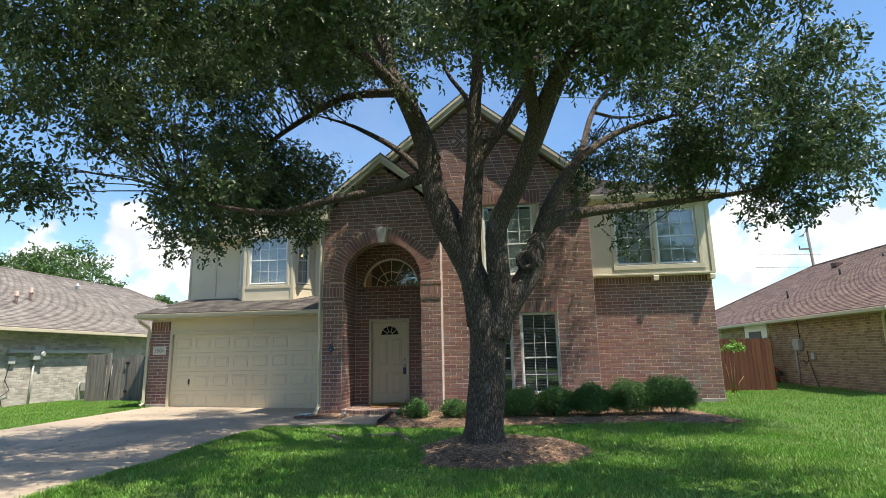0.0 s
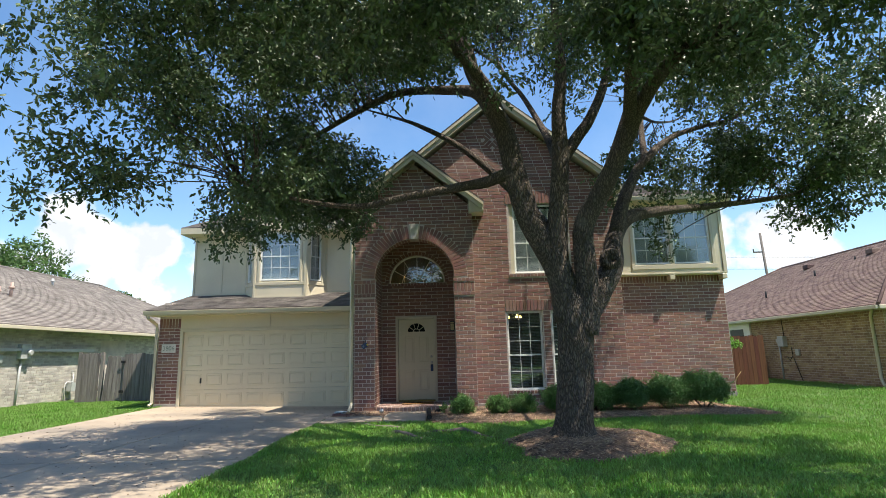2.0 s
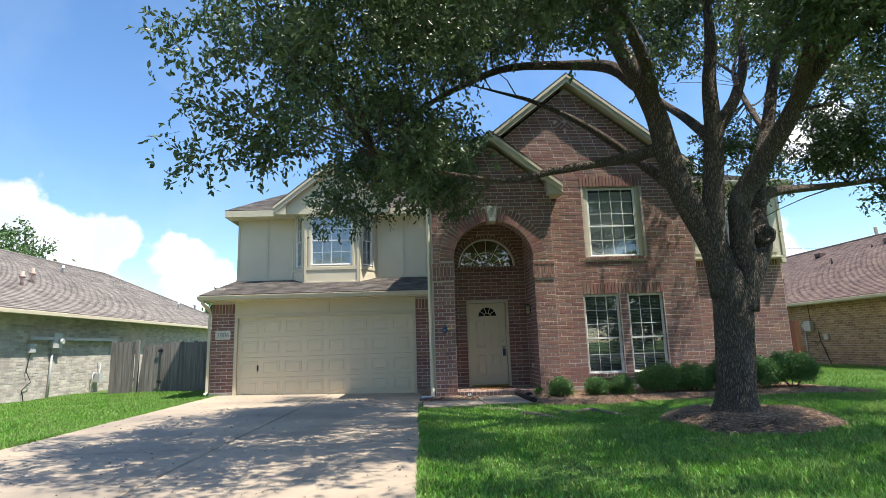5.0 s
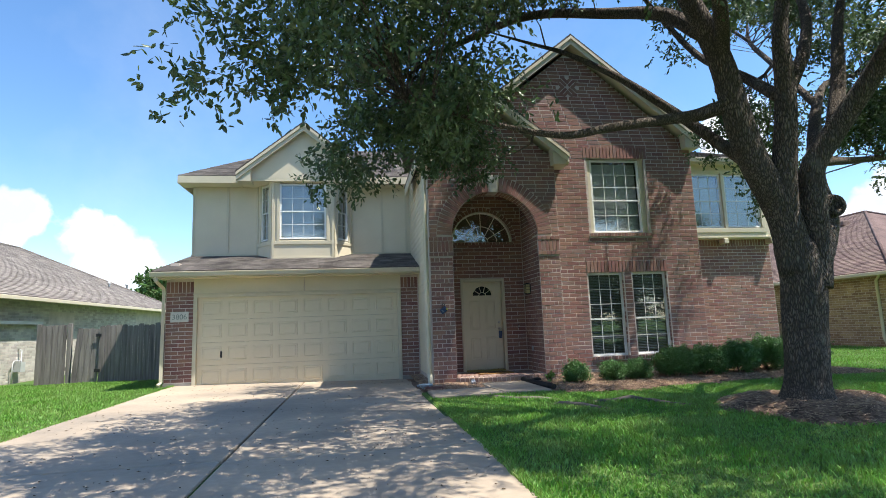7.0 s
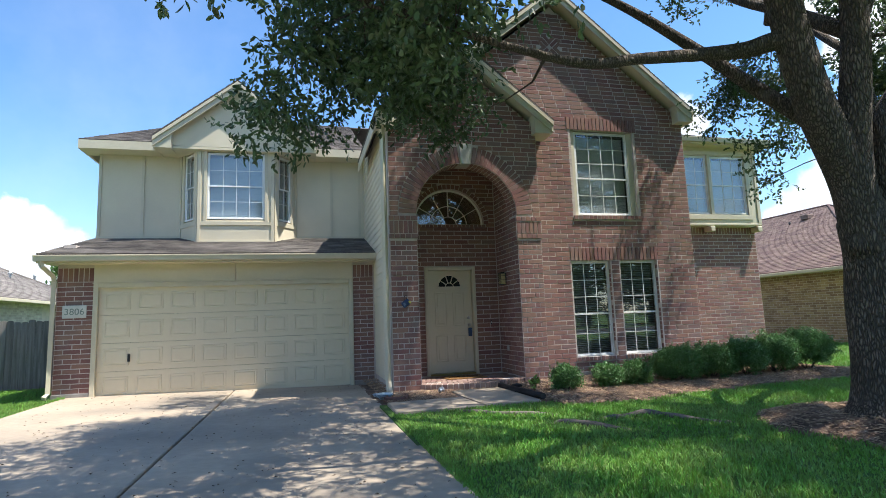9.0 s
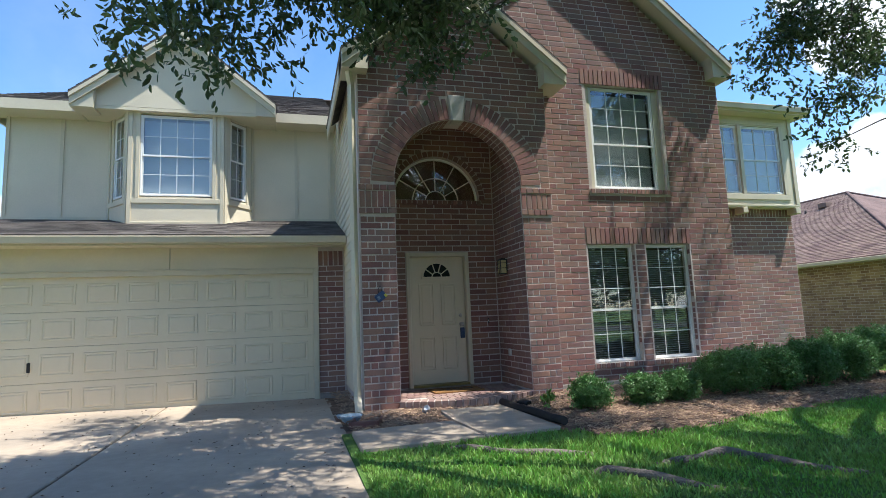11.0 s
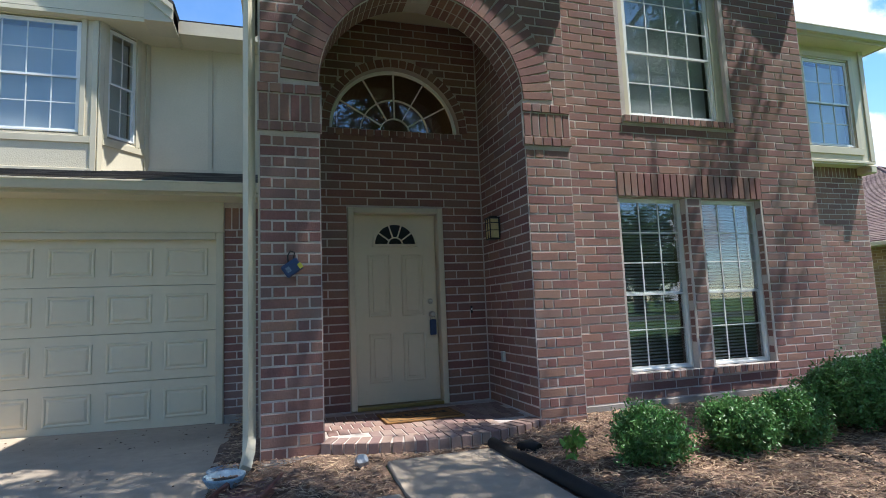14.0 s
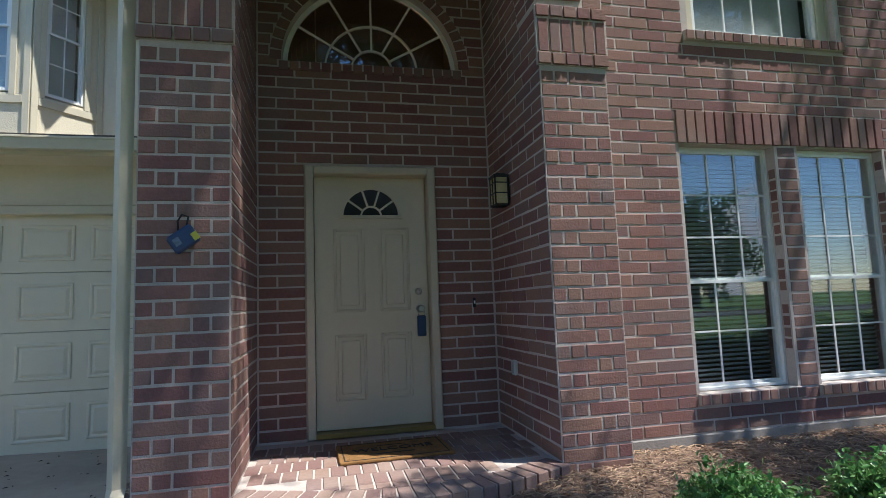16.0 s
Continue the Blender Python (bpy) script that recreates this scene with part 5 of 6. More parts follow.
oak = thing("live_oak", "mature live oak with grey ridged bark and spreading dark green crown", "tree")
BOUGHS = {
    "trunk": [(-0.31, 8.91, -0.05, 0.38), (-0.31, 8.91, 0.10, 0.31), (-0.28, 8.91, 0.35, 0.26), (-0.24, 8.91, 1.0, 0.245), (-0.19, 8.89, 1.6, 0.265), (-0.27, 8.87, 2.05, 0.22)],
    "leader_left": [(-0.26, 8.87, 1.7, 0.22), (-0.38, 8.86, 2.4, 0.195), (-0.76, 8.82, 3.17, 0.18), (-0.92, 8.82, 3.78, 0.17), (-1.04, 8.82, 4.42, 0.155), (-1.25, 8.82, 4.98, 0.14), (-1.52, 8.82, 5.55, 0.12), (-1.66, 8.82, 6.04, 0.1), (-2.3, 8.9, 7.2, 0.05)],
    "leader_mid": [(-0.30, 8.86, 1.9, 0.19), (-0.40, 8.80, 2.6, 0.165), (-0.34, 8.72, 3.4, 0.14), (-0.28, 8.68, 4.08, 0.125), (-0.27, 8.66, 4.8, 0.10), (-0.20, 8.6, 5.5, 0.08), (-0.3, 8.4, 6.6, 0.04)],
    "leader_fork": [(-0.28, 8.7, 4.0, 0.10), (0.0, 8.75, 4.4, 0.09), (0.25, 8.85, 4.75, 0.08), (0.6, 9.1, 5.5, 0.065), (1.0, 9.8, 6.8, 0.035)],
    "stem_right": [(-0.08, 8.84, 1.5, 0.20), (0.0, 8.82, 2.0, 0.175), (-0.02, 8.75, 2.6, 0.155), (0.0, 8.7, 3.05, 0.145), (0.27, 8.5, 3.55, 0.135), (0.49, 8.2, 4.03, 0.12), (0.68, 7.9, 4.5, 0.105), (1.05, 7.5, 4.95, 0.085), (1.9, 7.0, 5.3, 0.06), (3.2, 6.6, 5.7, 0.03)],
    "limb_right": [(-0.05, 8.85, 1.75, 0.19), (0.22, 8.94, 2.12, 0.17), (0.46, 9.1, 2.49, 0.165), (0.60, 9.3, 2.97, 0.13), (0.94, 9.6, 3.35, 0.115), (1.62, 10.1, 3.57, 0.085), (2.67, 10.6, 3.76, 0.06), (4.25, 11.1, 4.02, 0.04), (5.2, 11.3, 4.25, 0.02)],
    "limb_right_up": [(0.62, 9.3, 3.05, 0.11), (0.80, 9.45, 3.5, 0.105), (1.05, 9.65, 3.95, 0.09), (1.40, 9.9, 4.42, 0.075), (2.27, 10.5, 5.11, 0.05), (3.6, 11.0, 5.6, 0.025)],
    "limb_inner": [(0.30, 8.6, 3.6, 0.10), (0.62, 8.75, 4.3, 0.09), (1.0, 9.0, 5.2, 0.07), (1.5, 9.2, 6.2, 0.045), (2.0, 9.4, 7.0, 0.02)],
    "limb_left_low": [(-0.86, 8.84, 3.70, 0.115), (-1.06, 8.87, 3.88, 0.10), (-1.40, 8.95, 3.80, 0.085), (-1.80, 9.05, 3.77, 0.07), (-2.63, 9.0, 3.62, 0.055), (-3.31, 8.9, 3.47, 0.045), (-4.2, 8.9, 3.6, 0.03), (-5.2, 9.2, 4.0, 0.015)],
    "limb_left_mid": [(-0.40, 8.95, 2.95, 0.10), (-0.72, 9.4, 3.55, 0.085), (-1.15, 9.8, 4.2, 0.07), (-1.75, 10.2, 4.9, 0.055), (-2.43, 10.5, 5.42, 0.04), (-2.87, 10.8, 5.73, 0.028), (-3.6, 11.1, 6.1, 0.012)],
    "limb_left_high": [(-1.25, 8.85, 4.9, 0.11), (-1.45, 9.4, 5.5, 0.10), (-1.9, 10.2, 5.98, 0.085), (-2.86, 10.8, 6.26, 0.07), (-3.67, 11.1, 6.08, 0.06), (-4.5, 11.3, 5.7, 0.045), (-5.03, 11.4, 5.34, 0.035), (-5.86, 11.4, 4.72, 0.02)],
    "limb_front_left": [(-0.9, 9.05, 4.2, 0.10), (-1.4, 8.3, 5.1, 0.085), (-2.4, 7.4, 5.7, 0.06), (-3.8, 6.8, 6.1, 0.04), (-5.4, 7.0, 6.2, 0.02)],
    "limb_front": [(0.55, 8.1, 4.2, 0.09), (0.4, 7.2, 5.0, 0.075), (0.3, 6.0, 5.7, 0.055), (0.2, 4.8, 6.2, 0.03), (0.0, 3.8, 6.5, 0.012)],
    "limb_back": [(-0.30, 8.75, 4.0, 0.085), (-0.28, 9.4, 4.6, 0.07), (-0.30, 10.2, 5.3, 0.055), (-0.5, 10.6, 6.0, 0.045), (-0.9, 10.8, 6.8, 0.035), (-1.0, 11.6, 8.4, 0.025), (-0.9, 12.0, 9.4, 0.012)],
    "limb_far_right": [(1.40, 9.9, 4.42, 0.06), (1.9, 11.2, 5.8, 0.05), (2.6, 12.5, 7.0, 0.042), (3.3, 13.3, 8.0, 0.02)],
    "limb_far_fork": [(2.6, 12.5, 7.0, 0.035), (2.45, 13.0, 7.7, 0.028), (2.2, 13.3, 8.6, 0.012)],
    "limb_far_twig": [(1.9, 11.2, 5.8, 0.035), (2.6, 12.2, 6.1, 0.028), (3.4, 13.0, 6.5, 0.018), (4.0, 13.3, 7.0, 0.01)],
    # carries the high clumps added for shade
    "limb_crown": [(-0.9, 10.8, 6.8, 0.035), (-1.5, 11.6, 7.7, 0.028), (-2.3, 12.5, 8.4, 0.015)],
}
limb_points = []
for nm, pts in BOUGHS.items():
    sp = spline(pts, 7)
    bm = bmesh.new()
    big = nm in ("trunk", "leader_left", "stem_right", "limb_right", "leader_mid")
    sides = 40 if nm == "trunk" else (22 if big else 12)
    tube(bm, [p[:3] for p in sp], [max(0.006, p[3]) for p in sp], sides)
    for v in bm.verts:
        k = noise.noise(v.co * 2.2) * 0.030 + noise.noise(Vector((v.co.x * 9, v.co.y * 9, v.co.z * 2.2))) * 0.011
        v.co += Vector((v.co.x - TREE.x, v.co.y - TREE.y, 0)).normalized() * k if nm == "trunk" else v.normal * k * 0.8
    if nm == "trunk":
        for v in bm.verts:
            a = math.atan2(v.co.y - TREE.y, v.co.x - TREE.x)
            if v.co.z < 0.4:
                v.co += Vector((math.cos(a), math.sin(a), 0)) * (0.4 - v.co.z) ** 2 * 0.5 * (0.5 + 0.5 * math.sin(5 * a + 0.7))
    part("trunk" if nm == "trunk" else "limb", bm, M_BARK, oak)
    limb_points += [(Vector(p[:3]), p[3]) for p in sp if p[2] > 3.2]
bm = bmesh.new()
lathe(bm, [(0.15, -0.12), (0.145, -0.02), (0.155, 0.03), (0.13, 0.08), (0.075, 0.085), (0.05, 0.03)], sides=16)
kn = part("knot", bm, M_BARK, oak, "pruned limb scar")
kn.matrix_basis = look((0.40, 8.98, 2.56), (0.30, 8.2, 2.60)) @ pose(0, 0, -0.1, 180, 0, 0)

CROWN = (((-5.05, 9.15, 5.2), (1.75, 2.1, 1.65), 120), ((-3.6, 6.9, 6.1), (2.3, 2.0, 1.2), 76), ((-2.6, 8.9, 6.7), (1.3, 1.0, 0.6), 40), ((1.5, 8.9, 6.7), (1.3, 1.1, 0.6), 40), ((-0.6, 7.2, 7.2), (2.6, 2.4, 1.2), 50), ((0.4, 7.0, 5.15), (1.1, 0.7, 0.42), 28),
         ((3.6, 6.9, 6.0), (2.3, 2.1, 1.3), 80), ((4.5, 10.9, 5.3), (2.1, 1.5, 1.5), 125), ((1.6, 11.0, 7.5), (2.6, 1.4, 1.1), 60), ((-3.2, 11.1, 7.3), (1.7, 1.1, 0.75), 54), ((-0.7, 10.9, 7.8), (1.4, 1.0, 0.6), 44), ((-5.9, 6.4, 6.2), (1.2, 1.2, 0.7), 9), ((-6.1, 8.0, 5.7), (0.9, 1.0, 0.6), 22), ((-1.9, 7.2, 5.35), (1.2, 0.8, 0.5), 32), ((1.6, 7.0, 5.3), (1.4, 0.9, 0.55), 40), ((-4.1, 11.6, 5.1), (0.9, 0.6, 0.7), 24), ((-4.9, 11.6, 5.4), (0.9, 0.6, 0.7), 22),
         # from here on mostly unseen clumps, added overhead to shade lawn, driveway and tower
         ((0.4, 4.8, 6.3), (3.0, 1.7, 0.8), 62), ((-3.8, 4.6, 6.4), (2.0, 1.6, 0.8), 30), ((3.9, 4.8, 6.3), (2.0, 1.6, 0.8), 44), ((-4.2, 10.4, 7.0), (1.8, 1.6, 0.7), 46),
         ((-0.9, 12.2, 9.6), (1.4, 1.1, 0.7), 36), ((-2.5, 12.9, 8.5), (1.6, 0.9, 0.75), 26))
CROWN_LOW = (((-4.4, 11.3, 4.4), (0.75, 0.5, 0.75), 16), ((-6.6, 8.0, 4.2), (0.6, 0.8, 0.7), 8), ((-6.15, 7.0, 4.75), (0.8, 0.7, 0.55), 7), ((-6.2, 8.2, 3.6), (0.6, 0.8, 0.45), 9), ((-5.9, 11.4, 3.6), (0.2, 0.2, 0.3), 4), ((-4.1, 11.6, 3.9), (0.4, 0.3, 0.3), 7), ((2.9, 12.6, 4.9), (0.9, 0.5, 0.8), 30), ((3.0, 13.0, 8.0), (1.0, 0.5, 0.6), 7), ((5.7, 11.4, 4.1), (1.1, 0.6, 0.6), 16), ((-5.7, 10.4, 4.1), (0.8, 0.6, 0.7), 16), ((2.9, 10.6, 4.4), (0.7, 0.4, 0.5), 8))
cr = np.random.RandomState(21)
clumps = []
for c, r, n in CROWN + CROWN_LOW:
    # leaf masses: bunches of three clumps, with open air between the bunches
    for k in range(int(n * 0.83)):
        if k % 3 == 0:
            d = cr.normal(size=3)
            d /= np.linalg.norm(d)
            bunch = np.array(c) + d * np.array(r) * cr.uniform(0.45, 1.0)
        p = bunch + cr.normal(size=3) * np.array((0.30, 0.30, 0.22))
        if p[2] > 2.9:
            clumps.append(p)
# twigs from the nearest wood out to each clump
tv, tf = [], []
lp = np.array([p for p, r in limb_points])
for c in clumps[::2]:
    dd = np.linalg.norm(lp - c, axis=1) + np.maximum(0, lp[:, 2] - c[2]) * 0.5
    a = lp[int(np.argmin(dd))]
    L = np.linalg.norm(c - a)
    if L > 3.2:
        continue
    mid = (a + c) / 2 + np.array([0, 0, 0.10 * L]) + cr.normal(size=3) * 0.08 * L
    prev = None
    for t in (0, 0.33, 0.66, 1.0):
        p = (1 - t) ** 2 * a + 2 * t * (1 - t) * mid + t * t * c
        rad = 0.006 + 0.012 * (1 - t) * min(1, L / 1.5)
        k = len(tv)
        tv += [(p[0] + rad * math.cos(q), p[1] + rad * math.sin(q) * 0.8, p[2] + rad * math.sin(q)) for q in (0, 2.09, 4.19)]
        if prev is not None:
            tf += [(prev + i, prev + (i + 1) % 3, k + (i + 1) % 3, k + i) for i in range(3)]
        prev = k
tw = joined("brushwood", tv, tf, M_BARK, oak)
tagged(tw, kind="stuff")


def leaves(name, centres, per, spread, size, material, parent, seed, droop=0.3, sprig=0, broad=(0.17, 0.25)):
    """Leaf blades in clumps: each a bent pointed blade of four faces."""
    r = np.random.RandomState(seed)
    cs = np.repeat(np.array(centres), per, axis=0)
    n = len(cs)
    sub = np.repeat(r.normal(size=(len(centres) * 6, 3)) * np.array(spread) * 0.85, per // 6 + 1, axis=0)[:n] if per >= 12 else 0
    if sprig:
        # sprays: leaves strung along short drooping twigs
        ns = n // sprig + 1
        sub = np.repeat(r.normal(size=(ns, 3)) * np.array(spread), sprig, axis=0)[:n]
        way = r.normal(size=(ns, 3))
        way[:, 2] -= 0.35
        way /= np.linalg.norm(way, axis=1)[:, None]
        way = np.repeat(way, sprig, axis=0)[:n]
        run = (np.arange(n) % sprig / sprig)[:, None] * size * 3.6
        p = cs + sub + way * run + r.normal(size=(n, 3)) * size * 0.16
    else:
        p = cs + sub + r.normal(size=(n, 3)) * np.array(spread) * 0.34
    d = r.normal(size=(n, 3)) * (0.75 if sprig else 1.0)
    d[:, 2] -= droop
    if sprig:
        d += way * 0.9
    d /= np.linalg.norm(d, axis=1)[:, None]
    s = np.cross(d, r.normal(size=(n, 3)))
    s /= np.linalg.norm(s, axis=1)[:, None] + 1e-9
    up = np.cross(d, s)
    L = r.uniform(0.7, 1.25, n)[:, None] * size
    W = L * r.uniform(broad[0], broad[1], n)[:, None]
    v = np.empty((n, 6, 3))
    v[:, 0] = p
    v[:, 1] = p + d * L * 0.35 + s * W + up * L * 0.05
    v[:, 2] = p + d * L * 0.75 + s * W * 0.8 + up * L * 0.04
    v[:, 3] = p + d * L - up * L * 0.06
    v[:, 4] = p + d * L * 0.75 - s * W * 0.8 + up * L * 0.04
    v[:, 5] = p + d * L * 0.35 - s * W + up * L * 0.05
    k = np.arange(n)[:, None] * 6
    loops = np.concatenate([k + np.array([[0, 1, 2, 3]]), k + np.array([[0, 3, 4, 5]])], 1).ravel()
    me = bpy.data.meshes.new(name)
    me.vertices.add(n * 6)
    me.vertices.foreach_set("co", v.ravel())
    me.loops.add(len(loops))
    me.loops.foreach_set("vertex_index", loops)
    me.polygons.add(n * 2)
    me.polygons.foreach_set("loop_start", np.arange(n * 2) * 4)
    me.update(calc_edges=True)
    me.materials.append(material)
    o = new(name, me)
    o.parent = parent
    return tagged(o, kind="stuff")


leaves("crown", clumps, 252, (0.18, 0.18, 0.14), 0.084, M_LEAF, oak, 31, 0.3, 9, (0.17, 0.25))

# roots that run along the surface of the lawn
for pts in ([(-3.9, 11.84, -0.03), (-3.66, 11.69, 0.02), (-3.4, 11.39, 0.03), (-3.06, 11.16, 0.03), (-2.76, 11.05, 0.01), (-2.4, 11.0, -0.05)],
            [(-2.62, 10.58, -0.03), (-2.31, 10.55, 0.02), (-2.1, 10.54, 0.035), (-1.83, 10.56, 0.05), (-1.70, 10.41, 0.04), (-1.62, 10.23, 0.03), (-1.5, 10.0, 0.02), (-1.3, 9.75, 0.0)],
            [(-3.1, 10.54, -0.03), (-2.95, 10.53, 0.03), (-2.81, 10.36, 0.05), (-2.71, 10.21, 0.04), (-2.55, 10.0, 0.02), (-2.3, 9.85, -0.04)]):
    bm = bmesh.new()
    sp = spline([(*p, 0.042 if i % 2 else 0.03) for i, p in enumerate(pts)], 6)
    tube(bm, [(p[0], p[1], p[2] - 0.042) for p in sp], [p[3] for p in sp], 10)
    for v in bm.verts:
        v.co += v.normal * 0.022 * noise.noise(v.co * 9)
    part("root", bm, M_ROOT, oak, "bare weathered grey surface root")

# ---- shrubs ----
def shrub(x, y, w, d, h, n, lab, grp, seed):
    o = thing("shrub", lab, "shrub", grp, (x, y, 0.02))
    r = np.random.RandomState(seed)
    bm = bmesh.new()
    for k in range(6):
        a = r.uniform(0, 6.28)
        tube(bm, [(0.02 * math.cos(a), 0.02 * math.sin(a), -0.03), (0.3 * w * math.cos(a), 0.3 * d * math.sin(a), h * 0.4), (0.38 * w * math.cos(a), 0.38 * d * math.sin(a), h * 0.7)], [0.012, 0.008, 0.004], 5)
    part("branchwork", bm, M_BARK, o)
    cs = []
    while len(cs) < n:
        q = r.normal(size=3)
        q /= np.linalg.norm(q)
        if q[2] < -0.75:
            continue
        k = r.uniform(0.62, 1.0) + 0.09 * math.sin(q[0] * 5 + seed) + 0.07 * math.sin(q[1] * 6 + q[2] * 4 + seed)
        cs.append((q[0] * w / 2 * k, q[1] * d / 2 * k, h * 0.53 + q[2] * h * 0.45 * k))
    leaves("foliage", cs, 84, (0.055, 0.055, 0.05), 0.029, M_BUSH, o, seed + 5, -0.4)
    return o


for i, (x, y) in enumerate(((-1.80, 12.64), (-1.04, 12.66), (-0.52, 12.68))):
    shrub(x, y, 0.40, 0.40, 0.34, 170, "small rounded clipped evergreen shrub in mulch", "small shrubs before the wall", 40 + i)
for i, (x, y, w, h) in enumerate(((0.30, 12.74, 0.72, 0.56), (1.02, 12.80, 0.74, 0.56), (1.75, 12.82, 0.80, 0.60), (2.50, 12.88, 0.88, 0.66), (3.28, 12.95, 0.96, 0.74))):
    shrub(x, y, w, 0.70, h, 400, "dense dark evergreen hedge shrub in mulch", "hedge along the house", 50 + i)
weed = thing("weed", "bright green broad-leaved seedling in mulch", "plant", at=(-2.18, 12.98, 0.03))
bm = bmesh.new()
tube(bm, [(0, 0, -0.02), (0.01, 0, 0.08), (0.0, 0.01, 0.16)], [0.005, 0.004, 0.002], 5)
part("stem", bm, M_GRASS, weed)
leaves("foliage", [(0, 0, 0.08), (0.03, 0.02, 0.12), (-0.03, 0, 0.11), (0, -0.03, 0.15)], 14, (0.03, 0.03, 0.03), 0.075, M_GRASS, weed, 77, -0.3)

# ---- neighbouring houses ----
def hip_house(lab, x0, x1, y0, y1, zt, wallmat, roofmat, inset, over=0.4, pitch=0.52, face=-1):
    o = thing("neighbour_house", lab, "house")
    part("wall", B(x0, x1, y0, y1, -0.1, zt), wallmat, o)
    a, b, c, d = x0 - over, x1 + over, y0 - over, y1 + over
    cx, h = (a + b) / 2, (b - a) / 2
    zr = zt + h * pitch
    r0, r1 = (cx, c + h, zr), (cx, d - h, zr)
    for pts in ([(a, c, zt), (a, d, zt), r1, r0], [(b, d, zt), (b, c, zt), r0, r1], [(b, c, zt), (a, c, zt), r0], [(a, d, zt), (b, d, zt), r1]):
        pl = roof_plane("roof", pts, 0.05, roofmat, o)
        if len(pts) == 4:
            up = Vector((0, 0, 0.058))
            shingles(pl, Vector(pts[0]) + up, Vector(pts[1]) + up, Vector(pts[3]) + up, Vector(pts[2]) + up, roofmat, 0.16)
    for p, q in (((a, c, zt), r0), ((b, c, zt), r0), ((a, d, zt), r1), ((b, d, zt), r1), (r0, r1)):
        bm = bmesh.new()
        tube(bm, [Vector(p) + Vector((0, 0, 0.07)), Vector(q) + Vector((0, 0, 0.07))], 0.05, 6)
        part("ridge_cap", bm, roofmat, o)
    for q in ((a - 0.1, a - 0.01, c, d), (b + 0.01, b + 0.1, c, d), (a, b, c - 0.03, c)):
        part("gutter", B(q[0], q[1], q[2], q[3], zt - 0.08, zt + 0.03), M_TRIM, o, "tan eave gutter", 0.01)
    part("soffit", B(a, b, c, d, zt - 0.03, zt - 0.005), M_TAN, o)
    return o


left = hip_house("single-storey pale brick house with weathered shingle roof", -25.5, -15.6, 11.0, 34.0, 2.40, M_MORTAR, M_SHINGLE_L, 5)
lw = courses((-15.6, 34.0, 0), (0, -1, 0), (1, 0, 0), cut([(1.0, 2.1, 10.4, 12.0)], lambda z: (5.0, 20.0)), 0.0, 2.34, co=0.08, le=0.26)
LB = brick_mesh("brick", M_NBRICK_L, 0.08, 0.012)
right = hip_house("single-storey tan brick house with brown shingle roof", 10.6, 21.4, 17.2, 36.0, 2.32, M_MORTAR, M_SHINGLE_R, 5)
rw = courses((10.6, 17.2, 0), (0, 1, 0), (-1, 0, 0), lambda z: [(0, 12)], 0.0, 2.25, co=0.08, le=0.26)
rf = courses((0, 17.2, 0), X, OUT, cut([(0.72, 2.1, 11.9, 13.0)], lambda z: (10.6, 16.0)), 0.0, 2.25, co=0.08, le=0.26)
RB = brick_mesh("brick", M_NBRICK_R, 0.08, 0.012)
nw = window(11.95, 12.95, 0.74, 2.05, 17.14, 2, 2, par=right, lab="white sash window with closed blinds")
bm = bmesh.new()
for pts in ([(10.46, 17.45, 2.30), (10.50, 17.5, 2.2), (10.56, 17.65, 2.1), (10.56, 17.65, 0.3), (10.52, 17.55, 0.12), (10.45, 17.40, 0.06)],):
    tube(bm, pts, 0.045, 8)
part("downspout", bm, M_TRIM, right, "tan metal downspout")
part("meter_box", B(10.42, 10.592, 22.0, 22.36, 1.22, 1.62), M_GREY, right, "grey electric panel", 0.015)
bm = bmesh.new()
lathe(bm, [(0.085, 0), (0.085, 0.06), (0.07, 0.09), (0.05, 0.10)])
mt = part("meter", bm, M_GREY, right)
mt.matrix_basis = pose(10.595, 22.52, 1.45, 0, -90, 0)
bm = bmesh.new()
tube(bm, [(10.57, 22.5, 1.36), (10.57, 22.5, -0.05)], 0.03, 8)
part("conduit", bm, M_GREY, right)
bm = bmesh.new()
tube(bm, [(10.58, 22.18, 2.3), (10.58, 22.15, 1.62)], 0.012, 6)
tube(bm, [(10.58, 21.8, 1.22), (10.58, 21.75, 0.9), (10.55, 21.9, 0.72), (10.55, 22.05, 0.85), (10.57, 21.7, 0.8), (10.57, 21.35, 0.0)], 0.012, 6)
part("cable", bm, M_BLACK, right)
part("phone_box", B(10.52, 10.592, 21.3, 21.5, 0.90, 1.12), M_GREY, right, bevel=0.01)
part("window_casing", B(10.52, 10.597, 24.4, 26.4, 1.1, 2.28), M_WHITE, right)
part("dark_pane", B(10.50, 10.519, 24.9, 26.0, 1.5, 2.0), M_DARK, right)
for x, y, z in ((13.6, 24.4, 0.25), (14.6, 23.3, 0.12), (12.1, 25.6, 0.3)):
    zz = 2.32 + (x - 10.2) * 0.52 + 0.06
    bm = bmesh.new()
    tube(bm, [(x, y, zz - 0.1), (x, y, zz + z)], 0.04, 8)
    part("roof_vent", bm, M_DARK, right)
for y in (26.5, 22.5):
    part("ridge_vent_box", B(14.7, 15.05, y, y + 0.35, 4.78, 4.98), M_SHINGLE_R, right, bevel=0.02)
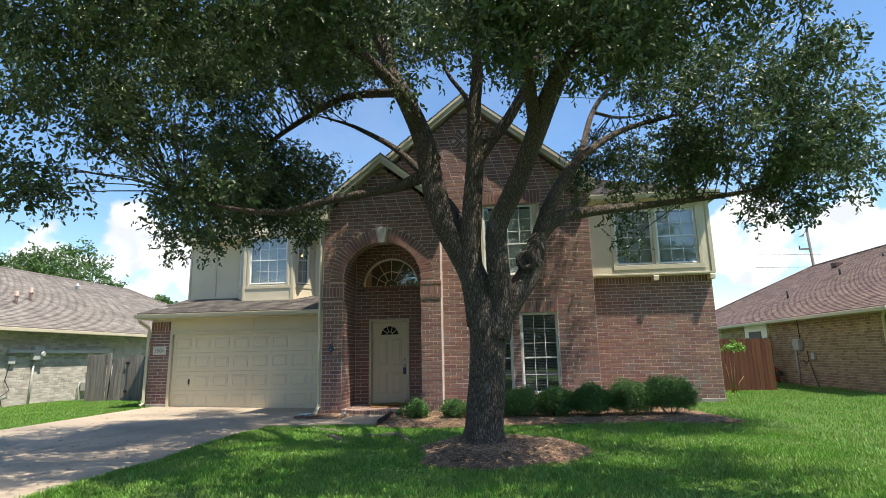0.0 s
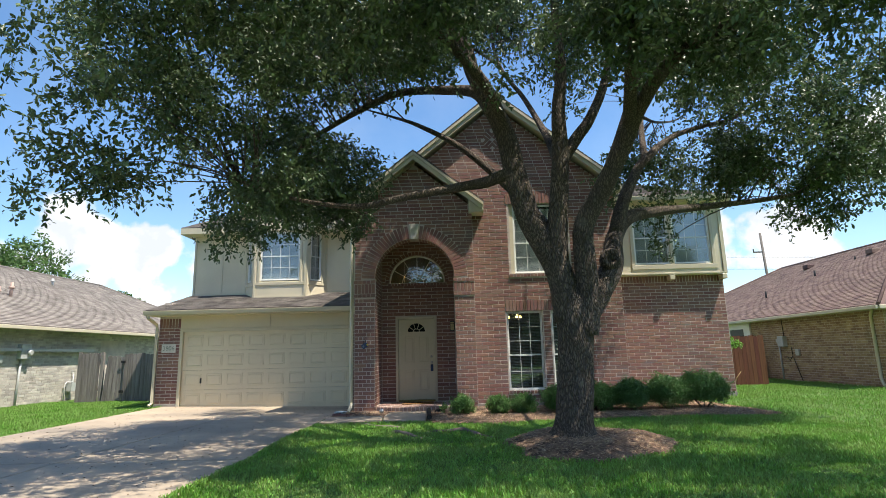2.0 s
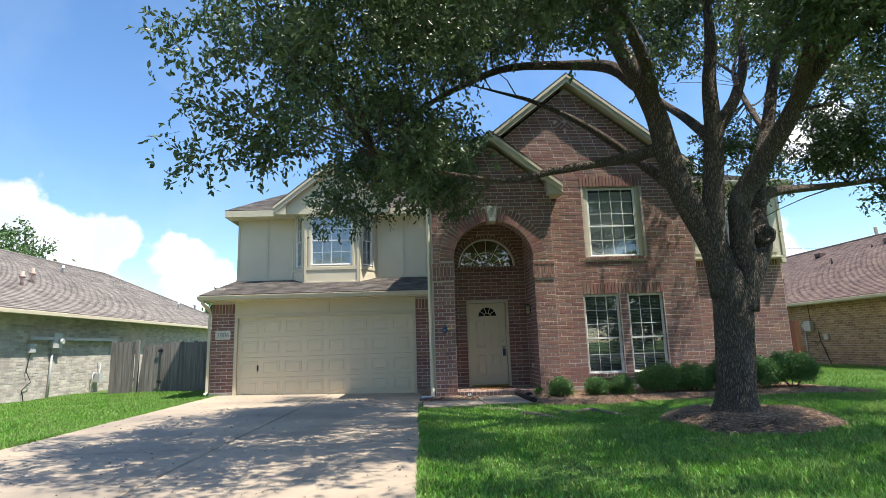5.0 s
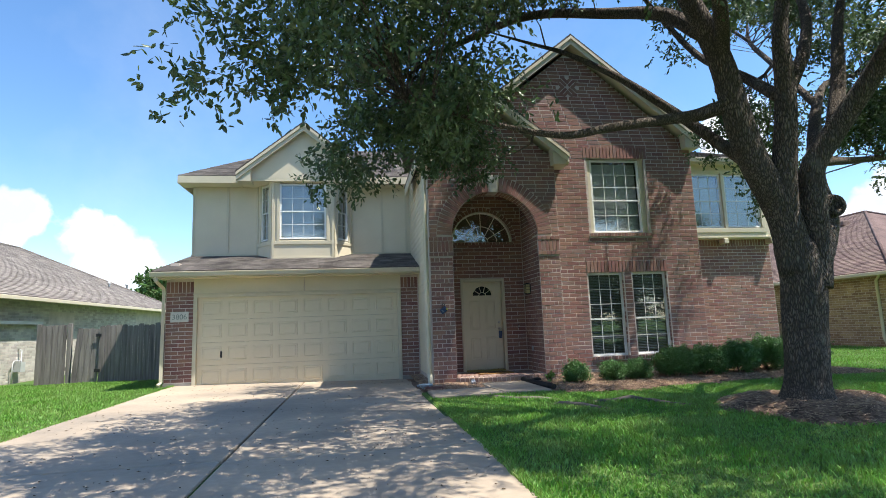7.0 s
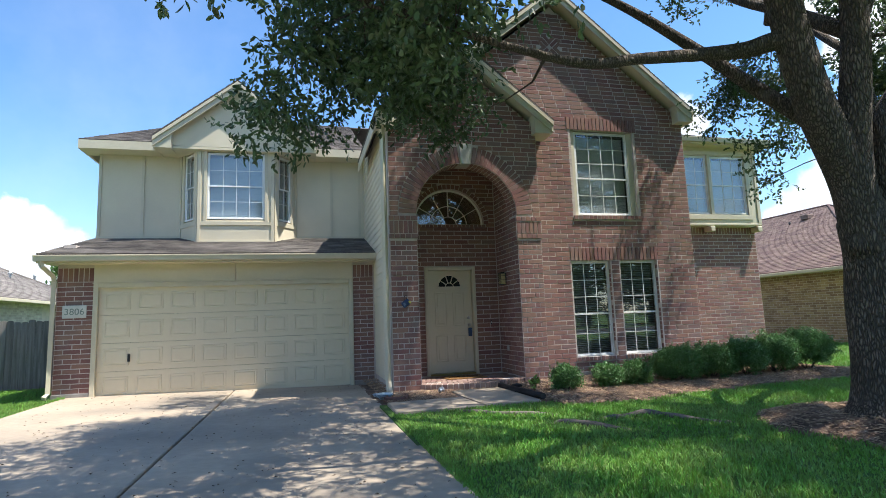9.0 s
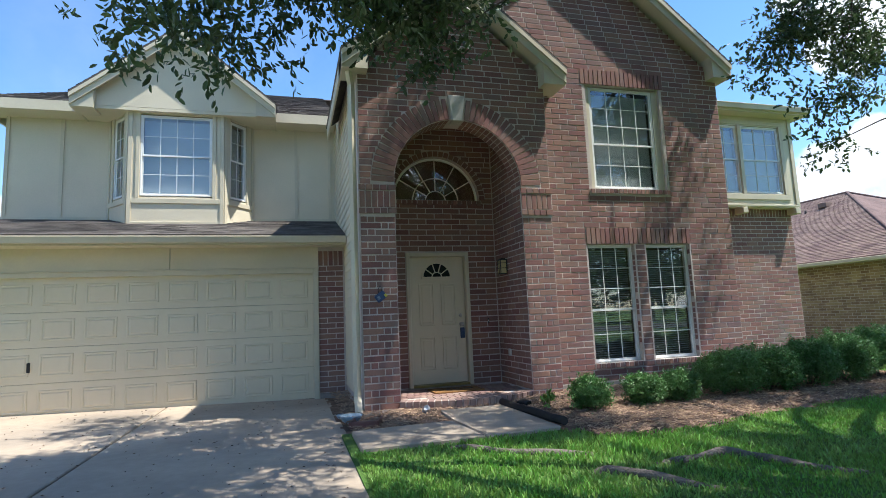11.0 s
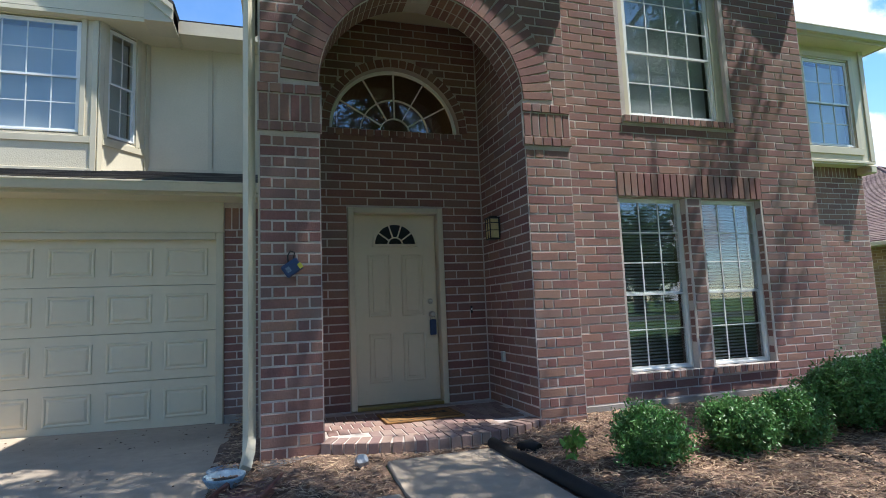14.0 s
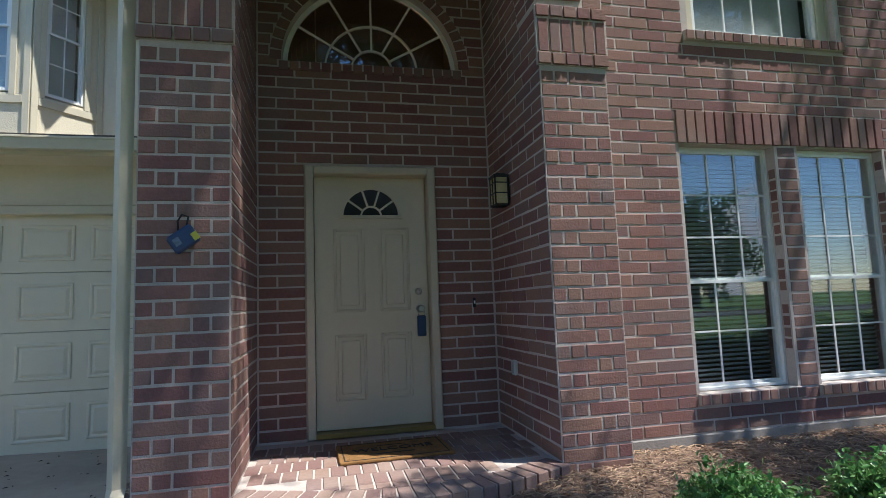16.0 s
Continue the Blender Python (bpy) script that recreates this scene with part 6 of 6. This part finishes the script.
# left neighbour's fittings
part("meter_panel", B(-15.598, -15.43, 17.95, 18.35, 1.42, 1.88), M_GREY, left, "grey electric panel", 0.015)
bm = bmesh.new()
tube(bm, [(-15.55, 18.1, 1.43), (-15.55, 18.05, -0.05)], 0.035, 8)
part("conduit", bm, M_GREY, left)
bm = bmesh.new()
lathe(bm, [(0.09, 0), (0.09, 0.06), (0.07, 0.1)])
mt = part("meter", bm, M_GREY, left)
mt.matrix_basis = pose(-15.44, 18.25, 1.62, 0, 90, 0)
part("phone_box", B(-15.598, -15.50, 17.1, 17.35, 1.30, 1.55), M_GREY, left, bevel=0.01)
bm = bmesh.new()
tube(bm, [(-15.55, 17.2, 1.3), (-15.55, 17.1, 0.8), (-15.5, 17.25, 0.5), (-15.55, 17.0, 0.3), (-15.55, 17.1, 0.0)], 0.012, 6)
part("cable", bm, M_BLACK, left)
bm = bmesh.new()
tube(bm, [(-15.5, 20.1, -0.05), (-15.5, 20.1, 0.55), (-15.5, 20.2, 0.62), (-15.5, 20.45, 0.62), (-15.5, 20.5, 0.55), (-15.5, 20.5, 0.9), (-15.58, 20.5, 0.95)], 0.02, 8)
box(bm, -15.58, -15.38, 20.28, 20.5, 0.3, 0.58)
part("gas_meter", bm, M_GREY, left, "grey gas meter with pipes")
window(10.45, 11.95, 1.0, 2.1, 0.02, 2, 1, par=left, m=Matrix.Translation((-15.6, 34.0, 0)) @ Matrix.Rotation(-math.pi / 2, 4, "Z") @ Matrix.Rotation(math.pi, 4, "Z") @ Matrix.Translation((-22.4, 0, 0)), lab="pale framed window")
part("light_pole", B(-15.5, -15.44, 17.0, 21.4, 1.66, 1.75), M_GREY, left, "pale conduit along the wall")
for x, y, h in ((-17.4, 19.6, 0.55), (-17.0, 18.6, 0.5), (-19.3, 24.0, 0.35), (-17.2, 30.0, 0.35), (-17.6, 33.0, 0.3)):
    zz = 2.40 + (-15.2 - x) * 0.52
    bm = bmesh.new()
    tube(bm, [(x, y, zz), (x, y, zz + h)], 0.05, 8)
    tube(bm, [(x, y, zz + h * 0.6), (x, y, zz + h * 0.75)], 0.085, 8)
    part("roof_vent", bm, mat("vent_pink", (0.5, 0.36, 0.3), 0.7, var=0.1) if h > 0.4 else M_GREY, left)

# ---- fences ----
def fence(name, lab, x0, x1, y, h, material, seed, lean=None, w=0.14):
    f = thing(name, lab, "fence")
    r = random.Random(seed)
    x = x0
    while x < x1 - 0.02:
        ww = min(w, x1 - x)
        t = h + r.uniform(-0.03, 0.03)
        bm = bmesh.new()
        c = ww * 0.2
        prism(bm, [(x + 0.004, y, 0.0), (x + ww - 0.004, y, 0.0), (x + ww - 0.004, y, t - c), (x + ww - c, y, t), (x + c, y, t), (x + 0.004, y, t - c)], (0, 0.018, 0))
        if lean:
            bmesh.ops.transform(bm, matrix=Matrix.Translation((x0, 0, 0)) @ Matrix.Rotation(lean, 4, "Y") @ Matrix.Translation((-x0, 0, 0)), verts=bm.verts[:])
        part("picket", bm, material, f)
        x += w
    for z in (0.35, 1.2):
        bm = B(x0, x1, y + 0.019, y + 0.06, z, z + 0.09)
        if lean:
            bmesh.ops.transform(bm, matrix=Matrix.Translation((x0, 0, 0)) @ Matrix.Rotation(lean, 4, "Y") @ Matrix.Translation((-x0, 0, 0)), verts=bm.verts[:])
        part("rail", bm, material, f)
    return f


fence("wooden_fence", "weathered grey cedar picket fence", -12.75, -10.34, 18.9, 1.52, M_FENCE, 3)
fence("fence_gate", "sagging weathered grey cedar gate", -13.45, -12.80, 18.95, 1.50, M_FENCE, 4, lean=0.09)
fence("wooden_fence", "short weathered cedar fence panel by the wall", -14.25, -13.62, 19.0, 1.55, M_FENCE, 5)
for x in (-13.55, -14.3):
    tagged(solo("fence_post", B(x - 0.05, x + 0.05, 19.0, 19.1, -0.1, 1.6), M_FENCE, "weathered grey timber fence post", "fence post", bevel=0.006), group="fence posts")
hg = part("hinge", B(-12.84, -12.70, 18.88, 18.90, 1.22, 1.30), M_DARK, bpy.data.objects["wooden_fence"], "rusty gate hinge")
part("hinge", B(-12.84, -12.70, 18.88, 18.90, 0.28, 0.36), M_DARK, bpy.data.objects["wooden_fence"])
fence("stained_fence", "red-brown stained cedar fence", 5.6, 8.6, 20.0, 1.62, M_FENCE_R, 6)
f = fence("stained_fence", "red-brown stained cedar fence against the brick wall", 8.62, 10.55, 24.2, 1.72, M_FENCE_R, 7)
reel = thing("hose_reel", "red garden hose coiled on a wall reel", "hose reel", at=(10.3, 23.6, 0.35))
for k in range(4):
    bm = bmesh.new()
    tube(bm, [(0.03 * k - 0.05, (0.26 - 0.03 * k) * math.cos(a), (0.26 - 0.03 * k) * math.sin(a)) for a in [2 * math.pi * i / 20 for i in range(21)]], 0.02, 6)
    part("hose_coil", bm, M_RED, reel)
bm = bmesh.new()
tube(bm, [(-0.05, 0, 0), (0.2, 0, 0)], 0.1, 10)
tube(bm, [(0.05, 0, 0), (0.05, 0, -0.36)], 0.03, 6)
part("hub", bm, mat("green_plastic", (0.03, 0.16, 0.06), 0.4, bump=0), reel, "green reel hub")
sap = thing("sapling", "thin bright green sapling before the fence", "sapling", at=(7.0, 19.3, -0.02))
M_STEM = mat("pale_stem", (0.35, 0.24, 0.12), 0.8)
for dx, dy, h in ((0, 0, 1.25), (0.12, 0.05, 1.3), (-0.08, 0.03, 0.9), (0.2, 0, 0.5)):
    bm = bmesh.new()
    tube(bm, [(dx * 0.3, dy, 0), (dx, dy, h * 0.6), (dx * 1.8, dy, h)], [0.018, 0.013, 0.006], 6)
    part("stem", bm, M_STEM, sap)
leaves("foliage", [(0.1, 0, 1.35), (0.3, 0, 1.32), (-0.1, 0, 1.38), (0.2, 0.05, 1.45), (0.45, 0, 1.4)], 40, (0.12, 0.08, 0.05), 0.11, M_GRASS, sap, 91, 0.2)

# ---- distance: trees, poles ----
def far_tree(x, y, h, w, seed, n=90, per=90, size=0.30, mid=0.66, tall=0.33):
    o = thing("far_tree", "leafy green tree beyond the roofs", "tree", at=(x, y, 0))
    r = np.random.RandomState(seed)
    bm = bmesh.new()
    tube(bm, [(0, 0, -0.1), (0.1, 0, h * 0.35), (0.0, 0.1, h * 0.8)], [w * 0.06, w * 0.045, w * 0.012], 8)
    for k in range(7):
        a, z = r.uniform(0, 6.28), h * r.uniform(0.3, 0.6)
        tube(bm, [(0, 0, z), (w * 0.22 * math.cos(a), w * 0.22 * math.sin(a), z + h * 0.14), (w * 0.4 * math.cos(a), w * 0.4 * math.sin(a), z + h * 0.24)], [w * 0.022, w * 0.014, w * 0.006], 6)
    part("trunk", bm, M_BARK, o)
    cs = []
    for _ in range(n):
        q = r.normal(size=3)
        q /= np.linalg.norm(q)
        k = r.uniform(0.5, 1.0)
        cs.append((q[0] * w / 2 * k, q[1] * w / 2 * k, h * mid + q[2] * h * tall * k))
    leaves("crown", cs, per, (w * 0.07, w * 0.07, w * 0.06), size, M_FARLEAF, o, seed + 1)


for i, (x, y, h, w) in enumerate(((-35.5, 42, 11.3, 8.0), (-40.5, 44, 11.0, 8.0), (-44, 40, 12.0, 9.0), (-20.5, 46, 6.2, 3.4), (-30.2, 47, 7.2, 3.6), (17.5, 60, 7.6, 6.0))):
    far_tree(x, y, h, w, 100 + i * 3)
# street side behind the walker, seen in the window panes
for i, (x, y, h, w) in enumerate(((-36, -23, 10, 10), (-29, -25, 11, 10), (-21.5, -22, 9, 9), (-14, -24, 11, 10), (-7, -26, 10, 10), (0, -23, 11, 10), (7, -25, 10, 10), (14, -22, 9, 9), (21, -24, 11, 10), (28, -23, 10, 10))):
    far_tree(x, y, h, w, 200 + i * 3, 90, 70, 0.45, 0.52, 0.47)
opp = thing("opposite_house", "brick house across the street", "house")
part("wall", B(-12, 8, -40, -30, -0.1, 3.0), M_NBRICK_R, opp)
roof_plane("roof", [(-12.5, -29.5, 3.0), (8.5, -29.5, 3.0), (8.5, -35, 6.0), (-12.5, -35, 6.0)], 0.1, M_SHINGLE_R, opp)
road = solo("road", B(-200, 200, -14, -5.5, -0.1, -0.012), mat("asphalt", (0.06, 0.06, 0.062), 0.9, var=0.2, scale=2, fine=60, bump=0.5, bump_scale=100), "grey asphalt street", "road", "structure")
for x, y, h in ((32.0, 60.0, 13.5), (31.5, 42.0, 9.3), (50.6, 50.0, 10.6)):
    pole = thing("utility_pole", "leaning grey wooden utility pole with wires", "pole", at=(x, y, 0))
    bm = bmesh.new()
    tube(bm, [(0.5, 0, -0.1), (0, 0, h)], [0.17, 0.12], 8)
    part("post", bm, M_FENCE, pole)
    part("crossarm", B(-1.0, 0.2, -0.06, 0.06, h - 2.2, h - 2.05), M_FENCE, pole)
    bm = bmesh.new()
    tube(bm, [(-0.95, 0, h - 2.05), (-0.95, 0, h - 1.75)], 0.06, 6)
    part("insulator", bm, M_DARK, pole)
wire = thing("power_lines", "thin black overhead power lines", "wires")
for dz in (0, 1.1):
    bm = bmesh.new()
    tube(bm, [(22 + 4 * i, 50 + 0.0 * i, 9.3 - dz - 0.6 * math.sin(math.pi * i / 14) + 0.02 * i) for i in range(15)], 0.015, 4)
    part("wire", bm, M_BLACK, wire)

# ---- porch and clutter ----
def porch_front(x):
    return FY - 0.04 - 0.26 * math.sin(math.pi * min(1, max(0, (x - AX0) / (AX1 - AX0 - 0.0))))
porch = thing("porch", "red brick porch floor with bowed rowlock edge", "porch")
porch["kind"] = "structure"
N = 24
bm = bmesh.new()
xs = [AX0 + 0.002 + (AX1 - AX0 - 0.004) * i / N for i in range(N + 1)]
prism(bm, [(x, porch_front(x) + 0.012, 0.088) for x in xs] + [(AX1 - 0.002, DY + 0.1, 0.088), (AX0 + 0.002, DY + 0.1, 0.088)], (0, 0, -0.2))
part("base", bm, M_MORTAR, porch)
paver = bpy.data.meshes.new("brick")
paver.from_pydata([(sx * (0.5 - i), sy * (0.5 - i), z) for z, i in ((-0.09, 0), (0.0, 0), (0.006, 0.03)) for sx, sy in ((-1, -1), (1, -1), (1, 1), (-1, 1))], [], [(r * 4 + k, r * 4 + (k + 1) % 4, r * 4 + 4 + (k + 1) % 4, r * 4 + 4 + k) for r in range(2) for k in range(4)] + [(8, 9, 10, 11)])
paver.materials.append(M_PAVER)
n = 22
for i in range(n):
    x = AX0 + (AX1 - AX0) * (i + 0.5) / n
    sl = math.atan((porch_front(x + 0.02) - porch_front(x - 0.02)) / 0.04)
    o = new("brick", paver)
    o.parent = porch
    o.matrix_basis = Matrix.Translation((x, porch_front(x) + 0.10, 0.092 + rnd.uniform(-0.002, 0.002))) @ Matrix.Rotation(sl, 4, "Z") @ Matrix.Diagonal(((AX1 - AX0) / n - 0.012, 0.20, 1, 1))
for r in range(6):
    y0 = FY + 0.02 + r * 0.205
    k = 20
    for i in range(k):
        x = AX0 + (AX1 - AX0) * (i + 0.5 + 0.0) / k + (0.045 if r % 2 else 0)
        if x > AX1 - 0.03 or y0 + 0.2 > DY + 0.02:
            continue
        if y0 < porch_front(x) + 0.2:
            continue
        o = new("brick", paver)
        o.parent = porch
        o.matrix_basis = Matrix.Translation((x, y0 + 0.10, 0.090 + rnd.uniform(-0.002, 0.002))) @ Matrix.Diagonal(((AX1 - AX0) / k - 0.012, 0.193, 1, 1))
for r in range(2):
    for i in range(20):
        x = AX0 + (AX1 - AX0) * (i + 0.5) / 20
        y = FY - 0.055 - r * 0.0
        if r == 0 and porch_front(x) + 0.2 < FY + 0.01 - 0.02:
            d = FY + 0.012 - (porch_front(x) + 0.205)
            if d > 0.02:
                o = new("brick", paver)
                o.parent = porch
                o.matrix_basis = Matrix.Translation((x, porch_front(x) + 0.205 + d / 2, 0.090)) @ Matrix.Diagonal(((AX1 - AX0) / 20 - 0.012, d - 0.01, 1, 1))


def text_part(words, size, m, material, par, name="lettering", depth=0.002):
    cu = bpy.data.curves.new(name, "FONT")
    cu.body, cu.size, cu.extrude, cu.align_x, cu.align_y = words, size, depth, "CENTER", "CENTER"
    tmp = bpy.data.objects.new(name, cu)
    scene.collection.objects.link(tmp)
    me = bpy.data.meshes.new_from_object(tmp.evaluated_get(bpy.context.evaluated_depsgraph_get()))
    bpy.data.objects.remove(tmp)
    me.materials.append(material)
    o = new(name, me)
    o.parent = par
    o.matrix_basis = m
    return o


doormat = thing("doormat", "brown coir doormat lettered WELCOME", "doormat", at=(-2.85, 14.70, 0.098))
doormat.rotation_euler = (0, 0, radians(2))
part("pad", B(-0.38, 0.38, -0.23, 0.23, 0, 0.018), M_MAT, doormat, bevel=0.005)
bm = bmesh.new()
for q in ((-0.35, 0.35, -0.205, -0.197), (-0.35, 0.35, 0.197, 0.205), (-0.35, -0.342, -0.197, 0.197), (0.342, 0.35, -0.197, 0.197)):
    box(bm, q[0], q[1], q[2], q[3], 0.0185, 0.020)
part("border", bm, M_BLACK, doormat)
text_part("WELCOME", 0.115, pose(0, 0.02, 0.0195), M_BLACK, doormat)
bm = bmesh.new()
box(bm, -0.13, 0.13, -0.10, -0.085, 0.0185, 0.020)
box(bm, -0.10, 0.10, 0.11, 0.122, 0.0185, 0.020)
part("ornament", bm, M_BLACK, doormat)

plaque = thing("house_number", "pale stone house number plaque 3806 on brick", "plaque", at=(-9.95, GAY - 0.008, 1.60))
part("tile", B(-0.20, 0.20, -0.022, 0.0, -0.12, 0.12), mat("plaque_stone", (0.62, 0.60, 0.54), 0.7, var=0.06), plaque, bevel=0.006)
text_part("3806", 0.17, pose(0, -0.0225, -0.005, 90, 0, 0), mat("number_grey", (0.20, 0.24, 0.21), 0.6, var=0.05), plaque, "numerals")

sconce = thing("wall_lantern", "black wall lantern with frosted amber panes", "lantern", at=(AX1 - 0.008, 14.77, 1.95))
part("back_plate", B(-0.015, 0.0, -0.05, 0.05, -0.08, 0.10), M_DARK, sconce, bevel=0.004)
for sx in (-0.125, -0.025):
    for sy in (-0.065, 0.055):
        part("corner_bar", B(sx, sx + 0.01, sy, sy + 0.01, -0.11, 0.10), M_DARK, sconce)
part("top_plate", B(-0.13, -0.01, -0.07, 0.07, 0.10, 0.115), M_DARK, sconce)
part("bottom_plate", B(-0.125, -0.015, -0.065, 0.065, -0.122, -0.11), M_DARK, sconce)
for z in (-0.03, 0.05):
    part("cross_bar", B(-0.126, -0.014, -0.066, 0.066, z, z + 0.008), M_DARK, sconce)
part("middle_bar", B(-0.126, -0.014, -0.005, 0.003, -0.11, 0.10), M_DARK, sconce)
part("lens", B(-0.119, -0.022, -0.059, 0.059, -0.105, 0.095), M_LANTERN, sconce, "frosted amber glass")
part("roof_cap", B(-0.10, -0.03, -0.04, 0.04, 0.115, 0.13), M_DARK, sconce)

bell = thing("doorbell", "small dark doorbell button on brick", "doorbell", at=(-2.077, DY - 0.006, 1.10))
part("plate", B(-0.012, 0.012, -0.012, 0.0, -0.04, 0.04), M_DARK, bell, bevel=0.003)
part("button", B(-0.006, 0.006, -0.017, -0.011, -0.01, 0.015), M_WHITE, bell)
outlet = thing("outlet", "grey weatherproof outlet box on brick", "outlet", at=(AX1 - 0.006, 14.78, 0.60))
part("cover", B(-0.03, 0.0, -0.035, 0.035, -0.055, 0.055), M_GREY, outlet, bevel=0.006)
part("flap", B(-0.036, -0.029, -0.02, 0.02, -0.04, 0.04), M_METAL, outlet)
tag = thing("hanging_pack", "blue packet with a yellow label hanging on the brick pier", "packet", at=(-4.05, FY - 0.012, 1.50))
tag.rotation_euler = (0, radians(-35), 0)
part("packet", B(-0.075, 0.075, -0.035, 0.0, -0.055, 0.055), M_BLUE, tag, bevel=0.012)
part("label", B(0.045, 0.078, -0.037, -0.03, -0.045, 0.0), M_YELLOW, tag, "yellow printed label")
part("sticker", B(-0.05, -0.015, -0.037, -0.0355, -0.02, 0.025), mat("sticker_pale", (0.20, 0.26, 0.34), 0.5, var=0.3, scale=60, bump=0), tag)
bm = bmesh.new()
tube(bm, [(0.0, -0.01, 0.05), (0.03, -0.012, 0.10), (0.07, -0.012, 0.12), (0.09, -0.01, 0.09), (0.05, -0.01, 0.05)], 0.006, 6)
part("loop", bm, M_DARK, tag)

splash = thing("splash_block", "red-brown plastic splash tray under the downspout", "splash block", at=(-4.36, 13.38, -0.035))
splash.rotation_euler = (radians(-3), 0, radians(-14))
M_TRAY = mat("tray_brown", (0.17, 0.075, 0.06), 0.5, var=0.1, bump=0.05)
part("floor", B(-0.15, 0.15, -0.30, 0.28, 0.0, 0.02), M_TRAY, splash)
for q in ((-0.17, -0.145, -0.31, 0.28), (0.145, 0.17, -0.31, 0.28), (-0.145, 0.145, -0.31, -0.285)):
    part("rim", B(q[0], q[1], q[2], q[3], 0.0, 0.075), M_TRAY, splash, bevel=0.008)
bowl = thing("bowl", "pale blue glazed bowl on bare soil", "bowl", at=(-4.52, 13.62, -0.04))
bm = bmesh.new()
lathe(bm, [(0.07, 0.0), (0.11, 0.03), (0.135, 0.075), (0.14, 0.09), (0.125, 0.09), (0.10, 0.04), (0.05, 0.02)], sides=24)
part("body", bm, mat("blue_glaze", (0.30, 0.40, 0.47), 0.3, var=0.15, scale=25, bump=0.05), bowl)
part("water", B(-0.07, 0.07, -0.07, 0.07, 0.05, 0.055), M_DARK, bowl)
bowl2 = thing("bowl", "dull blue glazed saucer on bare soil", "bowl", at=(-4.54, 13.95, -0.045))
bm = bmesh.new()
lathe(bm, [(0.08, 0.0), (0.12, 0.02), (0.135, 0.05), (0.12, 0.05), (0.07, 0.015)], sides=20)
part("body", bm, mat("blue_glaze_dull", (0.24, 0.32, 0.40), 0.4, var=0.2, scale=25, bump=0.05), bowl2)
pipe = thing("drain_pipe", "black plastic edging pipe beside the walk", "pipe")
bm = bmesh.new()
tube(bm, [(-2.54, 13.62, 0.05), (-2.52, 13.2, 0.045), (-2.48, 12.7, 0.05), (-2.47, 12.3, 0.05), (-2.45, 12.08, 0.055)], 0.045, 12)
part("tube", bm, M_BLACK, pipe)
bm = bmesh.new()
tube(bm, [(-2.36, 13.5, 0.02), (-2.30, 13.42, 0.05), (-2.27, 13.36, 0.03)], 0.045, 8)
part("end_cap", bm, M_BLACK, pipe)
can = thing("crushed_can", "crumpled silver packet before the porch", "litter", at=(-3.59, 13.55, 0.05))
bm = bmesh.new()
bmesh.ops.create_icosphere(bm, subdivisions=2, radius=1)
for v in bm.verts:
    v.co = Vector((v.co.x * 0.05, v.co.y * 0.045, v.co.z * 0.05)) * (1 + 0.5 * noise.noise(v.co * 3))
part("body", bm, M_METAL, can)

# ---- bricks of the walls ----
for wall, mats, lim in ((gable_wall, gable_bricks, 300), (tower_wall, tower_bricks, 300), (door_wall, door_bricks, 300), (wing_wall, wing_bricks, 200), (rec_r, rr_b, 200), (rec_l, rl_b, 60), (side_l, sl_b, 40), (side_t, st_b, 60), (garage_wall, ga_b, 200)):
    place_pieces(wall, BRICK, mats, lim)
for wall, mats in ((gable_wall, gable_extra), (tower_wall, tower_extra), (door_wall, door_extra), (wing_wall, wing_extra), (wing_wall, gs_b), (garage_wall, gl_b)):
    place_pieces(wall, BRICK, mats, 200)
for wall, mesh, mats in ((left, LB, lw), (right, RB, rw + rf)):
    place_pieces(wall, mesh, sorted(mats, key=lambda m: m.translation.y), 250)
